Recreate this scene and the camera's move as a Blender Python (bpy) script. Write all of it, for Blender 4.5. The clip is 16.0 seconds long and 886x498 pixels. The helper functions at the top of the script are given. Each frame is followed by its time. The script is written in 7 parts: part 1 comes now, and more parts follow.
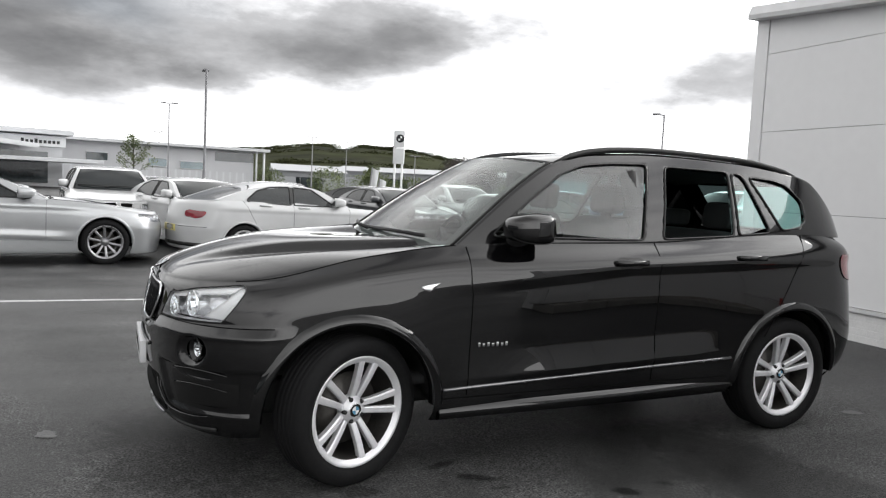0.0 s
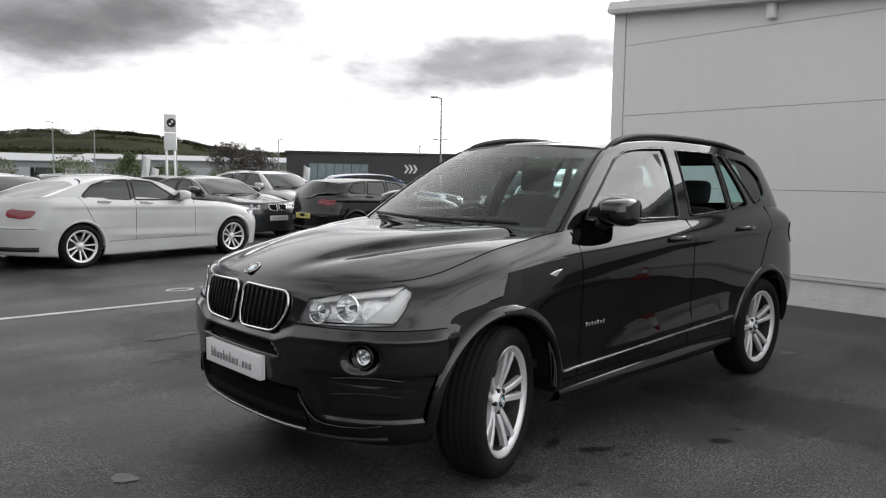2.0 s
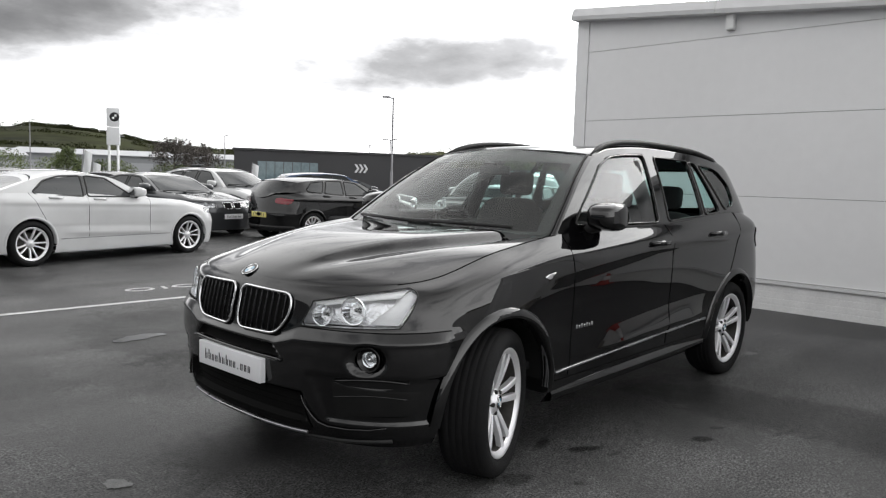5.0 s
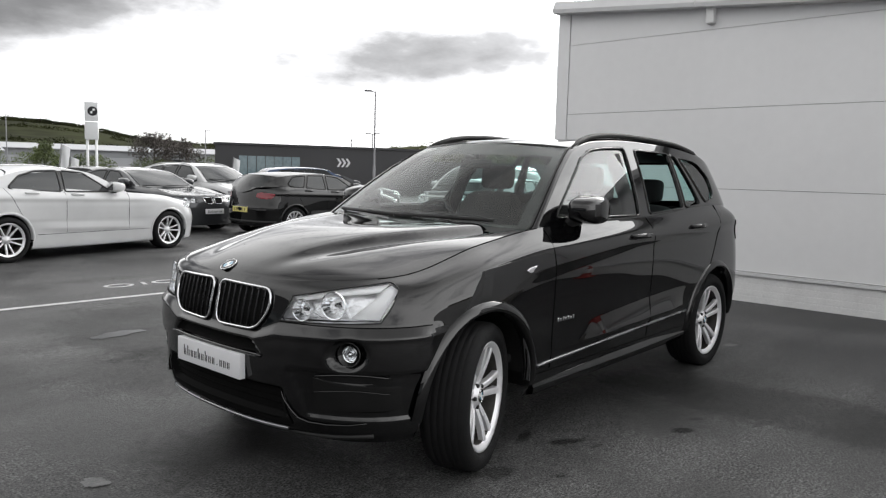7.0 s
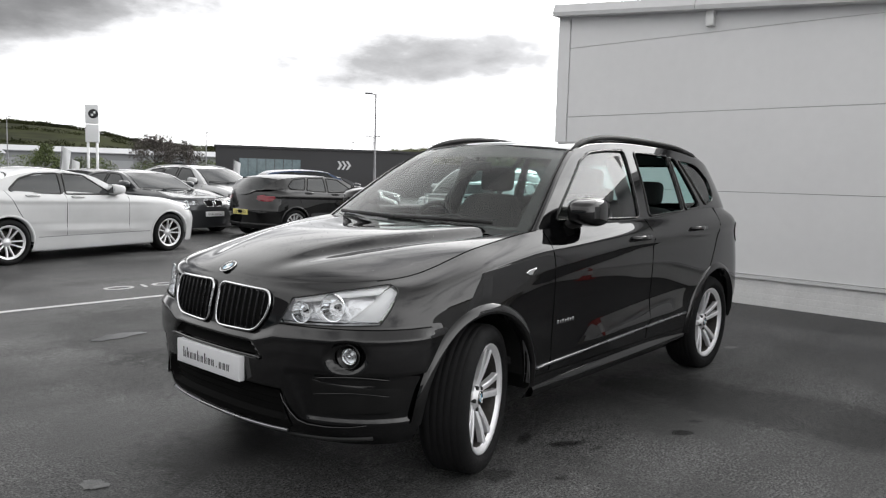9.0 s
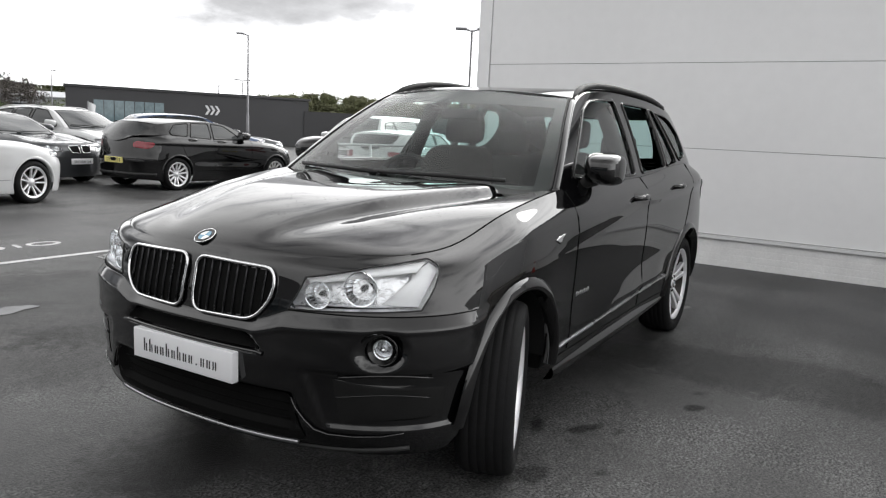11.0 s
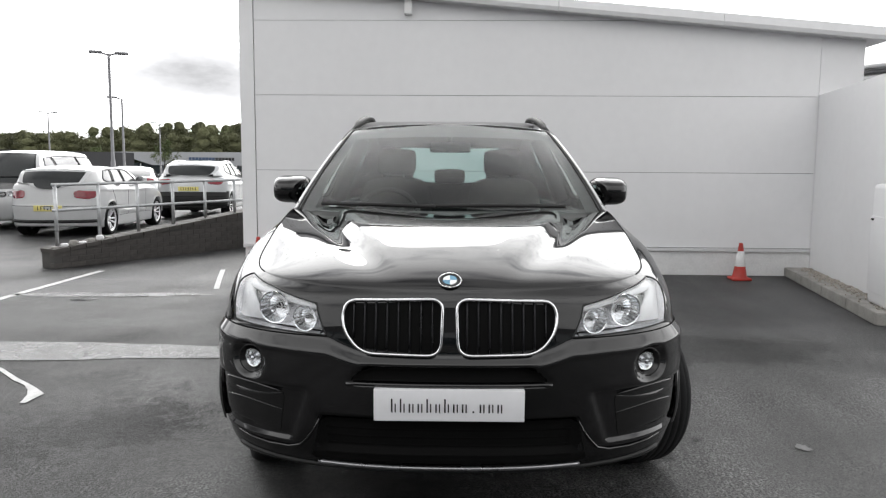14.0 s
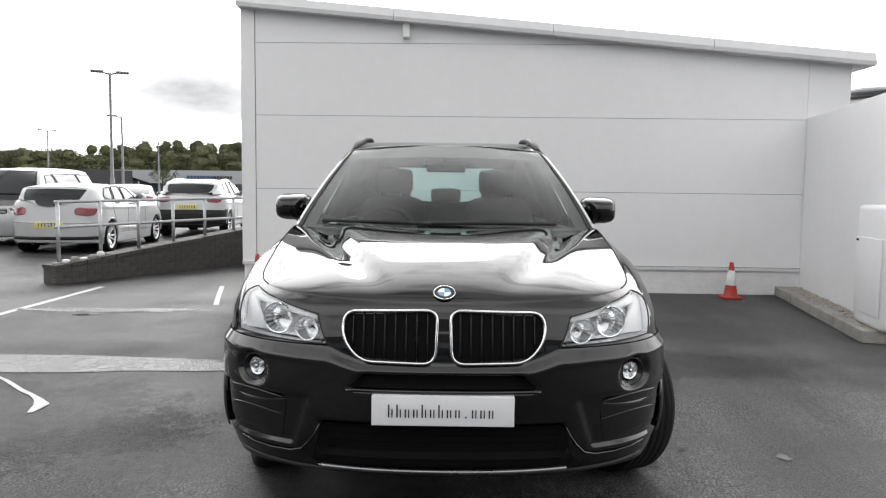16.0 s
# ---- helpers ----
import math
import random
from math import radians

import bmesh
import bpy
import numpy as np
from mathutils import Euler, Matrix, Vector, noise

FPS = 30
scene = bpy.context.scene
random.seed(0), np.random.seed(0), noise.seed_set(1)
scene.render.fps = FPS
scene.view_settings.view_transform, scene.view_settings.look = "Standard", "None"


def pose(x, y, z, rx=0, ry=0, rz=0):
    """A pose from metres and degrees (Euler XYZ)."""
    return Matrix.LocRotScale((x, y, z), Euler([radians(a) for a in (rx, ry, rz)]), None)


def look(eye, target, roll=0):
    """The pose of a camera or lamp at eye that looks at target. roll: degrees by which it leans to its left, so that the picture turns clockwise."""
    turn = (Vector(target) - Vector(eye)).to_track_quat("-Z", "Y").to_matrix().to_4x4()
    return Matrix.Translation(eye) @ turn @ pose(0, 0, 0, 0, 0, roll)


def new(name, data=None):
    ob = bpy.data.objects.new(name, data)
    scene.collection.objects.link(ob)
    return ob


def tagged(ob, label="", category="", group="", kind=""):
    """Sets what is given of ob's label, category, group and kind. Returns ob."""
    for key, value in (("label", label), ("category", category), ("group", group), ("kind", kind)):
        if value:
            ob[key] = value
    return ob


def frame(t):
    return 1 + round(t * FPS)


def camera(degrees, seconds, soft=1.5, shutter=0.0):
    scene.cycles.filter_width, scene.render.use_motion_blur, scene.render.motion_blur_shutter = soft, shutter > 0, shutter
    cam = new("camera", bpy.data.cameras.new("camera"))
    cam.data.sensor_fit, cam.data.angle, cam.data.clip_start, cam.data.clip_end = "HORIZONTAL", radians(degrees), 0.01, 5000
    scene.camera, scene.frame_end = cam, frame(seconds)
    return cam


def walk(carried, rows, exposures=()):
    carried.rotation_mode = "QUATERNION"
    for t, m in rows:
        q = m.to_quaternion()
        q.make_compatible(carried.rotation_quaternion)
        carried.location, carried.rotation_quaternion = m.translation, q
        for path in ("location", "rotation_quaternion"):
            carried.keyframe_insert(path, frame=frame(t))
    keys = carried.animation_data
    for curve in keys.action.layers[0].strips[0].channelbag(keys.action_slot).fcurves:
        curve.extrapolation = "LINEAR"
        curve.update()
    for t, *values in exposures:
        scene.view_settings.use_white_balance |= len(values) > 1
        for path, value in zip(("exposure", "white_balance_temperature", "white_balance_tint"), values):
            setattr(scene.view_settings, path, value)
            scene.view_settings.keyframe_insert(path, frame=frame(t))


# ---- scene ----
cam = camera(62.6, 16.0, soft=1.25)
PATH = [
    (0, (-0.063, -4.073, 1.394), (0.725, -2.242, 1.231), 2.8),
    (0.5, (-0.472, -3.779, 1.363), (0.534, -2.058, 1.202), 1.4),
    (1, (-0.897, -3.543, 1.341), (0.328, -1.968, 1.188), 0.7),
    (1.5, (-1.272, -3.348, 1.356), (-0.019, -1.794, 1.242), 0.3),
    (2, (-1.54, -3.151, 1.374), (-0.205, -1.674, 1.185), 0.9),
    (2.5, (-1.701, -2.976, 1.387), (-0.378, -1.489, 1.184), 0.6),
    (3, (-1.739, -2.978, 1.391), (-0.373, -1.533, 1.18), 1.8),
    (3.5, (-1.745, -2.985, 1.389), (-0.366, -1.553, 1.172), 1.6),
    (4, (-1.752, -2.992, 1.388), (-0.351, -1.577, 1.2), 1.6),
    (6.5, (-1.722, -3.0, 1.38), (-0.252, -1.659, 1.177), 1.6),
    (7, (-1.722, -2.996, 1.382), (-0.251, -1.656, 1.182), 1.6),
    (7.5, (-1.719, -2.997, 1.375), (-0.259, -1.645, 1.179), 1.7),
    (8, (-1.719, -2.995, 1.375), (-0.267, -1.633, 1.181), 1.7),
    (8.5, (-1.72, -3.007, 1.38), (-0.25, -1.664, 1.189), 1.5),
    (9, (-1.72, -3.001, 1.38), (-0.249, -1.659, 1.187), 1.6),
    (9.5, (-1.718, -2.991, 1.374), (-0.244, -1.655, 1.171), 2.2),
    (9.7, (-1.72, -2.953, 1.372), (-0.24, -1.625, 1.155), 2.0),
    (11.8, (-1.581, -1.294, 1.304), (0.217, -0.461, 1.028), 2.7),
    (12, (-1.561, -1.077, 1.282), (0.262, -0.28, 1.077), 1.5),
    (12.5, (-1.648, -0.575, 1.303), (0.282, -0.087, 1.108), 1.1),
    (12.7, (-1.79, -0.383, 1.318), (0.17, -0.024, 1.125), -1.5),
    (13, (-1.912, -0.209, 1.328), (0.061, 0.038, 1.113), -0.2),
    (13.3, (-2.16, -0.157, 1.312), (-0.17, -0.04, 1.144), 0.5),
    (13.5, (-2.239, -0.104, 1.315), (-0.259, 0.037, 1.068), 0.8),
    (14, (-2.452, -0.053, 1.333), (-0.465, 0.01, 1.117), 0.4),
    (14.5, (-2.57, -0.06, 1.335), (-0.584, 0.027, 1.123), 0.6),
    (15, (-2.607, -0.072, 1.33), (-0.616, -0.011, 1.155), 0.7),
    (15.5, (-2.61, -0.069, 1.335), (-0.618, -0.011, 1.16), 0.9),
    (16, (-2.609, -0.065, 1.33), (-0.616, -0.01, 1.167), 0.7),
]
walk(cam, [(t, look(eye, target, roll)) for t, eye, target, roll in PATH], ((0, -0.38), (0.5, -0.54), (1, -0.64), (2, -0.74), (3, -0.68), (4, -0.54), (9, -0.47), (12, -0.26), (12.6, -0.42), (13.4, -0.32), (14.5, -0.22), (16, -0.19)))

# ---- sky and light: broken cloud, thin bright overcast ----
world = bpy.data.worlds.new("overcast_sky")
scene.world = world
world.use_nodes = True
wn, wl = world.node_tree.nodes, world.node_tree.links
for n in list(wn):
    wn.remove(n)


def wnode(kind, **put):
    n = wn.new(kind)
    for key, value in put.items():
        n.inputs[key].default_value = value
    return n


SUN_EL, SUN_AZ = 30.0, 86.0
SUN_WAY = Vector((math.sin(radians(SUN_AZ)) * math.cos(radians(SUN_EL)), math.cos(radians(SUN_AZ)) * math.cos(radians(SUN_EL)), math.sin(radians(SUN_EL))))
sky = wn.new("ShaderNodeTexSky")
sky.sky_type, sky.sun_disc = "NISHITA", False
sky.sun_elevation, sky.sun_rotation = radians(SUN_EL), radians(SUN_AZ)
coord = wn.new("ShaderNodeTexCoord")
flat = wn.new("ShaderNodeMapping")
flat.inputs["Scale"].default_value = (1.0, 1.0, 2.7)
flat.inputs["Location"].default_value = (0.62, 0.2, 0.1)
wl.new(coord.outputs["Generated"], flat.inputs["Vector"])
big = wnode("ShaderNodeTexNoise", Scale=2.3, Detail=9.0, Roughness=0.58)
wl.new(flat.outputs["Vector"], big.inputs["Vector"])
shade = wn.new("ShaderNodeValToRGB")
shade.color_ramp.elements[0].position, shade.color_ramp.elements[0].color = 0.08, (0.075, 0.0755, 0.079, 1)
shade.color_ramp.elements[1].position, shade.color_ramp.elements[1].color = 0.52, (1.0, 1.0, 1.0, 1)
thin = big.outputs["Fac"]
# grey banks of cloud: bearing, height, half width, half depth (degrees) and how thick each is


def wmath(op, a, c=None):
    n = wn.new("ShaderNodeMath")
    n.operation = op
    for k, v in enumerate((a, c)):
        if isinstance(v, (int, float)):
            n.inputs[k].default_value = v
        elif v is not None:
            wl.new(v, n.inputs[k])
    return n.outputs[0]


axes = wn.new("ShaderNodeSeparateXYZ")
wl.new(coord.outputs["Generated"], axes.inputs["Vector"])
bearing = wmath("DEGREES", wmath("ARCTAN2", axes.outputs["X"], axes.outputs["Y"]))
lift = wmath("DEGREES", wmath("ARCSINE", axes.outputs["Z"]))
# away from the banks the cover is thin and nearly even
thin = wmath("MULTIPLY_ADD", thin, 0.80)
thin.node.inputs[2].default_value = 0.125
ragged = wnode("ShaderNodeTexNoise", Scale=6.0, Detail=6.0, Roughness=0.55)
wl.new(flat.outputs["Vector"], ragged.inputs["Vector"])
fray = wmath("MULTIPLY", wmath("SUBTRACT", ragged.outputs["Fac"], 0.5), 0.85)
for az, el, wide, deep, dark in ((3.0, 12.0, 28.0, 9.0, 0.25), (19.0, 10.4, 12.0, 3.8, 0.13), (-7.0, 6.0, 13.0, 5.0, 0.17), (47.0, 8.6, 13.0, 3.2, 0.28), (55.0, 10.2, 14.0, 3.2, 0.10), (71.0, 6.4, 13.0, 2.8, 0.29)):
    across = wmath("DIVIDE", wmath("SUBTRACT", bearing, az), wide)
    upright = wmath("DIVIDE", wmath("SUBTRACT", lift, el), deep)
    # the under side of a bank is flatter than its top
    upright = wmath("MAXIMUM", upright, wmath("MULTIPLY", upright, -1.25))
    away = wmath("SQRT", wmath("ADD", wmath("MULTIPLY", across, across), wmath("MULTIPLY", upright, upright)))
    bank = wnode("ShaderNodeMapRange", **{"From Min": 1.35, "From Max": 0.15, "To Min": 0.0, "To Max": dark})
    bank.interpolation_type = "SMOOTHSTEP"
    wl.new(wmath("ADD", away, fray), bank.inputs["Value"])
    thin = wmath("SUBTRACT", thin, bank.outputs["Result"])
for place, v in ((0.20, 0.14), (0.31, 0.26), (0.41, 0.58)):
    stop = shade.color_ramp.elements.new(place)
    stop.color = (v, v * 1.005, v * 1.03, 1)
wl.new(thin, shade.inputs["Fac"])
# the cloud glows most round the hidden sun
toward = wn.new("ShaderNodeVectorMath")
toward.operation = "DOT_PRODUCT"
toward.inputs[1].default_value = SUN_WAY
wl.new(coord.outputs["Generated"], toward.inputs[0])
glow = wnode("ShaderNodeMapRange", **{"From Min": 0.64, "From Max": 1.0, "To Min": 0.0, "To Max": 1.4})
glow.interpolation_type = "SMOOTHSTEP"
wl.new(toward.outputs["Value"], glow.inputs["Value"])
# and is thinner, so brighter, toward the horizon than overhead
height = wn.new("ShaderNodeSeparateXYZ")
wl.new(coord.outputs["Generated"], height.inputs["Vector"])
deck = wnode("ShaderNodeMapRange", **{"From Min": 0.26, "From Max": 0.92, "To Min": 1.42, "To Max": 0.42})
deck.interpolation_type = "SMOOTHSTEP"
wl.new(height.outputs["Z"], deck.inputs["Value"])
# on the side away from the sun the low cloud is heavier and the high cloud brighter
high = wnode("ShaderNodeMapRange", **{"From Min": 0.05, "From Max": 0.85, "To Min": 0.50, "To Max": 1.05})
wl.new(height.outputs["Z"], high.inputs["Value"])
turned = wnode("ShaderNodeMapRange", **{"From Min": 0.25, "From Max": -0.60, "To Min": 0.0, "To Max": 1.0})
turned.interpolation_type = "SMOOTHSTEP"
wl.new(toward.outputs["Value"], turned.inputs["Value"])
decked = wmath("ADD", wmath("MULTIPLY", deck.outputs["Result"], wmath("SUBTRACT", 1.0, turned.outputs["Result"])), wmath("MULTIPLY", high.outputs["Result"], turned.outputs["Result"]))
total = wn.new("ShaderNodeMath")
total.operation = "ADD"
wl.new(glow.outputs["Result"], total.inputs[0])
wl.new(decked, total.inputs[1])
lit = wn.new("ShaderNodeVectorMath")
lit.operation = "SCALE"
wl.new(shade.outputs["Color"], lit.inputs[0])
wl.new(total.outputs[0], lit.inputs["Scale"])
gaps = wnode("ShaderNodeTexNoise", Scale=1.3, Detail=4.0)
wl.new(flat.outputs["Vector"], gaps.inputs["Vector"])
gap_ramp = wn.new("ShaderNodeValToRGB")
gap_ramp.color_ramp.elements[0].position, gap_ramp.color_ramp.elements[0].color = 0.64, (0, 0, 0, 1)
gap_ramp.color_ramp.elements[1].position, gap_ramp.color_ramp.elements[1].color = 0.74, (0.12, 0.12, 0.12, 1)
wl.new(gaps.outputs["Fac"], gap_ramp.inputs["Fac"])
blue = wn.new("ShaderNodeMix")
blue.data_type = "RGBA"
wl.new(gap_ramp.outputs["Color"], blue.inputs["Factor"])
dim = wn.new("ShaderNodeVectorMath")
dim.operation = "SCALE"
dim.inputs["Scale"].default_value = 0.14
wl.new(sky.outputs["Color"], dim.inputs[0])
wl.new(lit.outputs["Vector"], blue.inputs["A"])
wl.new(dim.outputs["Vector"], blue.inputs["B"])
back = wnode("ShaderNodeBackground", Strength=2.2)
wl.new(blue.outputs["Result"], back.inputs["Color"])
wout = wn.new("ShaderNodeOutputWorld")
wl.new(back.outputs["Background"], wout.inputs["Surface"])

sun = new("sun", bpy.data.lights.new("sun", "SUN"))
sun.data.energy, sun.data.angle, sun.data.color = 0.85, radians(20), (1.0, 0.97, 0.93)
sun.matrix_world = look(SUN_WAY * 60, (0, 0, 0))


# ---- materials ----
def material(name, color, rough=0.5, metal=0.0, vary=0.15, scale=6.0, fine=60.0, bump=0.0, bump_scale=120.0, coat=0.0, rough_vary=0.1, stretch=(1, 1, 1), spread=0.0, second=None, emit=0.0):
    """A surface with variation at two scales, fine relief and, for repeated pieces, a shift from piece to piece."""
    m = bpy.data.materials.new(name)
    m.use_nodes = True
    t = m.node_tree
    b = t.nodes["Principled BSDF"]
    tc = t.nodes.new("ShaderNodeTexCoord")
    mp = t.nodes.new("ShaderNodeMapping")
    mp.inputs["Scale"].default_value = stretch
    t.links.new(tc.outputs["Object"], mp.inputs["Vector"])

    def noisy(s, d=4.0):
        n = t.nodes.new("ShaderNodeTexNoise")
        n.inputs["Scale"].default_value, n.inputs["Detail"].default_value = s, d
        t.links.new(mp.outputs["Vector"], n.inputs["Vector"])
        return n.outputs["Fac"]

    def arith(op, a, c):
        n = t.nodes.new("ShaderNodeMath")
        n.operation = op
        for k, v in enumerate((a, c)):
            if isinstance(v, (int, float)):
                n.inputs[k].default_value = v
            else:
                t.links.new(v, n.inputs[k])
        return n.outputs[0]

    coarse, small = noisy(scale), noisy(fine, 3.0)
    mixed = arith("ADD", arith("MULTIPLY", coarse, 0.65), arith("MULTIPLY", small, 0.35))
    if spread:
        info = t.nodes.new("ShaderNodeObjectInfo")
        mixed = arith("ADD", mixed, arith("MULTIPLY", arith("SUBTRACT", info.outputs["Random"], 0.5), spread))
    ramp = t.nodes.new("ShaderNodeValToRGB")
    low = [c * (1 - vary) for c in color]
    high = [min(1.0, c * (1 + vary)) for c in (second or color)]
    ramp.color_ramp.elements[0].position, ramp.color_ramp.elements[0].color = 0.32, (*low, 1)
    ramp.color_ramp.elements[1].position, ramp.color_ramp.elements[1].color = 0.68, (*high, 1)
    t.links.new(mixed, ramp.inputs["Fac"])
    t.links.new(ramp.outputs["Color"], b.inputs["Base Color"])
    t.links.new(arith("ADD", arith("MULTIPLY", arith("SUBTRACT", coarse, 0.5), rough_vary * 2), rough), b.inputs["Roughness"])
    b.inputs["Metallic"].default_value = metal
    b.inputs["Coat Weight"].default_value, b.inputs["Coat Roughness"].default_value = coat, 0.02
    if bump:
        bn = t.nodes.new("ShaderNodeBump")
        bn.inputs["Strength"].default_value, bn.inputs["Distance"].default_value = bump, 0.01
        t.links.new(noisy(bump_scale, 5.0), bn.inputs["Height"])
        t.links.new(bn.outputs["Normal"], b.inputs["Normal"])
    if emit:
        b.inputs["Emission Color"].default_value, b.inputs["Emission Strength"].default_value = (*color, 1), emit
    return m


def glass_material(name, tint, gloss=1.0, base=0.07):
    """A thin pane: light passes tinted, gloss by the angle."""
    m = bpy.data.materials.new(name)
    m.use_nodes = True
    t = m.node_tree
    t.nodes.remove(t.nodes["Principled BSDF"])
    clear, shine, mix, lay, power, gain = (t.nodes.new("ShaderNode" + k) for k in ("BsdfTransparent", "BsdfGlossy", "MixShader", "LayerWeight", "Math", "Math"))
    clear.inputs["Color"].default_value = (*tint, 1)
    shine.inputs["Roughness"].default_value, shine.inputs["Color"].default_value = 0.01, (gloss, gloss, gloss, 1)
    lay.inputs["Blend"].default_value = 0.5
    power.operation, power.inputs[1].default_value = "POWER", 4.5
    gain.operation, gain.inputs[1].default_value, gain.inputs[2].default_value = "MULTIPLY_ADD", 0.52, base
    t.links.new(lay.outputs["Facing"], power.inputs[0])
    t.links.new(power.outputs[0], gain.inputs[0])
    t.links.new(gain.outputs[0], mix.inputs[0])
    t.links.new(clear.outputs[0], mix.inputs[1])
    t.links.new(shine.outputs[0], mix.inputs[2])
    t.links.new(mix.outputs[0], t.nodes["Material Output"].inputs["Surface"])
    return m


def paint(name, color, metal=0.0, rough=0.32, vary=0.06, coat_ior=1.5):
    m = material(name, color, rough, metal, vary, 3.0, 900.0, 0.0, coat=1.0, rough_vary=0.03)
    m.node_tree.nodes["Principled BSDF"].inputs["Specular IOR Level"].default_value = 0.1 if color[0] > 0.02 else 0.0
    m.node_tree.nodes["Principled BSDF"].inputs["Coat IOR"].default_value = coat_ior
    return m


BLACK_PAINT = paint("black_car_paint", (0.0022, 0.0022, 0.0025), 0.0, 0.4, 0.2, 1.64)
GLOSS_BLACK = material("gloss_black_plastic", (0.008, 0.008, 0.008), 0.12, vary=0.2)
TRIM_BLACK = material("black_rubber_trim", (0.009, 0.009, 0.009), 0.6, vary=0.3, bump=0.1)
SEAM_DARK = material("dark_gap", (0.004, 0.004, 0.004), 0.8)
HOLE_BLACK = material("dark_recess", (0.006, 0.006, 0.006), 0.7)
RUBBER = material("tyre_rubber", (0.007, 0.007, 0.0075), 0.8, vary=0.35, scale=14, bump=0.25, bump_scale=220)
RUBBER.node_tree.nodes["Principled BSDF"].inputs["Specular IOR Level"].default_value = 0.22
for m in (SEAM_DARK, HOLE_BLACK):
    m.node_tree.nodes["Principled BSDF"].inputs["Specular IOR Level"].default_value = 0.05
DARK_CHROME = material("dark_chrome_slat", (0.035, 0.035, 0.037), 0.28, 1.0, vary=0.1)
CHROME = material("chrome", (0.78, 0.78, 0.79), 0.12, 1.0, vary=0.05)
SATIN = material("satin_aluminium", (0.55, 0.55, 0.56), 0.35, 1.0, vary=0.06)
ALLOY = material("silver_alloy", (0.80, 0.80, 0.82), 0.38, 0.45, vary=0.08, coat=0.6)
BRAKE = material("brake_iron", (0.09, 0.085, 0.08), 0.5, 0.8, vary=0.3)
WINDSCREEN = glass_material("windscreen_glass", (0.84, 0.90, 0.88))
TEAL_GLASS = glass_material("green_tinted_glass", (0.60, 0.84, 0.81), base=0.10)
DOOR_GLASS = glass_material("door_glass", (0.84, 0.90, 0.88), base=0.10)
LENS = glass_material("lamp_lens", (0.95, 0.96, 0.97), base=0.06)
DARK_GLASS = material("dark_car_glass", (0.012, 0.015, 0.016), 0.04, vary=0.2, rough_vary=0.01)
LAMP_BOWL = material("lamp_reflector", (0.92, 0.93, 0.94), 0.2, 1.0, vary=0.06)
LAMP_GREY = material("lamp_housing", (0.78, 0.78, 0.79), 0.16, 0.8, vary=0.15, bump=0.8, bump_scale=28)
LAMP_SILVER = material("lamp_silver", (0.8, 0.8, 0.82), 0.25, 0.3, vary=0.1)
LAMP_WHITE = material("lamp_white", (0.9, 0.9, 0.9), 0.3, 0.0, vary=0.04)
RED_LENS = material("red_lens", (0.20, 0.004, 0.014), 0.12, vary=0.25, scale=20, coat=1.0)
FABRIC = material("charcoal_seat_fabric", (0.018, 0.018, 0.019), 0.9, vary=0.15, bump=0.05, bump_scale=90)
DASH = material("dashboard_plastic", (0.014, 0.014, 0.014), 0.65, vary=0.15, bump=0.05, bump_scale=90)
PLATE_WHITE = material("white_plate", (0.78, 0.78, 0.80), 0.3, vary=0.03)
PLATE_YELLOW = material("yellow_plate", (0.70, 0.62, 0.22), 0.35, vary=0.06)
INK = material("black_ink", (0.012, 0.012, 0.014), 0.5)
BADGE_BLUE = material("badge_blue", (0.10, 0.28, 0.42), 0.15, vary=0.05, coat=1.0)
BADGE_WHITE = material("badge_white", (0.8, 0.82, 0.82), 0.2, vary=0.03)
PURE_WHITE = paint("white_car_paint", (0.53, 0.535, 0.54))
SILVER_PAINT = paint("silver_car_paint", (0.46, 0.47, 0.48), 0.6)
GREY_PAINT = paint("dark_grey_car_paint", (0.055, 0.058, 0.062), 0.4)
BLUE_PAINT = paint("blue_car_paint", (0.045, 0.07, 0.13), 0.4)

# ---- mesh helpers ----
def part(name, bm, mat, parent=None, label="", smooth=True):
    me = bpy.data.meshes.new(name)
    bm.to_mesh(me)
    bm.free()
    me.materials.append(mat)
    if smooth:
        me.shade_smooth()
    ob = new(name, me)
    if parent is not None:
        ob.parent = parent
    if label:
        ob["label"] = label
    return ob


def from_grid(pts, keep=None):
    """A bmesh of a grid of points (rows x columns x 3); keep: which cells to fill."""
    pts = np.asarray(pts, float)
    bm = bmesh.new()
    nr, nc = pts.shape[:2]
    vs = [[bm.verts.new(pts[a, b]) for b in range(nc)] for a in range(nr)]
    for a in range(nr - 1):
        for b in range(nc - 1):
            if keep is None or keep[a, b]:
                bm.faces.new((vs[a][b], vs[a][b + 1], vs[a + 1][b + 1], vs[a + 1][b]))
    loose = [v for v in bm.verts if not v.link_faces]
    bmesh.ops.delete(bm, geom=loose, context="VERTS")
    return bm


def outward(bm, centre=(2.3, 0.0, 0.7)):
    """Turns the faces of a sheet away from the middle of a car."""
    bm.normal_update()
    c = Vector(centre)
    if sum((f.calc_center_median() - c).dot(f.normal) for f in bm.faces) < 0:
        bmesh.ops.reverse_faces(bm, faces=bm.faces)
    return bm


def thick(bm, depth):
    """Gives a sheet real thickness, inwards."""
    outward(bm)
    bmesh.ops.solidify(bm, geom=list(bm.faces), thickness=depth)
    return bm


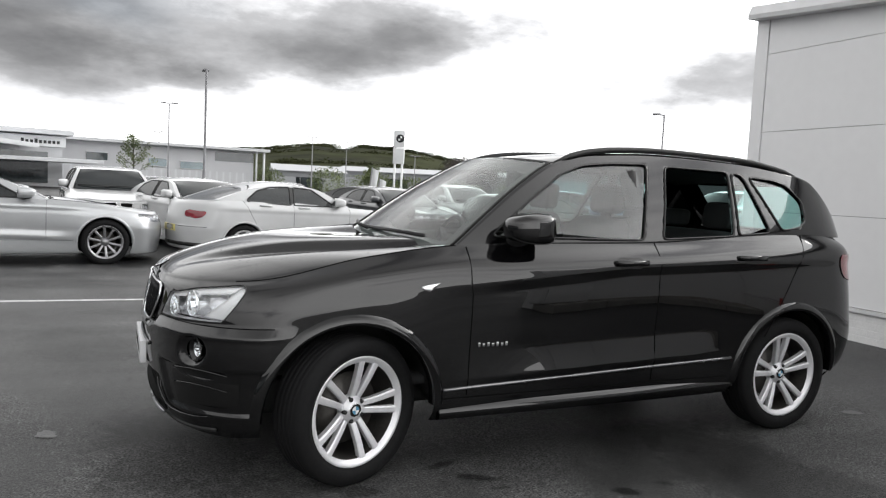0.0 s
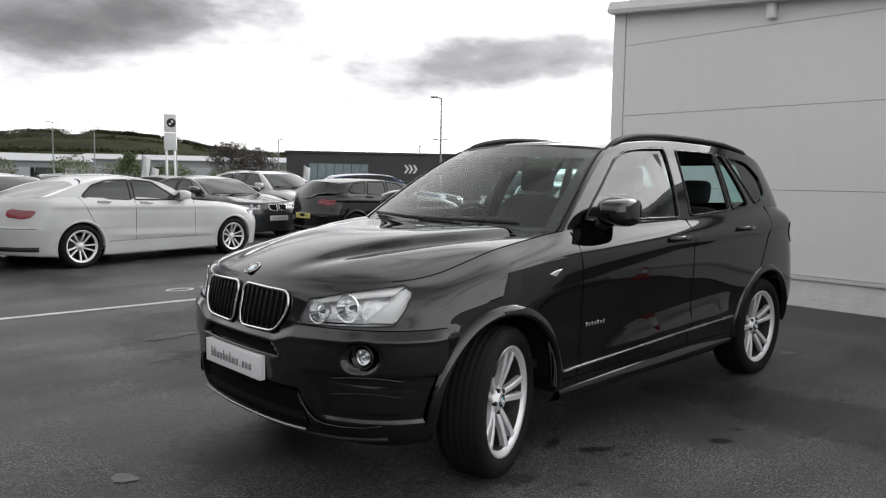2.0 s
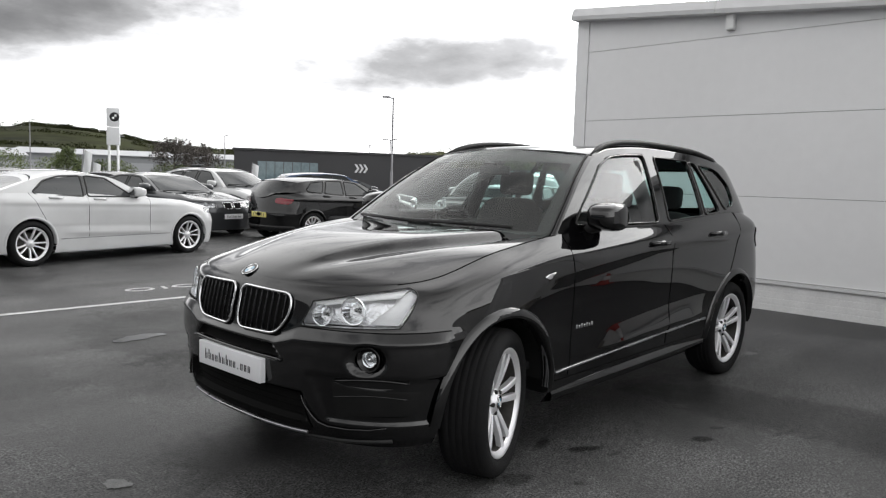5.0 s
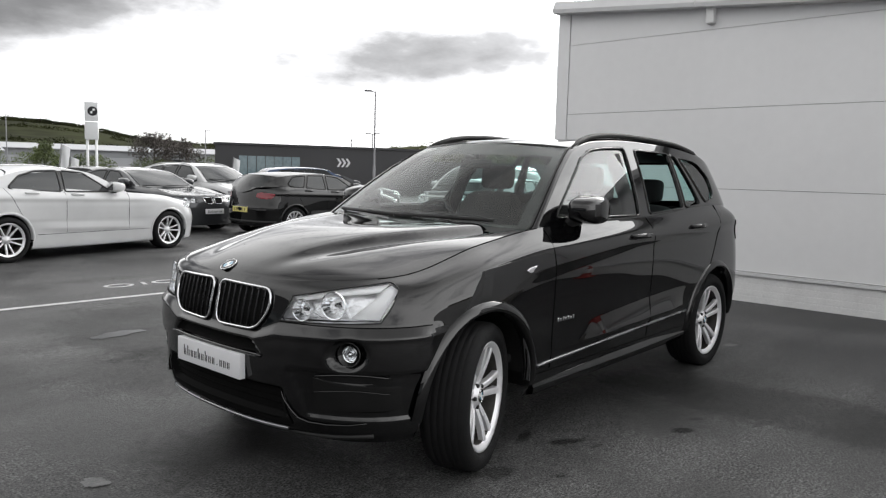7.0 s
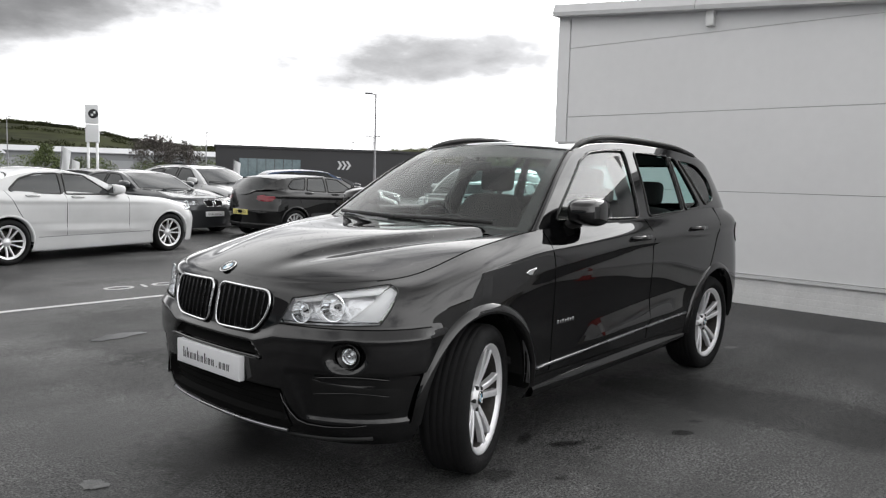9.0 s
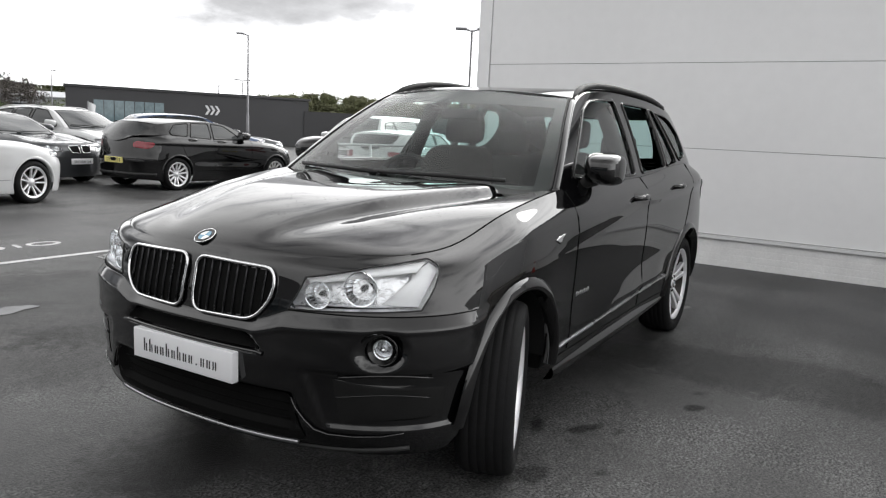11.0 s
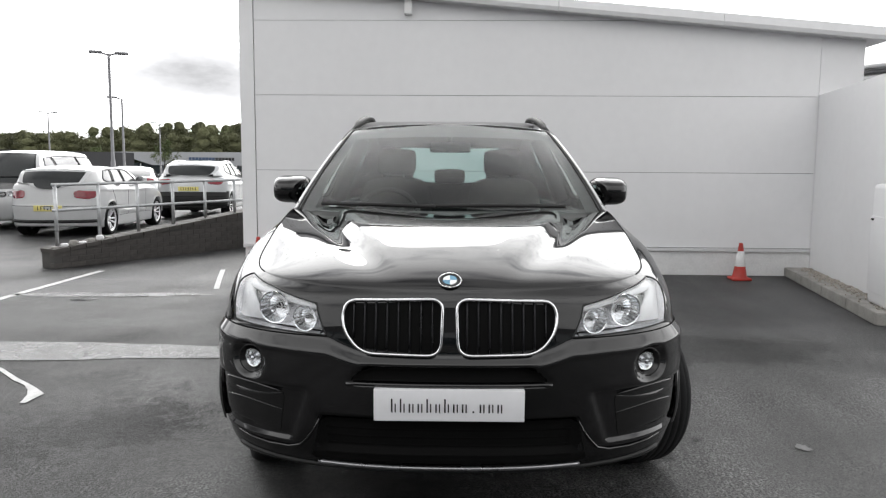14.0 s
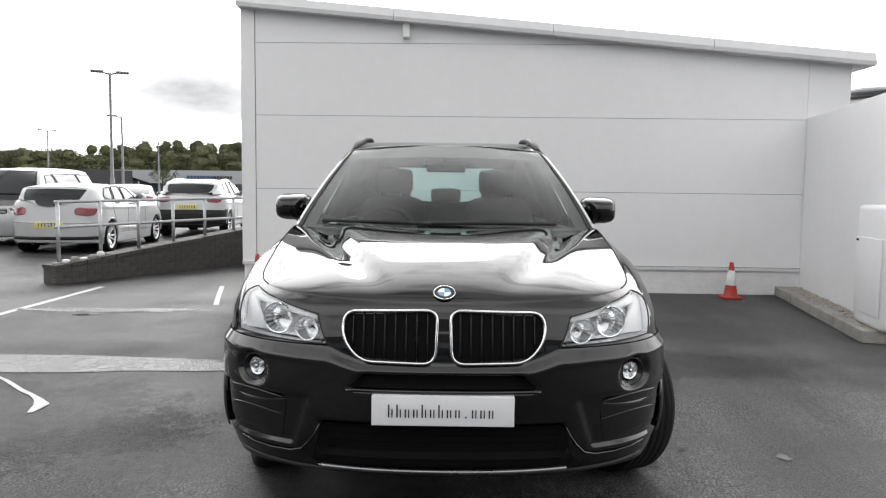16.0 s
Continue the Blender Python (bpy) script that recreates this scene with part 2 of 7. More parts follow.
def box(bm, x0, x1, y0, y1, z0, z1, bevel=0.0):
    made = bmesh.ops.create_cube(bm, size=1.0, matrix=Matrix.Translation(((x0 + x1) / 2, (y0 + y1) / 2, (z0 + z1) / 2)) @ Matrix.Diagonal((abs(x1 - x0), abs(y1 - y0), abs(z1 - z0), 1)))
    if bevel:
        edges = list({e for v in made["verts"] for e in v.link_edges})
        bmesh.ops.bevel(bm, geom=edges, offset=bevel, segments=2, affect="EDGES", profile=0.6)
    return bm


def boxed(x0, x1, y0, y1, z0, z1, bevel=0.0):
    return box(bmesh.new(), x0, x1, y0, y1, z0, z1, bevel)


def tube(bm, path, radius, sides=8, closed=False, flat=1.0):
    """A round bar along a path; radius may change from point to point."""
    path = [Vector(p) for p in path]
    n = len(path)
    rings = []
    for k, p in enumerate(path):
        a = path[(k - 1) % n] if closed or k else path[0]
        c = path[(k + 1) % n] if closed or k < n - 1 else path[-1]
        d = (c - a).normalized()
        side = d.cross(Vector((0, 0, 1)))
        if side.length < 1e-3:
            side = Vector((1, 0, 0))
        side.normalize()
        up = side.cross(d).normalized()
        r = radius[k] if hasattr(radius, "__len__") else radius
        rings.append([bm.verts.new(p + side * (r * flat * math.cos(q)) + up * (r * math.sin(q))) for q in np.linspace(0, 2 * math.pi, sides, endpoint=False)])
    for k in range(n if closed else n - 1):
        a, c = rings[k], rings[(k + 1) % n]
        for j in range(sides):
            bm.faces.new((a[j], a[(j + 1) % sides], c[(j + 1) % sides], c[j]))
    if not closed:
        bm.faces.new(rings[0][::-1])
        bm.faces.new(rings[-1])
    return bm


def lathe(bm, profile, steps=48, axis="y", at=(0, 0, 0)):
    """A turned form: profile of (radius, along)."""
    rings = []
    for r, h in profile:
        ring = []
        for q in np.linspace(0, 2 * math.pi, steps, endpoint=False):
            a, c = r * math.cos(q), r * math.sin(q)
            p = {"y": (a, h, c), "x": (h, a, c), "z": (a, c, h)}[axis]
            ring.append(bm.verts.new(Vector(p) + Vector(at)))
        rings.append(ring)
    for a, c in zip(rings, rings[1:]):
        for j in range(steps):
            bm.faces.new((a[j], a[(j + 1) % steps], c[(j + 1) % steps], c[j]))
    return bm


def curve(knots, values):
    """A smooth curve through knots (monotone cubic)."""
    xs, ys = np.asarray(knots, float), np.asarray(values, float)
    h, d = np.diff(xs), np.diff(ys) / np.diff(xs)
    m = np.zeros_like(ys)
    m[0], m[-1] = d[0], d[-1]
    for k in range(1, len(xs) - 1):
        if d[k - 1] * d[k] > 0:
            a, c = 2 * h[k] + h[k - 1], h[k] + 2 * h[k - 1]
            m[k] = (a + c) / (a / d[k - 1] + c / d[k])

    def at(x):
        x = np.clip(np.asarray(x, float), xs[0], xs[-1])
        k = np.clip(np.searchsorted(xs, x) - 1, 0, len(xs) - 2)
        t = (x - xs[k]) / h[k]
        return (2 * t**3 - 3 * t**2 + 1) * ys[k] + (t**3 - 2 * t**2 + t) * h[k] * m[k] + (3 * t**2 - 2 * t**3) * ys[k + 1] + (t**3 - t**2) * h[k] * m[k + 1]

    return at


def in_polygon(px, py, poly):
    inside = np.zeros(np.shape(px), bool)
    n = len(poly)
    for k in range(n):
        (xa, ya), (xb, yb) = poly[k], poly[(k + 1) % n]
        if ya == yb:
            continue
        hit = ((ya > py) != (yb > py)) & (px < (xb - xa) * (py - ya) / (yb - ya) + xa)
        inside ^= hit
    return inside


def rounded(poly, radius, steps=6):
    """A closed outline with rounded corners; radius: one, or one for each corner."""
    out = []
    n = len(poly)
    for k in range(n):
        p, a, c = (np.array(poly[j % n], float) for j in (k, k - 1, k + 1))
        r = radius[k] if hasattr(radius, "__len__") else radius
        da, dc = a - p, c - p
        la, lc = np.linalg.norm(da), np.linalg.norm(dc)
        r = min(r, la * 0.49, lc * 0.49)
        s, e = p + da / la * r, p + dc / lc * r
        for t in np.linspace(0, 1, steps):
            out.append(tuple((1 - t) ** 2 * s + 2 * t * (1 - t) * p + t**2 * e))
    return out


def dense(poly, step=0.012, closed=True):
    out = []
    pts = [np.array(p, float) for p in poly]
    for k in range(len(pts) if closed else len(pts) - 1):
        a, c = pts[k], pts[(k + 1) % len(pts)]
        m = max(1, int(np.linalg.norm(c - a) / step))
        out += [a + (c - a) * j / m for j in range(m)]
    if not closed:
        out.append(pts[-1])
    return out


def cut_grid(pts, u, v, outline_uv, outline_xyz, keep):
    """Takes an opening out of a grid and draws the cells round it to the outline."""
    inside = in_polygon(u, v, outline_uv)
    gone = inside[:-1, :-1].astype(int) + inside[1:, :-1] + inside[:-1, 1:] + inside[1:, 1:] >= 3
    keep &= ~gone
    edge = np.zeros(inside.shape, bool)
    filled = np.zeros(inside.shape, bool)
    for da in (0, 1):
        for db in (0, 1):
            edge[da : da + gone.shape[0], db : db + gone.shape[1]] |= gone
            filled[da : da + gone.shape[0], db : db + gone.shape[1]] |= keep
    line = np.asarray(outline_xyz)
    for a, b in np.argwhere((edge & filled) | (inside & ~edge)):
        pts[a, b] = line[np.argmin(((line - pts[a, b]) ** 2).sum(1))]


# ---- cars: one shell, bent to each car's own measures ----
STATIONS = (0, 0.45, 0.95, 1.45, 2.6, 3.7, 4.3, 4.65)
LEVEL_Z = (
    (0.245, 0.25, 0.26, 0.25, 0.25, 0.27, 0.33, 0.36),
    (0.30, 0.30, 0.32, 0.31, 0.31, 0.33, 0.38, 0.42),
    (0.40, 0.40, 0.42, 0.41, 0.41, 0.43, 0.47, 0.50),
    (0.52, 0.52, 0.53, 0.53, 0.54, 0.55, 0.57, 0.60),
    (0.63, 0.64, 0.65, 0.65, 0.66, 0.68, 0.70, 0.72),
    (0.74, 0.75, 0.77, 0.78, 0.80, 0.83, 0.85, 0.86),
    (0.82, 0.84, 0.88, 0.90, 0.92, 0.96, 0.98, 0.99),
    (0.875, 0.91, 0.99, 1.03, 1.055, 1.10, 1.13, 1.12),
    (0.905, 0.945, 1.06, 1.125, 1.15, 1.215, 1.205, 1.14),
)
LEVEL_W = (
    (0.84, 0.86, 0.86, 0.855, 0.855, 0.86, 0.84, 0.80),
    (0.87, 0.89, 0.90, 0.89, 0.885, 0.90, 0.88, 0.82),
    (0.89, 0.915, 0.925, 0.905, 0.90, 0.92, 0.90, 0.85),
    (0.90, 0.925, 0.935, 0.91, 0.905, 0.93, 0.915, 0.86),
    (0.90, 0.925, 0.94, 0.915, 0.91, 0.94, 0.915, 0.86),
    (0.89, 0.915, 0.938, 0.92, 0.918, 0.94, 0.91, 0.85),
    (0.87, 0.90, 0.93, 0.92, 0.92, 0.935, 0.90, 0.84),
    (0.83, 0.86, 0.905, 0.905, 0.91, 0.92, 0.88, 0.82),
    (0.76, 0.79, 0.81, 0.83, 0.85, 0.845, 0.79, 0.72),
)
NOSE_X = (0.09, 0.03, -0.002, -0.015, -0.012, 0.005, 0.042, 0.060, 0.078)
NOSE_D = (0.42, 0.50, 0.52, 0.54, 0.55, 0.57, 0.58, 0.58, 0.60)
TAIL_X = (4.50, 4.55, 4.58, 4.585, 4.57, 4.55, 4.53, 4.50, 4.46)


class Shell:
    """The lower body of a car as a grid that runs from the middle of the nose round one side to the middle of the tail."""

    def __init__(self, length=4.648, half=0.94, axles=(0.867, 3.677), cowl=1.45, belt=1.0, low=1.0, wheel=0.352, nose=1.0, cols=1.0, rows=7, tail_lift=0.0, nose_blunt=2.5, relief=None, tail_blunt=2.3, nose_x=NOSE_X):
        self.length, self.axles, self.wheel = length, axles, wheel
        theirs = (0, 0.867, 1.45, 3.677, 4.648)
        mine = (0, axles[0], cowl, axles[1], length)
        fx = lambda x: np.interp(x, theirs, mine)  # noqa: E731
        knots = [float(fx(x)) for x in STATIONS]
        lev = []
        for k in range(9):
            zz = np.array(LEVEL_Z[k])
            zz = 0.35 + (zz - 0.35) * (belt if k > 3 else 1.0) if zz[0] > 0.3 else zz * low
            zz = zz + tail_lift * np.array((0, 0, 0, 0, 0, 0.3, 0.8, 1.0)) * max(0, k - 5) / 3
            ww = np.array(LEVEL_W[k]) * half / 0.94
            lev.append((curve(knots, zz), curve(knots, ww)))
        self.z8, self.w8 = lev[8]
        n1, n3 = int(56 * cols), int(34 * cols)
        th = np.linspace(0, math.pi / 2, n1) ** 1.0
        side = np.linspace(0, 1, int(150 * cols))
        th3 = np.linspace(math.pi / 2, 0, n3)
        rowsxyz = []
        for k in range(9):
            z, w = lev[k]
            xf, d = nose_x[k] * nose, NOSE_D[k] * axles[0] / 0.867
            e = 2 / nose_blunt
            xa = xf + d * (1 - np.cos(th) ** e)
            ya = w(xa) * np.sin(th) ** e
            xr, dr = float(fx(TAIL_X[k])), 0.55
            xb = (xf + d) + side[1:-1] * (xr - dr - xf - d)
            er = 2 / tail_blunt
            xc = xr - dr * (1 - np.cos(th3) ** er)
            yc = w(xc) * np.sin(th3) ** er
            x = np.concatenate([xa, xb, xc])
            y = np.concatenate([ya, w(xb), yc])
            rowsxyz.append(np.stack([x, -y, z(x)], -1))
        lv = np.stack(rowsxyz, 1)  # columns x 9 x 3
        ks = np.arange(9)
        vs = np.linspace(0, 8, 8 * rows + 1)
        pts = np.zeros((lv.shape[0], len(vs), 3))
        for c in range(lv.shape[0]):
            for j in range(3):
                pts[c, :, j] = catmull(ks, lv[c, :, j], vs)
        if relief:
            tan = np.gradient(pts, axis=0)
            out = np.stack([-tan[..., 1], tan[..., 0], 0 * tan[..., 0]], -1)
            out /= np.maximum(1e-9, np.linalg.norm(out, axis=-1, keepdims=True))
            out *= np.sign(np.sum(out * (pts - np.array((2.3, 0, 0))), -1, keepdims=True))
            pts = pts + out * relief(pts[..., 0], np.abs(pts[..., 1]), pts[..., 2])[..., None]
            pts[0, :, 1] = 0.0
            pts[-1, :, 1] = 0.0
        self.pts, self.lv = pts, lv
        self.n1 = n1

    def rim(self, x):
        """The half width of the body's upper edge."""
        return np.interp(x, self.lv[self.n1 :, 8, 0], -self.lv[self.n1 :, 8, 1])

    def top(self):
        return self.pts[:, -1]

    def side_y(self, x, z):
        """The half width of the flank at a place along it and a height."""
        xs = self.pts[self.n1 : -20, :, :]
        col = np.argmin(np.abs(xs[:, xs.shape[1] // 2, 0] - x))
        return float(np.interp(z, xs[col, :, 2], -xs[col, :, 1]))

    def nose_at(self, y, z):
        """The place on the nose at a distance from the middle line and a height."""
        best = []
        for c in range(self.n1):
            col = self.pts[c]
            best.append([np.interp(z, col[:, 2], col[:, j]) for j in range(3)])
        best = np.array(best)
        x = np.interp(abs(y), -best[:, 1], best[:, 0])
        return np.array([x, y, z])

    def around(self, where, z):
        """The place on nose or flank by how far round it lies: a place between columns, and a height."""
        c = int(np.clip(where, 0, len(self.pts) - 2))
        f = where - c
        p = [np.array([np.interp(z, self.pts[k][:, 2], self.pts[k][:, j]) for j in range(3)]) for k in (c, c + 1)]
        return p[0] * (1 - f) + p[1] * f

    def column(self, z, y=None, x=None):
        """Which column passes a given y (on the nose) or x (further back) at a height."""
        n = self.n1 + 40 if x is not None else self.n1
        vals = np.array([[np.interp(z, self.pts[k][:, 2], self.pts[k][:, j]) for j in range(2)] for k in range(n)])
        return float(np.interp(abs(y), -vals[:, 1], np.arange(n)) if y is not None else np.interp(x, vals[:, 0], np.arange(n)))


def catmull(xs, ys, at):
    m = np.gradient(ys)
    k = np.clip(np.floor(at).astype(int), 0, len(xs) - 2)
    t = at - k
    return (2 * t**3 - 3 * t**2 + 1) * ys[k] + (t**3 - 2 * t**2 + t) * m[k] + (3 * t**2 - 2 * t**3) * ys[k + 1] + (t**3 - t**2) * m[k + 1]


def mirrored(pts):
    return pts * np.array((1, -1, 1))


def cabin_side(shell, lean=0.42, curl=0.25):
    """The half width of the window band over the belt line."""

    def at(x, z):
        h = np.maximum(0, z - shell.z8(x))
        return 0.5 * (shell.rim(x) + shell.w8(x)) - lean * h - curl * h * h

    return at


def wheel(parent, name, at, out, radius=0.352, rim=0.255, width=0.24, steer=0.0, spokes=5, twin=True, metal=None, detail=1.0, thin=1.0, spin=0.25):
    """A wheel whose outer face looks to y * out."""
    hub = new(name)
    hub.parent = parent
    hub.matrix_basis = pose(*at, 0, 0, steer) @ Matrix.Diagonal((1, out, 1, 1))
    w = width / 2
    seg = int(64 * detail)
    prof = [(rim - 0.012, -w * 0.85), (rim + 0.02, -w * 0.95), (radius - 0.05, -w), (radius - 0.016, -w * 0.94), (radius - 0.003, -w * 0.75)]
    for k in range(-2, 3):
        g = k * w * 0.28
        prof += [(radius, g - 0.014), (radius, g + 0.009), (radius - 0.0022, g + 0.010), (radius - 0.0022, g + 0.0122)]
    prof += [(radius - 0.003, w * 0.75), (radius - 0.016, w * 0.94), (radius - 0.05, w), (radius - 0.07, w * 0.985), (rim + 0.022, w * 0.93), (rim + 0.006, w * 0.86), (rim - 0.012, w * 0.80)]
    part("tyre", lathe(bmesh.new(), prof, seg), RUBBER, hub)
    rp = [(rim - 0.035, -w * 0.8), (rim - 0.03, w * 0.2), (rim - 0.026, w * 0.70), (rim - 0.016, w * 0.80), (rim - 0.004, w * 0.86), (rim + 0.005, w * 0.88), (rim + 0.008, w * 0.84), (rim + 0.002, w * 0.78)]
    part("rim_barrel", lathe(bmesh.new(), rp[:3], seg), BRAKE, hub)
    part("rim", lathe(bmesh.new(), rp[2:], seg), metal or ALLOY, hub)
    part("brake_disc", lathe(bmesh.new(), [(0.02, -w * 0.1), (rim * 0.66, -w * 0.1), (rim * 0.66, w * 0.02), (0.02, w * 0.02)], 32), BRAKE, hub)
    face = w * 0.70
    for k in range(spokes):
        bm = bmesh.new()
        for s in (-1, 1) if twin else (0,):
            a0 = 2 * math.pi * (k + spin) / spokes
            pts = []
            for t in np.linspace(0, 1, 7):
                r = 0.045 + t * (rim - 0.045 - 0.008)
                spread = s * (0.016 + 0.030 * t**1.2) * (1 if detail >= 1 else 1.15)
                pts.append((r, spread, face - 0.030 * (1 - t) ** 2 - 0.004 + 0.012 * t, (0.014 + 0.004 * t + (0.004 if t > 0.9 else 0)) * thin))
            prev = None
            for r, sp, h, wd in pts:
                c, q = math.cos(a0), math.sin(a0)
                ring = []
                for du, dh in ((-1, -0.030), (-1, -0.004), (-0.6, 0.0), (0.6, 0.0), (1, -0.004), (1, -0.030)):
                    u = sp + du * wd
                    ring.append(bm.verts.new((r * c - u * q, h + dh, r * q + u * c)))
                if prev:
                    for j in range(6):
                        bm.faces.new((prev[j], prev[(j + 1) % 6], ring[(j + 1) % 6], ring[j]))
                prev = ring
        part("spoke", bm, metal or ALLOY, hub, smooth=False)
    part("hub", lathe(bmesh.new(), [(0.001, face - 0.012), (0.033, face - 0.012), (0.036, face - 0.016), (0.062, face - 0.026), (0.07, face - 0.06), (0.05, -w * 0.1)], 32), metal or ALLOY, hub)
    if detail >= 1:
        for k in range(5):
            q = 2 * math.pi * (k + spin + 0.5) / 5
            part("wheel_bolt", lathe(bmesh.new(), [(0.0005, face - 0.014), (0.009, face - 0.014), (0.011, face - 0.02), (0.011, face - 0.05)], 8, at=(0.054 * math.cos(q), 0, 0.054 * math.sin(q))), TRIM_BLACK, hub)
        roundel(hub, "hub_badge", Matrix.Translation((0, face - 0.010, 0)) @ Matrix.Rotation(radians(-90), 4, "X"), 0.032)
    return hub


def roundel(parent, name, m, r):
    """A small round badge of four quarters in a ring, lying in its own xy plane."""
    bm = lathe(bmesh.new(), [(r, -0.004), (r, 0.001), (r * 0.95, 0.002), (r * 0.66, 0.001), (r * 0.62, 0.0005), (0.0005, 0.0005)], 40, axis="z")
    base = part(name, bm, GLOSS_BLACK, parent)
    base.matrix_basis = m
    for k in range(4):
        bm = bmesh.new()
        qs = np.linspace(k * math.pi / 2, (k + 1) * math.pi / 2, 9)
        bm.faces.new([bm.verts.new((0, 0, 0.0024))] + [bm.verts.new((0.61 * r * math.cos(q), 0.61 * r * math.sin(q), 0.0024)) for q in qs])
        part("quarter", bm, BADGE_BLUE if k % 2 else BADGE_WHITE, base, smooth=False)
    part("badge_ring", lathe(bmesh.new(), [(r * 1.0, 0.0), (r * 0.99, 0.003), (r * 0.95, 0.003), (r * 0.93, 0.0)], 40, axis="z"), CHROME, base)
    return base


def sheet(points_fn, us, vs):
    return np.array([[points_fn(u, v) for v in vs] for u in us])


def patch(fn, outline, spacing):
    """A filled outline on a curved surface: fn turns (u, v) into a place."""
    us, vs = np.array(outline).T
    nu = max(3, int((us.max() - us.min()) / spacing[0]))
    nv = max(3, int((vs.max() - vs.min()) / spacing[1]))
    # rows run between the left and the right edge of the outline at each height
    rows = []
    for v in np.linspace(vs.min() + 1e-4, vs.max() - 1e-4, nv + 1):
        cross = []
        for (ua, va), (ub, vb) in zip(outline, outline[1:] + outline[:1]):
            if (va > v) != (vb > v):
                cross.append(ua + (v - va) / (vb - va) * (ub - ua))
        rows.append([fn(u, v) for u in np.linspace(min(cross), max(cross), nu + 1)])
    return outward(from_grid(rows))


def add_strip(name, pts, width, mat, parent, lift=0.0012, label=""):
    """A narrow gap or moulding along places on a surface."""
    bm = tube(bmesh.new(), [tuple(p) for p in pts], width / 2, 5)
    return part(name, bm, mat, parent, label)


def both(name, pts, keep, mat, parent, label="", depth=0.0):
    """The same panel on the left and on the right."""
    out = []
    for s in (1, -1):
        bm = from_grid(pts * np.array((1, s, 1)), keep)
        if s < 0:
            bmesh.ops.reverse_faces(bm, faces=bm.faces)
        if depth:
            thick(bm, depth)
        out.append(part(name, bm, mat, parent, label))
    return out


def joined(name, pts, keep, mat, parent, label=""):
    """One panel that reaches across the middle."""
    bm = from_grid(pts, keep)
    other = from_grid(mirrored(pts), keep)
    me = bpy.data.meshes.new("half")
    bmesh.ops.reverse_faces(other, faces=other.faces)
    other.to_mesh(me)
    other.free()
    bm.from_mesh(me)
    bpy.data.meshes.remove(me)
    bmesh.ops.remove_doubles(bm, verts=bm.verts, dist=0.0005)
    return part(name, bm, mat, parent, label)


def span_rows(edge, centre, ss, power=2.0):
    """A surface between the left edge and its mirror image, bowed over the middle line."""
    edge, centre = np.asarray(edge, float), np.asarray(centre, float)
    rows = []
    for e, c in zip(edge, centre):
        rows.append([(c[0] + (e[0] - c[0]) * abs(s) ** power, abs(e[1]) * s, c[2] + (e[2] - c[2]) * abs(s) ** power) for s in ss])
    return np.array(rows)


def lerp_line(a, b, n, bulge=(0, 0, 0)):
    ts = np.linspace(0, 1, n)
    a, b, k = np.array(a, float), np.array(b, float), np.array(bulge, float)
    return np.array([a + (b - a) * t + k * 4 * t * (1 - t) for t in ts])


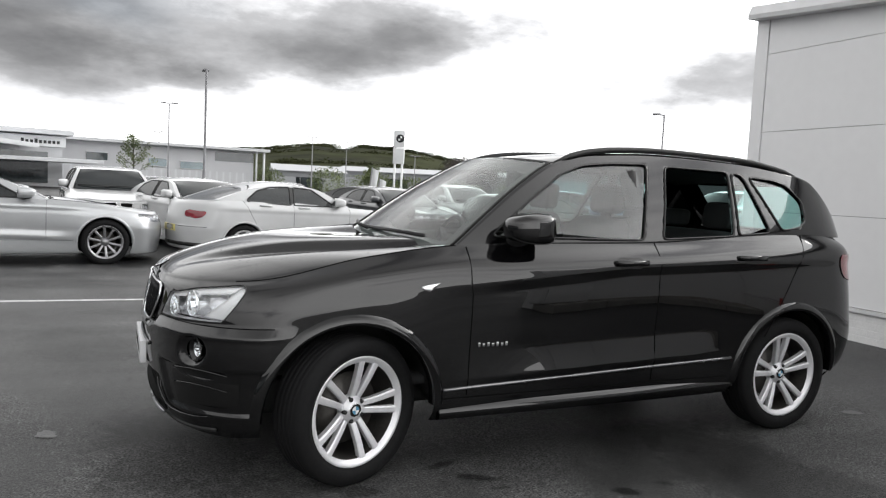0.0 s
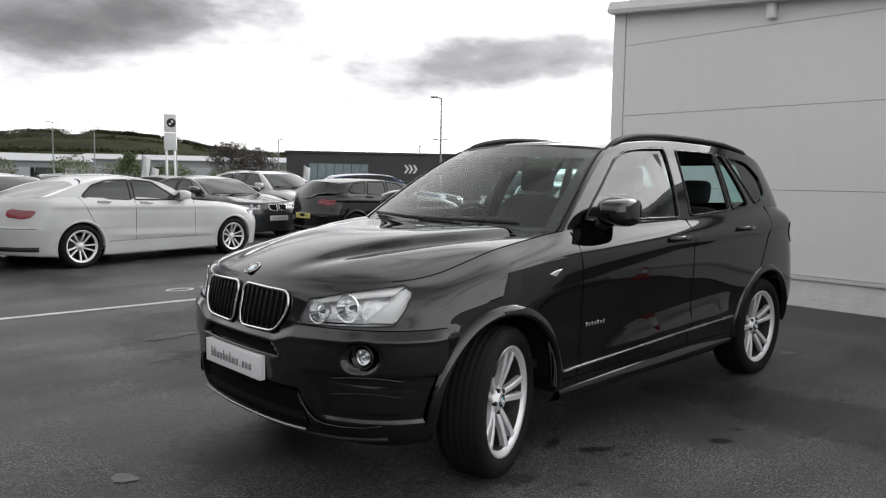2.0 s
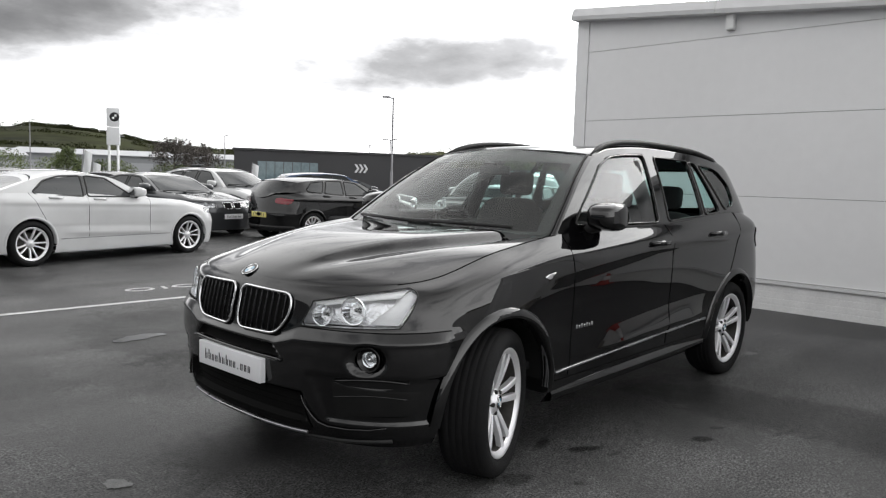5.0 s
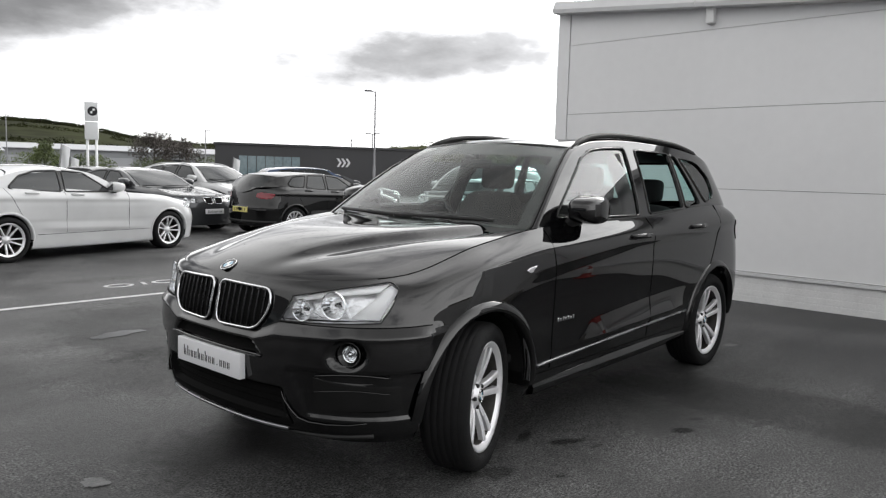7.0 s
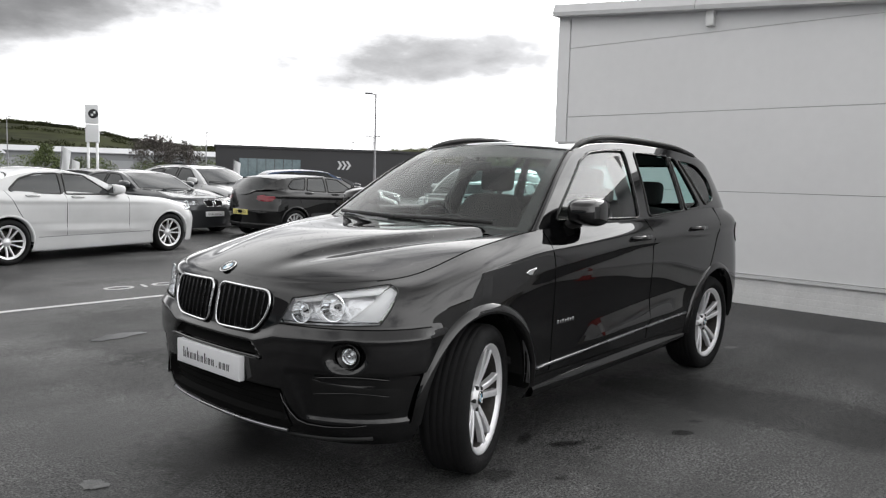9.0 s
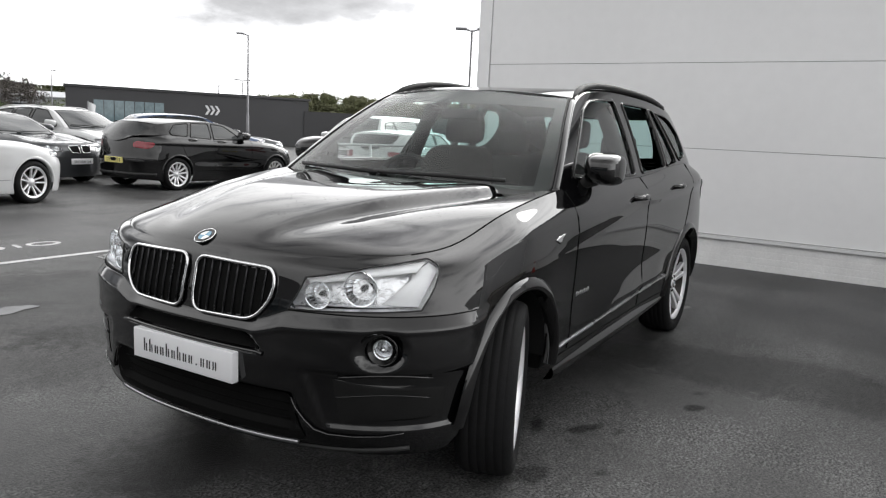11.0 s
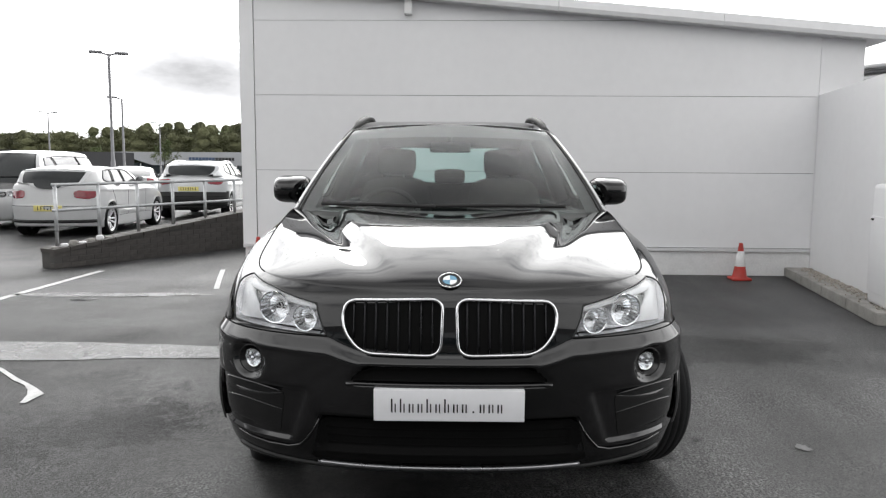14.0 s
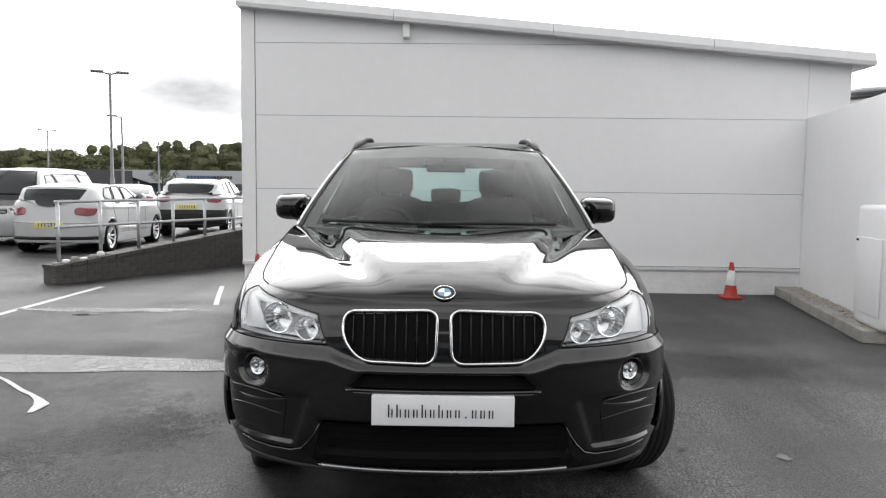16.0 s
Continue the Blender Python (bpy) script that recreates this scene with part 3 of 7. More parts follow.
def build_car(name, at, turn, shell, body, cab, windows, ws, rear, lamps="slim", label="", hero=False, steer=0.0, rim=None, spokes=5, twin=True, plate_front=PLATE_WHITE, plate_rear=PLATE_YELLOW, group="", rails=False, kidneys=True, tail_z=(0.86, 1.02), door_x=(1.46, 2.62), hood_dark=False, glass=None, plate_bars=True, arch_trim=None, thin=1.0, open_windows=(), dark_bumper=False):
    """A car. at, turn: where the middle of its nose stands and which way it looks. cab: roof edge as (x, z) from the foot of the
    windscreen pillar to the foot of the tail pillar. windows: outlines in (x, z). ws, rear: the foot and top of front and rear glass at the middle line."""
    car = new(name)
    tagged(car, label, "van" if "van" in name else "car", group)
    car.matrix_basis = pose(at[0], at[1], at[2] if len(at) > 2 else 0.0, 0, 0, turn)
    pts = shell.pts.copy()
    keep = np.ones((pts.shape[0] - 1, pts.shape[1] - 1), bool)
    X, Z = pts[..., 0].copy(), pts[..., 2].copy()
    col = np.arange(pts.shape[0])[:, None] * np.ones((1, pts.shape[1]))
    R = shell.wheel + (0.068 if hero else 0.04)
    zc = shell.wheel - 0.008
    # wheel openings
    for ax in shell.axles:
        ring = [(ax + R * math.cos(q), zc + R * math.sin(q)) for q in np.linspace(0, 2 * math.pi, 120, endpoint=False)]
        xyz = [(x, -shell.side_y(x, z), z) for x, z in ring]
        cut_grid(pts, X, Z, ring, xyz, keep)
        # flare round the opening
        qs = np.linspace(radians(0), radians(182), 60)
        grid = []
        for dr, dy in (((-0.012, -0.045), (-0.007, 0.008), (0.001, 0.017), (0.010, 0.018), (0.030, 0.010), (0.042, 0.002), (0.047, -0.006)) if hero else ((-0.012, -0.045), (-0.004, 0.002), (0.004, 0.006), (0.022, 0.005), (0.034, -0.003))):
            grid.append([(ax + (R + dr) * math.cos(q), -(shell.side_y(ax + (R + max(dr, 0)) * math.cos(q), max(0.26, zc + (R + max(dr, 0)) * math.sin(q))) + dy), zc + (R + dr) * math.sin(q)) for q in qs])
        both("wheel_arch", np.array(grid), None, arch_trim or body, car)
        liner = np.array([[(ax + (R + 0.004) * math.cos(q), -y, zc + (R + 0.004) * math.sin(q)) for q in np.linspace(radians(4), radians(184), 30) for y in ((shell.side_y(ax + R * math.cos(q), max(0.3, zc + R * math.sin(q))) - 0.012) if edge_ else 0.45,)] for edge_ in (True, False)])
        both("arch_liner", liner, None, TRIM_BLACK, car)
        well = np.array([[(ax + r * math.cos(q), -0.452, zc + r * math.sin(q)) for q in np.linspace(radians(-20), radians(200), 24)] for r in (R + 0.006, R * 0.5, 0.02)])
        both("arch_inner", well, None, TRIM_BLACK, car)
    # lamps in the nose
    if hero:
        cb = [shell.column(0.745, y=0.435), shell.column(0.845, y=0.478), shell.column(0.885, y=0.66), shell.column(0.915, x=0.38), shell.column(0.895, x=0.39), shell.column(0.76, x=0.285)]
        lamp = [(cb[0], 0.751), (cb[1], 0.858), (cb[2], 0.899), (cb[3], 0.926), (cb[4], 0.905), (cb[5], 0.766)]
        lamp = rounded(lamp, (0.02, 0.02, 2, 1.2, 1.0, 0.02), 4)
    else:
        zz = shell.z8(0.3)
        y0, y1, x1 = {"slim": (0.40, 0.74, 0.46), "van": (0.52, 0.80, 0.30)}[lamps if lamps in ("slim", "van") else "slim"]
        lamp = [(shell.column(zz - 0.17, y=y0), zz - 0.16), (shell.column(zz - 0.08, y=y0), zz - 0.07), (shell.column(zz - 0.05, x=x1), zz - 0.03), (shell.column(zz - 0.1, x=x1), zz - 0.10), (shell.column(zz - 0.16, y=y1), zz - 0.16)]
    lamp = [tuple(p) for p in dense(lamp, 0.4)]
    lamp_xyz = [shell.around(c, z) for c, z in lamp]
    cut_grid(pts, col, Z, lamp, lamp_xyz, keep)
    if hero:
        hole = [(0.733 + 0.047 * math.cos(q), 0.634 + 0.047 * math.sin(q)) for q in np.linspace(0, 2 * math.pi, 40, endpoint=False)]
        hole = [(shell.column(z, y=y), z) for y, z in hole]
        cut_grid(pts, col, Z, hole, [shell.around(c, z) for c, z in hole], keep)
    cx = (pts[:-1, :-1] + pts[1:, :-1] + pts[:-1, 1:] + pts[1:, 1:]) / 4
    cX, cZ, cY = cx[..., 0], cx[..., 2], cx[..., 1]
    L = shell.length
    d0, d1 = door_x
    dr = shell.axles[1] - 0.12 + 0.22 * np.clip((cZ - 0.80) / 0.4, -1, 1)
    nose_z = 0.747 if hero else 0.60
    kind = np.full(cX.shape, 3)
    kind[(cX < d0)] = 1
    kind[(cX < shell.axles[0] - 0.25) & (cZ < nose_z + 0.012 * (cX < 0.2))] = 0
    kind[(cX >= d0) & (cX < d1) & (cZ > 0.37)] = 2
    kind[(cX >= d1) & (cX < dr) & (cZ > 0.37)] = 4
    kind[(cX > shell.axles[0] + 0.2) & (cX < shell.axles[1] - 0.2) & (cZ <= 0.37)] = 5
    kind[(cX > shell.axles[1] + 0.3) & (cZ < 0.72)] = 6
    tail = (np.abs(cY) < 0.62) & (cX > L - 0.5) & (cZ >= 0.72)
    kind[tail] = 7
    bumper = joined("front_bumper", pts, keep & (kind == 0), body, car)
    both("fender", pts, keep & (kind == 1), body, car)
    fronts = both("front_door", pts, keep & (kind == 2), body, car)
    rears = both("rear_door", pts, keep & (kind == 4), body, car)
    both("quarter_panel", pts, keep & (kind == 3), body, car)
    both("sill", pts, keep & (kind == 5), body, car)
    joined("rear_bumper", pts, keep & (kind == 6), TRIM_BLACK if dark_bumper else body, car)
    joined("tailgate", pts, keep & (kind == 7), body, car)
    # panel gaps
    def gap(line, w=0.006):
        for s in (1, -1):
            add_strip("panel_gap", [(x, -s * (shell.side_y(x, z) + 0.0005), z) for x, z in line], w, SEAM_DARK, car)

    zb = lambda x: float(shell.z8(x))  # noqa: E731
    gap([(d0 - 0.012 * (z > 0.9), z) for z in np.linspace(0.38, zb(d0) - 0.01, 14)])
    gap([(d1, z) for z in np.linspace(0.38, zb(d1), 14)])
    gap([(shell.axles[1] - 0.12 + 0.22 * min(1, max(-1, (z - 0.80) / 0.4)), z) for z in np.linspace(0.60, zb(shell.axles[1]), 16)])
    gap([(x, 0.37) for x in np.linspace(shell.axles[0] + R + 0.05, shell.axles[1] - R - 0.07, 20)])
    if hero:
        for s in (1, -1):
            line = [shell.around(c, 0.747) for c in np.linspace(lamp[0][0], shell.column(0.747, x=0.50), 20)]
            add_strip("panel_gap", [(p[0] - 0.001, s * p[1] * 1.001, p[2]) for p in line], 0.005, SEAM_DARK, car)
    # bonnet
    top = shell.top()
    end = int(np.argmin(np.abs(top[:, 0] - cab[0][0])))
    y1 = -top[:, 1]
    i1 = int(np.argmin(np.abs(top[: shell.n1, 0] - (0.36 if shell.length > 4.2 else 0.32))))
    ss = np.linspace(-1, 1, 129 if hero else 33)
    ts = np.linspace(0, 1, 90) ** 1.25 if hero else np.linspace(0, 1, 24)
    crown = curve((0.066, 0.074, 0.095, 0.13, 0.18, 0.26, 0.36, 0.50, 0.66, 0.85, 1.25), (0.906, 0.922, 0.941, 0.962, 0.985, 1.012, 1.038, 1.062, 1.080, 1.092, 1.099))
    rows = []
    e0, c0 = top[i1], top[0]
    for t in ts:
        f = i1 + (end - i1) * t
        k = int(f)
        e = top[k] * (1 - (f - k)) + top[min(k + 1, len(top) - 1)] * (f - k)
        xc = c0[0] + (ws[0][0] - 0.03 - c0[0]) * t
        zc_ = c0[2] + (ws[0][1] - 0.010 - c0[2]) * t**0.78
        if hero:
            zc_ = float(crown(xc))
        row = []
        for s in ss:
            a = abs(s)
            yy = abs(e[1]) * a
            x_front = np.interp(abs(e0[1]) * a, y1[: i1 + 1], top[: i1 + 1, 0])
            z_front = np.interp(abs(e0[1]) * a, y1[: i1 + 1], top[: i1 + 1, 2])
            shape0 = (x_front - c0[0]) / (e0[0] - c0[0])
            sh = shape0 * (1 - t) + a * a * t
            x = xc + (e[0] - xc) * sh
            z_flat = e[2] + (zc_ - e[2]) * (1 - a ** (1.9 if hero else 2.4))
            fade = (1 - t) ** (14 if hero else 3)
            z_first = e0[2] + (c0[2] - e0[2]) * (1 - a ** (1.9 if hero else 2.4))
            z0 = z_flat + (z_front - z_first) * fade if hero else z_front * fade + z_flat * (1 - fade)
            half = 0.16 + 0.55 * t - 0.16 * t * t if hero else 0.36 + 0.16 * t
            edge = (half - yy) / (0.030 if hero else 0.09)
            dome = 0.5 + 0.5 * math.tanh(edge * 2.2)
            rise = min(1.0, t / 0.22) * 0.014 * (1.0 - 0.25 * t)
            if hero:
                # the flank of the raised middle falls off sharply from a crisp edge
                slope = min(1.0, max(0.0, (half + 0.062 - yy) / 0.062))
                dome = slope if slope < 0.86 else 0.86 + 0.14 * (1 - math.exp(-(slope - 0.86) / 0.14 * 2)) / (1 - math.exp(-2))
                k = min(1.0, max(0.0, (t - 0.04) / 0.52))
                rise = 0.026 * k * k * (3 - 2 * k) * (1.0 - 0.55 * max(0.0, (t - 0.45) / 0.55) * math.exp(-((yy / 0.24) ** 2)))
            hollow = -0.010 * math.exp(-(((yy - half - 0.10) / 0.08) ** 2)) * min(1, t / 0.3) * (1 - t * 0.4)
            if hero:
                # a valley beside the raised middle, deeper toward the windscreen
                hollow = -(0.006 * min(1, t / 0.3) + 0.032 * t**1.1) * math.exp(-(((yy - half - 0.080) / 0.075) ** 2))
            row.append((x, math.copysign(yy, s), z0 + rise * dome + hollow))
        rows.append(row)
    bonnet = part("bonnet", from_grid(rows), TRIM_BLACK if hood_dark else body, car)
    rows = np.array(rows)
    for s in (0, -1):
        add_strip("panel_gap", rows[:, s] + np.array((0, 0, -0.001)), 0.007, SEAM_DARK, car)
    if not hero:
        add_strip("panel_gap", rows[0] + np.array((-0.001, 0, -0.002)), 0.006, SEAM_DARK, car)
    # cabin
    zr = curve([p[0] for p in cab], [p[1] for p in cab])
    Y = cabin_side(shell)
    xs = np.linspace(cab[0][0], cab[-1][0], 170 if hero else 60)
    vs = np.linspace(0, 1, 32 if hero else 8)
    zlow = shell.z8(xs) - 0.004
    zz = zlow[:, None] + np.maximum(zr(xs) - zlow, 0.001)[:, None] * vs[None]
    xx = xs[:, None] * np.ones_like(zz)
    side = np.stack([xx, -Y(xx, zz), zz], -1)
    keep = np.ones((len(xs) - 1, len(vs) - 1), bool)
    pane = glass or (TEAL_GLASS if hero else DARK_GLASS)
    for k, poly in enumerate(windows):
        line = rounded(poly, 0.035, 5)
        xyz = [(x, -float(Y(x, z)), z) for x, z in dense(line, 0.01)]
        if hero:
            cut_grid(side, xx, zz, line, xyz, keep)
    both("window_frame", side, keep, body, car, depth=0.022 if hero else 0.0)
    for k, poly in enumerate(windows):
        line = rounded(poly, 0.035, 5)
        off = -0.008 if hero else 0.004
        fn = lambda x, z, off=off: (x, -(float(Y(x, z)) + off), z)  # noqa: E731
        grown = [(x + (x - np.mean([p[0] for p in line])) * (0.035 if hero else 0), z + (z - np.mean([p[1] for p in line])) * (0.03 if hero else 0)) for x, z in line]
        for s in (1, -1):
            bm = patch(lambda x, z, s=s: tuple(np.array(fn(x, z)) * (1, s, 1)), grown, (0.06, 0.05))
            if (k, s) not in open_windows:
                ob = part("side_window", bm, DOOR_GLASS if hero and k == 0 else pane, car)
            else:
                bm.free()
            trim = [tuple(np.array((x, -(float(Y(x, z)) + 0.002), z)) * (1, s, 1)) for x, z in dense(line, 0.03)]
            part("window_trim", tube(bmesh.new(), trim, 0.007 if hero else 0.014, 5, closed=True), GLOSS_BLACK if hero else TRIM_BLACK, car)
    if not hero:
        for wa, wb in zip(windows, windows[1:]):
            post = [max(wa, key=lambda p: p[0] - p[1]), max(wa, key=lambda p: p[0] + 2 * p[1]), max(wb, key=lambda p: 2 * p[1] - p[0]), min(wb, key=lambda p: p[0] + 2 * p[1])]
            for s in (1, -1):
                part("window_post", patch(lambda x, z, s=s: (x, -s * (float(Y(x, z)) + 0.003), z), post, (0.05, 0.05)), GLOSS_BLACK, car)
    # windscreen, roof, rear glass
    iw = int(np.argmin(np.abs(xs - cab[3][0])))
    ir = int(np.argmin(np.abs(xs - cab[-3][0])))
    edge = side[:, -1]
    ss = np.linspace(-1, 1, 45)
    n = iw + 1
    front = span_rows(edge[:n], lerp_line((ws[0][0], 0, ws[0][1]), (ws[1][0], 0, ws[1][1]), n, (-0.015, 0, 0.012)), ss)
    mid = np.array([[abs(s) <= (0.945 if hero else 0.90) for s in (ss[:-1] + ss[1:]) / 2]] * (n - 1))
    part("windscreen", outward(from_grid(front, mid)), WINDSCREEN if hero else DARK_GLASS, car)
    for piece in (front[:, :2], front[:, -2:]) if hero else (front[:, :4], front[:, -4:]):
        part("windscreen_pillar", thick(from_grid(piece), 0.02) if hero else from_grid(piece), body, car)
    if hero:
        part("windscreen_shade", from_grid(front[-7:] + np.array((0.006, 0, -0.008)), mid[-6:]), TRIM_BLACK, car)
        for s in (1, -2):
            add_strip("windscreen_seal", front[:, s] + np.array((0, 0, 0.001)), 0.012, TRIM_BLACK, car)
        for piece in (front[:, 1:4], front[:, -4:-1]):
            part("windscreen_border", from_grid(piece + np.array((0.006, 0, -0.006))), TRIM_BLACK, car)
    m = ir - iw + 1
    cz = np.array([edge[iw + k, 2] + (ws[1][1] - edge[iw, 2]) * (1 - k / (m - 1)) + (rear[0][1] - edge[ir, 2]) * k / (m - 1) + 0.012 * math.sin(math.pi * k / (m - 1)) for k in range(m)])
    cxx = np.linspace(ws[1][0], rear[0][0], m)
    if hero:
        cz = curve((1.98, 2.30, 2.90, 3.50, 4.09), (1.604, 1.641, 1.670, 1.655, 1.585))(cxx)
    roof = span_rows(edge[iw : ir + 1], np.stack([cxx, cxx * 0, cz], -1), ss, 2.6)
    part("roof", thick(from_grid(roof), 0.02) if hero else from_grid(roof), body, car)
    n = len(xs) - ir
    back = span_rows(edge[ir:], lerp_line((rear[0][0], 0, rear[0][1]), (rear[1][0], 0, rear[1][1]), n, (0.02, 0, 0.01)), ss)
    mid = np.array([[abs(s) <= (0.66 if hero else 0.87) and (0.12 if hero else 0.08) < k / (n - 1) < (0.86 if hero else 0.94) for s in (ss[:-1] + ss[1:]) / 2] for k in range(n - 1)])
    part("rear_window", outward(from_grid(back, mid)), pane, car)
    part("tailgate_frame", from_grid(back, ~mid), body, car)
    # deck or ledge between the rear glass and the tail
    a, b = back[-1], top[np.argmin(np.abs(top[:, 0] - cab[-1][0])) :]
    tailrow = np.concatenate([b, mirrored(b)[::-1]])
    tailrow = tailrow[np.linspace(0, len(tailrow) - 1, len(a)).astype(int)]
    deck = np.array([a * (1 - t) + tailrow * t for t in np.linspace(0, 1, 8)])
    part("boot_lid", from_grid(deck), body, car)
    # underbody and cowl
    part("underbody", boxed(0.35, L - 0.25, -0.52, 0.52, 0.24, 0.42, 0.03), TRIM_BLACK, car)
    part("underbody_side", boxed(shell.axles[0] + R + 0.10, shell.axles[1] - R - 0.08, -0.80, 0.80, 0.265, 0.40, 0.02), TRIM_BLACK, car)
    for k in range(4):
        ax, s = shell.axles[k // 2], (1, -1)[k % 2]
        wheel(car, "wheel", (ax, -s * (shell.side_y(ax, 0.6) - (0.114 if hero and k < 2 else 0.128)), shell.wheel - 0.006), -s, shell.wheel, shell.wheel * 0.725, 0.226 if hero else 0.24, steer if k < 2 else 0.0, spokes, twin, rim, 1.0 if hero else 0.6, 1.0 if hero else thin, (0.04, 0.04, 0.3, 0.3)[k] if hero else 0.25 + 0.13 * k)
    # mirrors
    mx, mz = cab[0][0] + 0.30, zb(cab[0][0] + 0.3) + 0.06
    for s in (1, -1):
        my = shell.side_y(mx, zb(mx) - 0.03)
        bm = bmesh.new()
        bmesh.ops.create_uvsphere(bm, u_segments=28, v_segments=18, radius=1.0)
        for v in bm.verts:
            q = v.co
            f = lambda c, e=0.55: math.copysign(abs(c) ** e, c)  # noqa: E731
            slim = 1.0 - 0.22 * max(0.0, -f(q.x, 0.8))
            v.co = Vector((f(q.x, 0.7) * 0.150, f(q.y) * 0.098 * slim, f(q.z) * 0.080 * slim))
            if v.co.x > 0.085:
                v.co.x = 0.085
        mirror = part("door_mirror", bm, body, car)
        mirror.matrix_basis = pose(mx + 0.075, -s * (my + 0.050), mz + 0.024, 0, 0, s * 7)
        part("mirror_glass", boxed(0.0851, 0.089, -0.078, 0.078, -0.058, 0.058, 0.001), CHROME, mirror)
        part("mirror_seam", tube(bmesh.new(), [(0.078, 0.093 * math.cos(q) * (abs(math.cos(q)) ** -0.35 if abs(math.cos(q)) > 0.05 else 1), 0.077 * math.sin(q)) for q in np.linspace(0, 2 * math.pi, 30, endpoint=False)], 0.003, 4, closed=True), SEAM_DARK, mirror)
        arm = [(mx + 0.02, -s * (my - 0.10), mz - 0.05), (mx + 0.04, -s * (my - 0.04), mz - 0.045), (mx + 0.06, -s * (my + 0.02), mz - 0.03)]
        part("mirror_arm", tube(bmesh.new(), arm, (0.045, 0.036, 0.03), 10, flat=1.6), TRIM_BLACK, car)
        # door handles
        for hx in (d1 - 0.20, min(shell.axles[1] - 0.37, d1 + 0.68)):
            hz = float(0.62 * zb(hx) + 0.38 * 0.88)
            hy = shell.side_y(hx, hz)
            grip = [(hx - 0.115, -s * (hy - 0.004), hz), (hx - 0.085, -s * (hy + 0.028), hz + 0.002), (hx, -s * (hy + 0.036), hz + 0.003), (hx + 0.085, -s * (hy + 0.028), hz + 0.003), (hx + 0.11, -s * (hy - 0.004), hz + 0.002)]
            part("door_handle", tube(bmesh.new(), grip, (0.012, 0.015, 0.016, 0.016, 0.012), 10, flat=0.7), body, car)
            cup = patch(lambda u, v, s=s: (u, -s * (shell.side_y(u, v) + 0.0015), v), rounded([(hx - 0.1, hz - 0.03), (hx + 0.085, hz - 0.03), (hx + 0.085, hz + 0.03), (hx - 0.1, hz + 0.03)], 0.028), (0.03, 0.02))
            part("handle_cup", cup, GLOSS_BLACK if hero else body, car)
    # head lamps
    for s in (1, -1):
        flip = np.array((1, s, 1))
        inward = np.array((0.045, 0.0, -0.004))
        fn = lambda c, z, k=0.0: tuple((shell.around(c, z) + inward * k + np.array((0, 0.045 * k, 0))) * flip)  # noqa: E731
        housing = part("headlamp", patch(lambda c, z: fn(c, z, 1.0), lamp, (1.2, 0.012)), LAMP_GREY, car, "clear headlamp with round reflectors")
        lens = part("lens", patch(lambda c, z: fn(c, z, 0.0), lamp, (1.2, 0.012)), LENS, housing)
        lens.visible_shadow = False
        ring = [tuple(shell.around(c, z) * flip) for c, z in lamp]
        part("lamp_surround", tube(bmesh.new(), ring, 0.003, 6, closed=True), TRIM_BLACK, housing)
        wall = np.array([[fn(c, z, k) for c, z in lamp + lamp[:1]] for k in (0.0, 1.0)])
        part("lamp_wall", from_grid(wall), LAMP_SILVER, housing)
        spots = ((0.530, 0.801, 0.047), (0.655, 0.828, 0.060)) if hero else ((0.50, zb(0.3) - 0.11, 0.05), (0.64, zb(0.3) - 0.10, 0.05))
        for y, z, r in spots:
            c = shell.column(z, y=y)
            p = (shell.around(c, z) + np.array((0.012, 0.012, 0))) * flip
            bm = lathe(bmesh.new(), [(r, 0.0), (r * 0.99, -0.006), (r * 0.93, -0.004), (r * 0.88, 0.010), (r * 0.70, 0.036), (r * 0.4, 0.054), (0.001, 0.058)], 22, axis="x")
            bowl = part("reflector", bm, LAMP_BOWL, housing, smooth=not hero)
            bowl.matrix_basis = pose(*p, 0, 0, -s * 16 * -1 if hero else 0)
            part("bulb", lathe(bmesh.new(), [(0.001, 0.012), (r * 0.13, 0.016), (r * 0.16, 0.03), (r * 0.16, 0.05)], 12, axis="x"), GLOSS_BLACK, bowl)
        if hero:
            # white band along the top of the lamp and down its outer end
            upper = [(cb[1] + 0.5, 0.853), (cb[2], 0.892), (cb[3] - 0.7, 0.917)]
            under = [(cb[1] + 0.9, 0.836), (cb[2] + 0.3, 0.871), (shell.column(0.89, x=0.315), 0.887)]
            rows_ = [[fn(c, z, 0.30) for c, z in dense(line, 0.4, closed=False)] for line in (upper, under)]
            m_ = min(len(r) for r in rows_)
            rows_ = [[r[int(k * (len(r) - 1) / (m_ - 1))] for k in range(m_)] for r in rows_]
            part("light_guide", thick(from_grid(rows_), 0.006), LAMP_WHITE, housing)
            outer = [(cb[3] - 0.6, 0.912), (cb[4] - 0.6, 0.892), (cb[5] - 0.6, 0.776)]
            inner_ = [(shell.column(0.89, x=0.305), 0.882), (shell.column(0.86, x=0.290), 0.860), (shell.column(0.78, x=0.200), 0.778)]
            ends = [[outer[k], ((outer[k][0] * 2 + inner_[k][0]) / 3, (outer[k][1] * 2 + inner_[k][1]) / 3), ((outer[k][0] + inner_[k][0] * 2) / 3, (outer[k][1] + inner_[k][1] * 2) / 3), inner_[k]] for k in range(3)]
            part("light_guide", thick(from_grid([[fn(c, z, 0.30 + 0.12 * j) for j, (c, z) in enumerate(r)] for r in ends]), 0.004), LAMP_WHITE, housing)
    nose = lambda y, z, o=0.0: tuple(shell.nose_at(y, z) + np.array((-o, 0, 0)))  # noqa: E731
    # nose openings
    zk = zb(0.1)
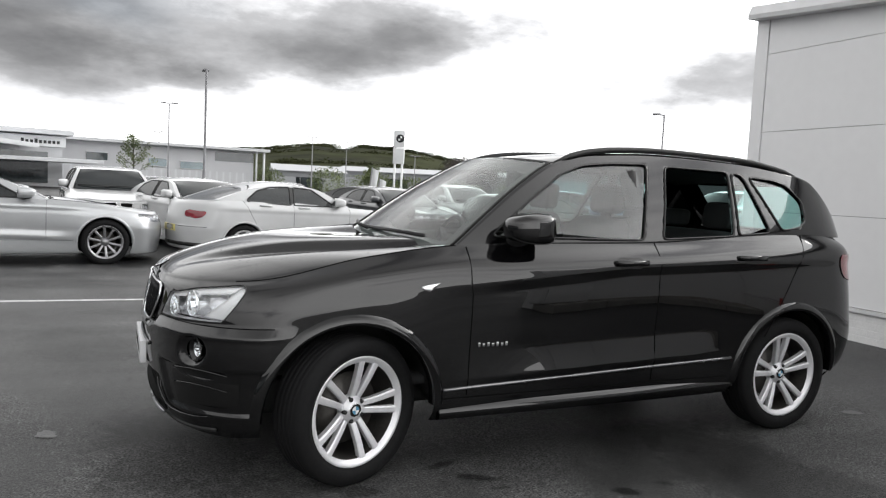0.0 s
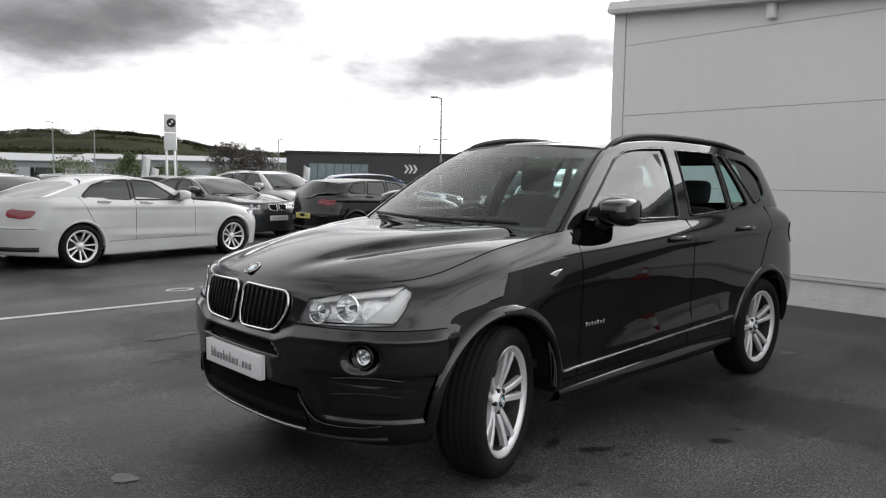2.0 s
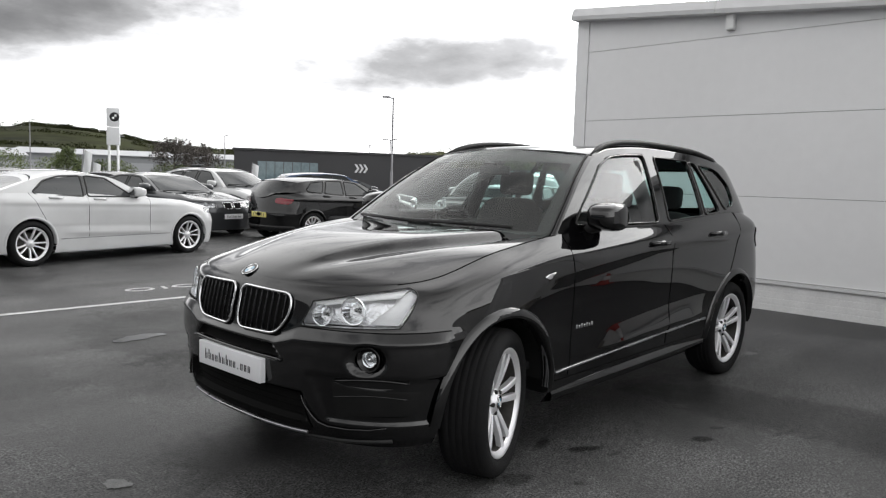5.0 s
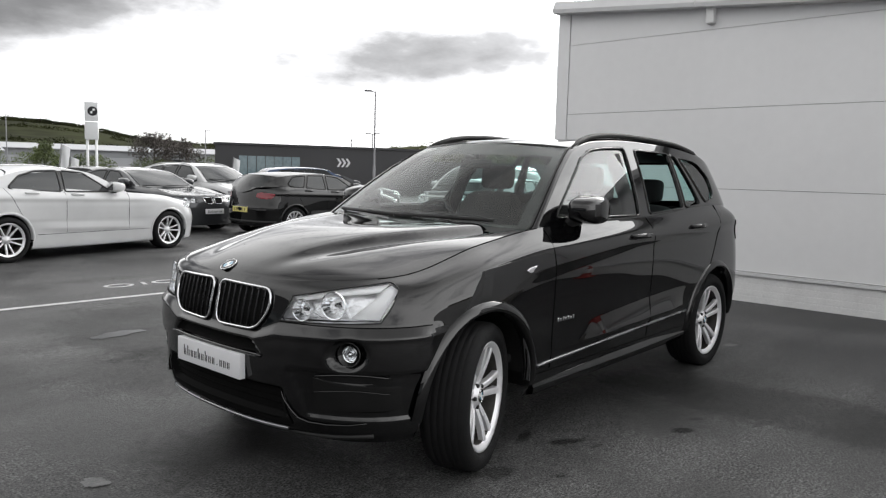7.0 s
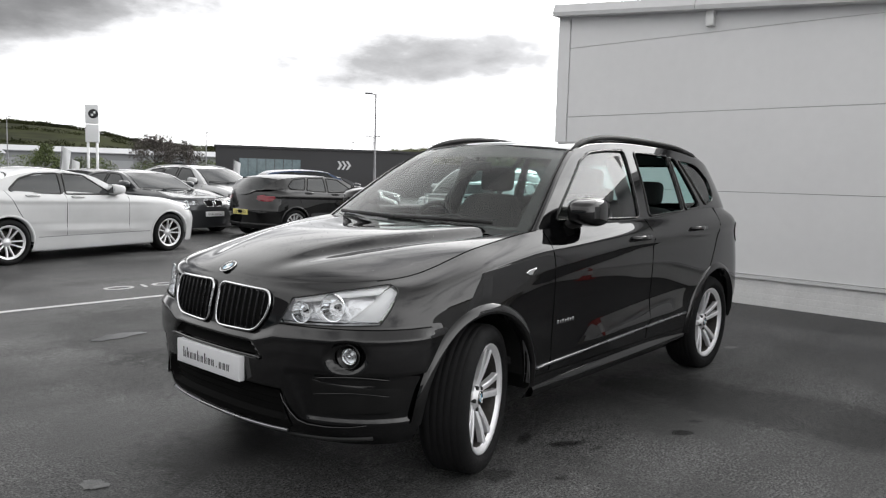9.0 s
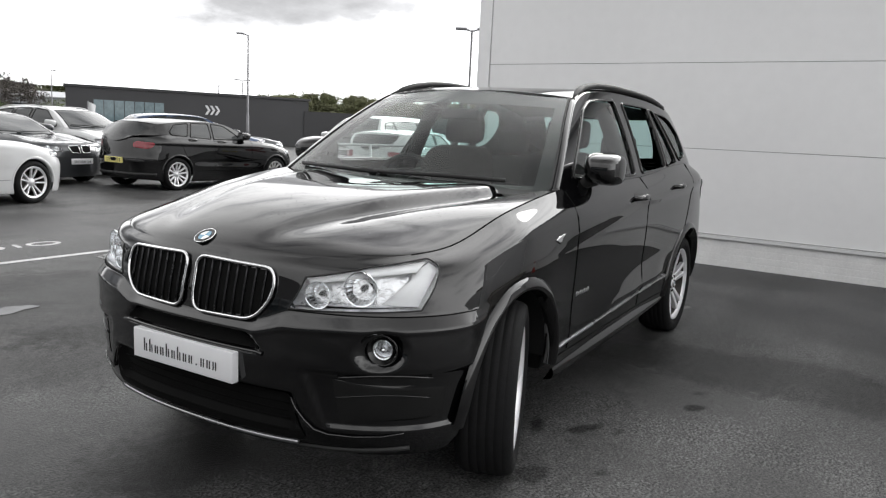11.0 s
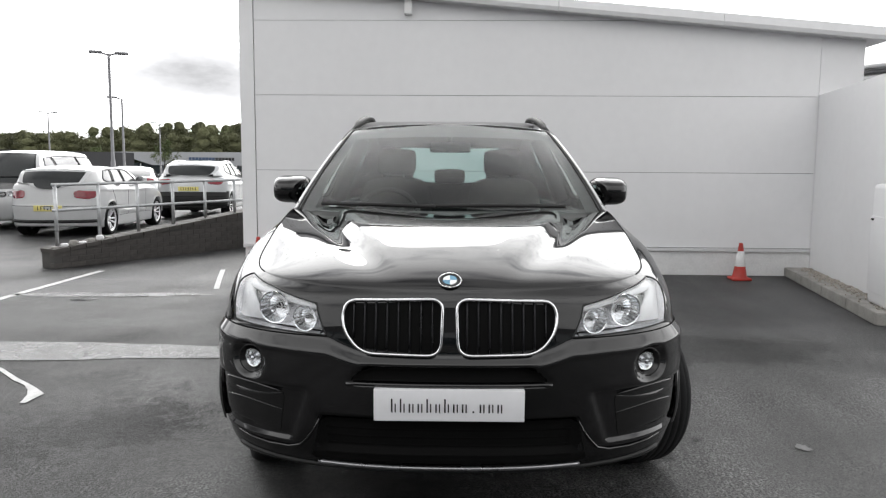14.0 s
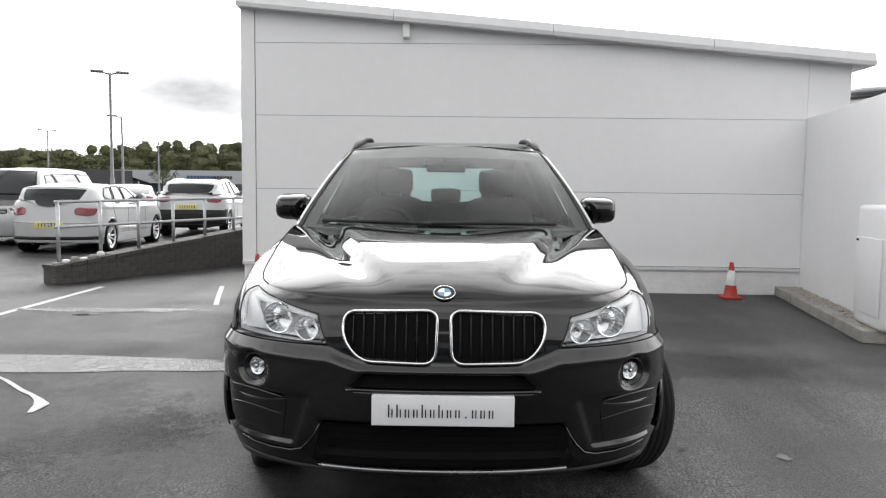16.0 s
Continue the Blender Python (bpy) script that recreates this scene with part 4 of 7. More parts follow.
    if kidneys:
        for s in (1, -1):
            if hero:
                out = [(0.023, 0.886), (0.368, 0.877), (0.378, 0.785), (0.312, 0.698), (0.030, 0.693)]
                rad = (0.045, 0.06, 0.10, 0.09, 0.05)
            else:
                out = [(0.03, zk - 0.035), (0.27, zk - 0.045), (0.22, zk - 0.17), (0.03, zk - 0.18)]
                rad = 0.035
            line = [tuple(p) for p in dense(rounded([(s * y, z) for y, z in out], rad, 8), 0.012)]
            grille = part("kidney_grille", patch(lambda y, z: nose(y, z, 0.003), line, (0.02, 0.02)), HOLE_BLACK, car, "black slatted grille with bright rim")
            part("grille_rim", tube(bmesh.new(), [nose(y, z, 0.010) for y, z in line], 0.0062 if hero else 0.007, 8, closed=True), CHROME, grille)
            if hero:
                for y in np.linspace(0.06, 0.335, 8):
                    zs = [z for (ya, za), (yb_, z_b) in zip(line, line[1:] + line[:1]) if (ya - s * y) * (yb_ - s * y) <= 0 for z in (za,)]
                    bm = tube(bmesh.new(), [nose(s * y, z, 0.006) for z in np.linspace(min(zs) + 0.006, max(zs) - 0.006, 6)], 0.006, 6, flat=0.6)
                    part("grille_slat", bm, DARK_CHROME, grille)
    else:
        out = rounded([(-0.5, zk - 0.17), (0.5, zk - 0.17), (0.5, zk - 0.06), (-0.5, zk - 0.06)], 0.03)
        grille = part("grille", patch(lambda y, z: nose(y, z, 0.004), out, (0.06, 0.02)), HOLE_BLACK, car)
        for z in (zk - 0.145, zk - 0.115, zk - 0.085):
            part("grille_bar", tube(bmesh.new(), [nose(y, z, 0.008) for y in np.linspace(-0.48, 0.48, 12)], 0.007, 6), CHROME, grille)
    def bars(parent, width, height, x, y, z, count, mat, axis_y=True, depth=0.0015):
        w = width / count
        for k in range(count):
            h = height * ((1.0 if k in (0, 1, 4, 6) else 0.15 if k == 10 else 0.66) if count > 9 else 1.0)
            y0 = y + width / 2 - (k + 1) * w
            part("lettering_bar", boxed(x - depth, x, y0 + w * (0.34 if k != 10 else 0.5), y0 + w * (0.70 if k in (0, 3, 7, 8, 9, 11, 12, 13) else 0.58), z - height / 2, z - height / 2 + h), mat, parent, smooth=False)

    pz = 0.526 if hero else 0.46
    px = nose(0.0, pz)[0] - 0.022
    plate = part("front_plate", boxed(px, px + (0.03 if hero else 0.012), -0.26, 0.26, pz - 0.0555, pz + 0.0555, 0.003), plate_front, car, "white plate with dark lettering bars")
    if hero:
        for k in range(13):
            y0 = 0.20 - 0.0305 * k
            tall = 0.048 if k in (0, 1, 4, 6) else 0.006 if k == 9 else 0.030
            for off, wide in ((0.0, 0.0055), (0.0125, 0.0045)) if k != 9 else ((0.006, 0.006),):
                part("lettering_bar", boxed(px - 0.0017, px - 0.0002, y0 - off - wide, y0 - off, pz - 0.024, pz - 0.024 + (tall if off == 0.0 or k == 9 else 0.030)), INK, plate, smooth=False)
    else:
        bars(plate, 0.40, 0.052, px - 0.0002, 0.0, pz, 14, INK)
    back_x = float(shell.lv[-1, 4, 0])
    tz = 0.80 if (hero or not plate_bars) else 0.56
    rp = part("rear_plate", boxed(back_x - 0.004, back_x + 0.012, -0.26, 0.26, tz - 0.0555, tz + 0.0555, 0.003), plate_rear, car, "yellow plate with dark lettering bars")
    bars(rp, 0.42, 0.07, back_x + 0.0135, 0.0, tz, 7, INK)
    # tail lamps
    nt = len(pts)
    for s in (1, -1):
        zs0, zs1 = tail_z
        c0_, c1_ = nt - 34 * (nt / 238) * 0.80, nt - 34 * (nt / 238) * (0.36 if hero else 0.40)
        u = nt / 238
        c0_ += -1.5 * u if hero else 5.0 * u
        out = [(c0_ - 2.5 * u, zs1 - 0.045), (c0_ - 1.5 * u, zs1 - 0.018), (c0_ + 3 * u, zs1 - 0.004), (c1_ - u, zs1), (c1_ + u, zs1 - 0.02), (c1_ + 1.5 * u, zs1 - 0.07), (c1_ + u, zs0 + 0.03), (c1_ - u, zs0 + 0.012), (c0_ + 3 * u, zs0), (c0_, zs0 + 0.012), (c0_ - 1.5 * u, zs0 + 0.05)]
        bm = patch(lambda c, z: tuple(lift_tail(shell, c, z) * (1, s, 1)), out, (0.8, 0.02))
        tl = part("tail_lamp", bm, RED_LENS, car, "red tail lamp")
    if not hero:
        for z, r_, mat in ((0.60, 0.004, SEAM_DARK), (0.31, 0.035, TRIM_BLACK)):
            for s in (1, -1):
                part("bumper_gap" if r_ < 0.01 else "rear_valance", tube(bmesh.new(), [tuple((lift_tail(shell, c, z) - np.array((0.006 if r_ < 0.01 else 0.02, 0, 0))) * (1, s, 1)) for c in np.linspace(nt - 26 * nt / 238, nt - 1.01, 14)], r_, 6), mat, car)
    if rails:
        for s in (1, -1):
            k0, k1 = iw + 1, ir - 3
            es = edge[k0:k1:3]
            n = len(es)
            line = [(p[0], s * (abs(p[1]) - 0.015) * -1, p[2] + (0.002 if hero else 0.004) + (0.018 if hero else 0.03) * min(1, 5 * k / n, 5 * (n - 1 - k) / n)) for k, p in enumerate(es)]
            part("roof_rail", tube(bmesh.new(), line, (0.006, 0.010, *[0.018 if hero else 0.015] * (len(line) - 4), 0.010, 0.006), 8, flat=1.2), TRIM_BLACK if hero else SATIN, car)
    for k, sgn in enumerate((1, -1)):
        foot = front[1, 22] + np.array((-0.03, 0.03 - 0.62 * k, 0.012))
        tip = front[3, 22 + (17 if k == 0 else -1)] + np.array((-0.012, 0, 0.006))
        tip = np.array((np.interp(0.02, [0, 1], [front[2, 6 + 18 * k][0], 0]) - 0.008, front[2, 6 + 18 * k][1], front[2, 6 + 18 * k][2] + 0.010))
        end_ = front[2, 26 + 14 * k] + np.array((-0.010, 0, 0.012))
        part("wiper", tube(bmesh.new(), [tuple(tip), tuple((tip + end_) / 2 + np.array((-0.03, 0, 0.004))), tuple(end_)], 0.011, 6), TRIM_BLACK, car)
    return car, dict(front=front, roof=roof, back=back, rows=rows, pts=pts, Y=Y, nose=nose, edge=edge, bumper=bumper, bars=bars, doors=fronts + rears)


def lift_tail(shell, c, z):
    p = shell.around(c, z)
    a = shell.around(max(c - 1.0, 0), z)
    b = shell.around(min(c + 1.0, len(shell.pts) - 2), z)
    d = b - a
    n = np.array((-d[1], d[0], 0.0))
    n /= max(1e-6, np.linalg.norm(n))
    if n[0] * 1.0 - n[1] * 1.0 < 0:
        n = -n
    return p + n * 0.006

# ---- the black car in front of the white wall ----
def ease(a, b, v):
    k = np.clip((v - a) / (b - a), 0, 1)
    return k * k * (3 - 2 * k)


def hero_relief(x, y, z):
    """Creases and hollows of the black car's skin, as a push outward."""
    # the nose: a bumper that stands proud under lamps and grilles
    front = ease(0.60, 0.42, x)
    edge = np.interp(y, (0, 0.30, 0.37, 0.43, 0.60, 0.95), (0.690, 0.691, 0.715, 0.740, 0.747, 0.751))
    ledge = np.interp(y, (0, 0.30, 0.45, 0.95), (0.036, 0.036, 0.050, 0.046))
    h = edge - z
    d = front * (0.026 * np.clip(h / ledge, 0, 1) - 0.005 * np.clip((h - ledge) / 0.012, 0, 1) - 0.013 * np.clip((h - ledge) / 0.22, 0, 1))
    fog = np.hypot(y - 0.733, z - 0.634)
    d = d - front * 0.026 * ease(0.072, 0.052, fog)
    reach = ease(0.345 - 0.9 * (z - 0.60), 0.325 - 0.9 * (z - 0.60), y)
    d = d - front * 0.030 * reach * ease(0.588, 0.598, z) * ease(0.655, 0.646, z)
    d = d - front * 0.030 * ease(0.47, 0.44, y) * ease(0.325, 0.345, z) * ease(0.470, 0.450, z)
    inner = 0.545 - 0.35 * np.clip(z - 0.40, -0.05, 0.2)
    d = d - ease(0.56, 0.40, x) * 0.015 * ease(inner, inner + 0.02, y) * ease(0.352, 0.366, z) * ease(0.562, 0.546, z)
    # the flank: shoulder crease and the bulge low on the doors
    along = ease(1.02, 1.75, x) * ease(4.50, 4.20, x)
    h = z - np.interp(x, (1.0, 2.42, 3.4, 4.4), (0.888, 1.030, 1.062, 1.095))
    d = d + along * 0.013 * np.where(h > 0, np.clip(1 - h / 0.11, 0, 1), np.clip(1 + h / 0.055, 0, 1))
    h = z - (0.455 + 0.036 * (x - 1.33))
    d = d + ease(1.25, 2.0, x) * ease(3.30, 2.9, x) * 0.024 * np.where(h > 0, np.clip(1 - h / 0.15, 0, 1) ** 1.4, np.clip(1 + h / 0.05, 0, 1))
    return d


HERO = Shell(cols=1.4, rows=12, relief=hero_relief, tail_blunt=2.6, nose_x=(0.10, 0.052, 0.026, 0.015, 0.015, 0.022, 0.038, 0.051, 0.066))
HERO_CAB = ((1.40, 1.118), (1.62, 1.285), (1.85, 1.445), (2.08, 1.570), (2.35, 1.636), (2.85, 1.664), (3.4, 1.650), (3.80, 1.612), (4.06, 1.560), (4.24, 1.395), (4.39, 1.205))
HERO_WINDOWS = (
    ((1.60, 1.168), (1.695, 1.245), (1.915, 1.392), (2.105, 1.513), (2.26, 1.566), (2.45, 1.587), (2.72, 1.598), (2.55, 1.165)),
    ((2.69, 1.172), (2.85, 1.592), (3.325, 1.585), (3.225, 1.200)),
    ((3.265, 1.205), (3.350, 1.580), (3.435, 1.572), (3.53, 1.225)),
    ((3.63, 1.240), (3.485, 1.562), (3.70, 1.548), (3.80, 1.520), (3.90, 1.42), (3.87, 1.31), (3.80, 1.262)),
)
hero, H = build_car("car", (0.0, 0.0), 1.4, HERO, BLACK_PAINT, HERO_CAB, HERO_WINDOWS, ((1.235, 1.108), (1.98, 1.604)), ((4.09, 1.585), (4.46, 1.165)), label="black five-door SUV with silver twin-spoke wheels and an open rear window", hero=True, steer=20.0, rails=True, tail_z=(0.93, 1.12), open_windows=((1, 1),))
nose = H["nose"]
car = hero
# brighter metal that stands in for highlights on the lip and door mouldings
SATIN_GLINT = material("satin_glint", (0.30, 0.30, 0.31), 0.28, 0.9, vary=0.1)
# bonnet badge
roundel(car, "bonnet_badge", pose(0.093, 0, 0.945, 0, -31, 0), 0.041)
# slot under the grilles, lower grille, lip
slot = rounded([(-0.350, 0.598), (0.350, 0.598), (0.290, 0.650), (-0.290, 0.650)], (0.01, 0.01, 0.03, 0.03))
part("upper_intake", patch(lambda y, z: nose(y, z, 0.003), slot, (0.03, 0.012)), HOLE_BLACK, car)
part("intake_ledge", tube(bmesh.new(), [nose(y, 0.590, 0.006) for y in np.linspace(-0.36, 0.36, 24)], 0.008, 8), BLACK_PAINT, car)
low = rounded([(-0.50, 0.292), (0.50, 0.292), (0.455, 0.455), (-0.455, 0.455)], 0.02)
lower = part("lower_intake", patch(lambda y, z: nose(y, z, 0.004), low, (0.03, 0.012)), HOLE_BLACK, car)
for z in (0.325, 0.355, 0.385, 0.415):
    part("intake_bar", tube(bmesh.new(), [nose(y, z, 0.003) for y in np.linspace(-0.44, 0.44, 24)], 0.004, 5), SEAM_DARK, lower)
# the lip ledge's sky reflection, made as a satin strip
part("front_lip", tube(bmesh.new(), [nose(y, 0.272 + 0.010 * (abs(y) / 0.45) ** 2, 0.016) for y in np.linspace(-0.47, 0.47, 30)], 0.008, 8), SATIN_GLINT, car, "thin satin strip standing in for a sky reflection on the lip")
part("bumper_edge", tube(bmesh.new(), [nose(y, 0.252 + 0.03 * (abs(y) / 0.8) ** 3, 0.002) for y in np.linspace(-0.80, 0.80, 40)], 0.010, 8), TRIM_BLACK, car)
for s in (1, -1):
    # the blade that bounds the lower grille and runs outward under the side intake
    run = [(0.462, 0.452), (0.478, 0.415), (0.505, 0.375), (0.535, 0.343), (0.58, 0.330), (0.66, 0.328), (0.74, 0.333), (0.80, 0.345)]
    part("bumper_blade", tube(bmesh.new(), [nose(s * y, z, 0.008) for y, z in run], (0.002, 0.004, 0.006, 0.006, 0.005, 0.004, 0.003, 0.002), 8), BLACK_PAINT, car)
for s in (1, -1):
    # fog lamp in its cup
    p = np.array(nose(s * -0.733, 0.634))
    yaw = s * 22
    cup = part("fog_lamp", lathe(bmesh.new(), [(0.054, -0.002), (0.053, -0.008), (0.048, -0.006), (0.045, 0.006), (0.033, 0.008), (0.033, 0.03)], 32, axis="x"), GLOSS_BLACK, car, "round clear fog lamp")
    cup.matrix_basis = pose(*(p + np.array((0.004, 0, 0))), 0, 0, yaw)
    part("fog_reflector", lathe(bmesh.new(), [(0.034, 0.006), (0.029, 0.008), (0.026, 0.022), (0.013, 0.034), (0.001, 0.036)], 28, axis="x"), LAMP_BOWL, cup)
    part("fog_bulb", lathe(bmesh.new(), [(0.001, -0.004), (0.010, 0.0), (0.012, 0.02), (0.012, 0.035)], 12, axis="x"), CHROME, cup)
    part("fog_lens", outward(lathe(bmesh.new(), [(0.034, 0.002), (0.021, -0.002), (0.001, -0.004)], 28, axis="x"), (1, 0, 0)), LENS, cup)
    # side intake with its ribs and blade
    c0, c1 = HERO.column(0.45, y=0.575), HERO.column(0.45, x=0.36)
    flip = np.array((1, s, 1))
    at = lambda c, z, o: tuple((HERO.around(c, z) + np.array((-0.7 * o, -0.7 * o, 0))) * flip)  # noqa: E731
    mouth = [tuple(q) for q in dense(rounded([(c0 + 3.5, 0.372), (c1, 0.392), (c1, 0.505), (c0 + 1, 0.530)], 0.5, 3), 0.5)]
    intake = part("side_intake", patch(lambda c, z: at(c, z, 0.002), mouth, (1.0, 0.015)), GLOSS_BLACK, car)
    for z_, r_ in ((0.535, 0.005), (0.465, 0.0025)):
        part("intake_rib", tube(bmesh.new(), [at(c, z_ + 0.016 * math.sin(k / 11 * 3.1), 0.004) for k, c in enumerate(np.linspace(c0 + 2, c1 - 5, 12))], (*[0.002] + [r_] * 10 + [0.002],), 6), BLACK_PAINT, intake)
    # door moulding, its highlight put into a brighter metal, and step along the sill
    xs_ = np.linspace(1.33, 3.20, 24)
    part("door_moulding", tube(bmesh.new(), [(x, -s * (HERO.side_y(x, 0.415 + 0.036 * (x - 1.33)) + 0.002), 0.415 + 0.036 * (x - 1.33)) for x in xs_], 0.008, 8), SATIN_GLINT, car)
    skirt = [[(x, -s * (y + 0.012 * math.sin(math.pi * (x - 1.3) / 1.95)), z + 0.012 * (x - 1.3)) for x in np.linspace(1.32, 3.23, 20)] for y, z in ((0.85, 0.336), (0.870, 0.335), (0.884, 0.328), (0.898, 0.302), (0.900, 0.286), (0.890, 0.262), (0.85, 0.25))]
    bm = from_grid(skirt)
    part("side_skirt", bm, BLACK_PAINT, car)
    # wing badge
    by = lambda x, z, o=0.0: (x, -s * (HERO.side_y(x, z) + 0.004 + o), z)  # noqa: E731
    out = [(1.165, 0.930), (1.285, 0.948), (1.225, 0.902)]
    part("wing_badge", thick(patch(lambda x, z: by(x, z), rounded(out, 0.012), (0.02, 0.01)), 0.004), CHROME, car, "small bright wing badge")
    for k in range(7):
        x0 = 1.505 + k * 0.026
        part("door_lettering", thick(patch(lambda x, z: by(x, z, -0.002), [(x0, 0.624), (x0 + 0.013, 0.624), (x0 + 0.013, 0.645 - 0.005 * (k % 2)), (x0, 0.645 - 0.005 * (k % 2))], (0.01, 0.01)), 0.002), SATIN, car)
# spoiler over the rear window
sp = H["roof"][-1]
lip = np.array([[sp[k] + np.array((d, 0, h)) for k in range(6, 39)] for d, h in ((-0.05, 0.004), (0.0, 0.008), (0.05, 0.0), (0.065, -0.012), (0.05, -0.024), (0.0, -0.03))])
part("roof_spoiler", from_grid(lip), BLACK_PAINT, car)
# paper slip low in the windscreen
fr = H["front"]
slip = np.array([[fr[i, j] + np.array((0.010, 0, -0.004)) for j in (38, 39)] for i in (2, 3)])
part("paper_slip", from_grid(slip), PLATE_WHITE, car)
# cowl and screen foot
cow = np.array([[(p[0] + d, p[1], p[2] + h) for p in H["front"][0]] for d, h in ((-0.05, -0.02), (0.0, -0.008), (0.08, 0.012))])
part("cowl", from_grid(cow), TRIM_BLACK, car)

# rain on the bonnet and the windscreen
def drops(name, grid, count, size, lo, hi, lift_, mat, seed):
    rng = random.Random(seed)
    grid = np.asarray(grid)
    verts, faces = [], []
    for _ in range(count):
        a, b = rng.uniform(lo, hi) * (len(grid) - 2), rng.uniform(0.03, 0.97) * (grid.shape[1] - 2)
        i, j = int(a), int(b)
        p, u, v = Vector(grid[i, j]), Vector(grid[i + 1, j] - grid[i, j]), Vector(grid[i, j + 1] - grid[i, j])
        c = p + u * (a - i) + v * (b - j)
        n = u.cross(v).normalized()
        n = n if n.z > 0 else -n
        u.normalize()
        v = n.cross(u)
        r = size * rng.uniform(0.5, 1.0) ** 2
        base = len(verts)
        for rr, h in ((1.0, 0.0), (0.7, 0.35)):
            verts += [tuple(c + u * (r * rr * math.cos(q) * 1.2) + v * (r * rr * math.sin(q)) + n * (h * r + lift_)) for q in np.linspace(0, 2 * math.pi, 6, endpoint=False)]
        verts.append(tuple(c + n * (0.48 * r + lift_)))
        for k in range(6):
            faces.append((base + k, base + (k + 1) % 6, base + 6 + (k + 1) % 6, base + 6 + k))
            faces.append((base + 6 + k, base + 6 + (k + 1) % 6, base + 12))
    me = bpy.data.meshes.new(name)
    me.from_pydata(verts, [], faces)
    me.materials.append(mat)
    me.shade_smooth()
    ob = new(name, me)
    ob.parent = car
    ob["kind"] = "stuff"
    return ob


WATER_BEAD = material("water_bead", (0.02, 0.02, 0.02), 0.06, vary=0.1, rough_vary=0.01)
drops("rain", H["rows"], 1500, 0.0021, 0.25, 0.99, 0.0, WATER_BEAD, 71)
drops("rain", fr[:, 2:-2], 260, 0.0022, 0.03, 0.9, 0.0, LENS, 72)

# ---- inside of the car ----
part("cabin_floor", boxed(1.2, 4.3, -0.78, 0.78, 0.42, 0.46), FABRIC, car)
dash = [[(1.28 + 0.10 * (abs(y) / 0.7) ** 2 + dx, y, z) for y in np.linspace(-0.74, 0.74, 24)] for dx, z in ((0.0, 1.06), (0.18, 1.085), (0.42, 1.075), (0.52, 1.04), (0.56, 0.92), (0.50, 0.6))]
part("dashboard", from_grid(dash), DASH, car)
bm = bmesh.new()
tube(bm, [(0.0, 0.185 * math.cos(q), 0.185 * math.sin(q)) for q in np.linspace(0, 2 * math.pi, 40, endpoint=False)], 0.016, 8, closed=True)
sw = part("steering_wheel", bm, DASH, car)
sw.matrix_basis = pose(1.90, 0.37, 1.04, 0, 22, 0)
for q in (90, 210, 330):
    part("steering_spoke", tube(bmesh.new(), [(0, 0, 0), (0, 0.18 * math.cos(radians(q + 180)), 0.18 * math.sin(radians(q + 180)))], 0.02, 6), DASH, sw)
part("steering_boss", lathe(bmesh.new(), [(0.001, -0.02), (0.06, -0.015), (0.07, 0.02)], 20, axis="x"), DASH, sw)


def pad(x0, x1, y0, y1, z0, z1, lean=0.0, soft=0.5):
    bm = bmesh.new()
    bmesh.ops.create_uvsphere(bm, u_segments=20, v_segments=14, radius=1.0)
    for v in bm.verts:
        q = [math.copysign(abs(c) ** soft, c) for c in v.co]
        v.co = Vector(((x0 + x1) / 2 + q[0] * (x1 - x0) / 2 + lean * q[2] * (z1 - z0) / 2, (y0 + y1) / 2 + q[1] * (y1 - y0) / 2, (z0 + z1) / 2 + q[2] * (z1 - z0) / 2))
    return bm


for y in (-0.37, 0.37):
    seat = part("front_seat", pad(2.40, 2.62, y - 0.25, y + 0.25, 0.62, 1.28, 0.28, 0.45), FABRIC, car)
    part("seat_base", pad(2.0, 2.55, y - 0.26, y + 0.26, 0.52, 0.70, 0, 0.4), FABRIC, seat)
    part("headrest", pad(2.60, 2.70, y - 0.135, y + 0.135, 1.295, 1.475, 0.1, 0.4), FABRIC, seat)
    for d in (-0.05, 0.05):
        part("headrest_post", tube(bmesh.new(), [(2.63, y + d, 1.20), (2.65, y + d, 1.34)], 0.006, 6), CHROME, seat)
bench = part("rear_seat", pad(3.30, 3.52, -0.68, 0.68, 0.62, 1.21, 0.3, 0.3), FABRIC, car)
part("rear_seat_base", pad(2.90, 3.45, -0.68, 0.68, 0.5, 0.70, 0, 0.3), FABRIC, bench)
for y, h in ((-0.42, 1.40), (0.0, 1.34), (0.42, 1.40)):
    part("rear_headrest", pad(3.48, 3.57, y - 0.125, y + 0.125, 1.22, h, 0.1, 0.45), FABRIC, bench)
part("interior_mirror", boxed(1.90, 1.93, -0.12, 0.12, 1.435, 1.495, 0.01), DASH, car)
part("mirror_stem", tube(bmesh.new(), [(1.92, 0, 1.48), (1.935, 0, 1.555)], 0.012, 6), DASH, car)
for s in (1, -1):
    part("door_lining", boxed(1.5, 3.6, s * 0.74, s * 0.80, 0.46, 1.10, 0.02), DASH, car)
    part("pillar_lining", tube(bmesh.new(), [(2.60, s * 0.78, 1.12), (2.60, s * 0.60, 1.54)], 0.05, 8), DASH, car)
liner = H["roof"] + np.array((0, 0, -0.045))
part("headliner", from_grid(liner[:, 1:-1]), FABRIC, car)

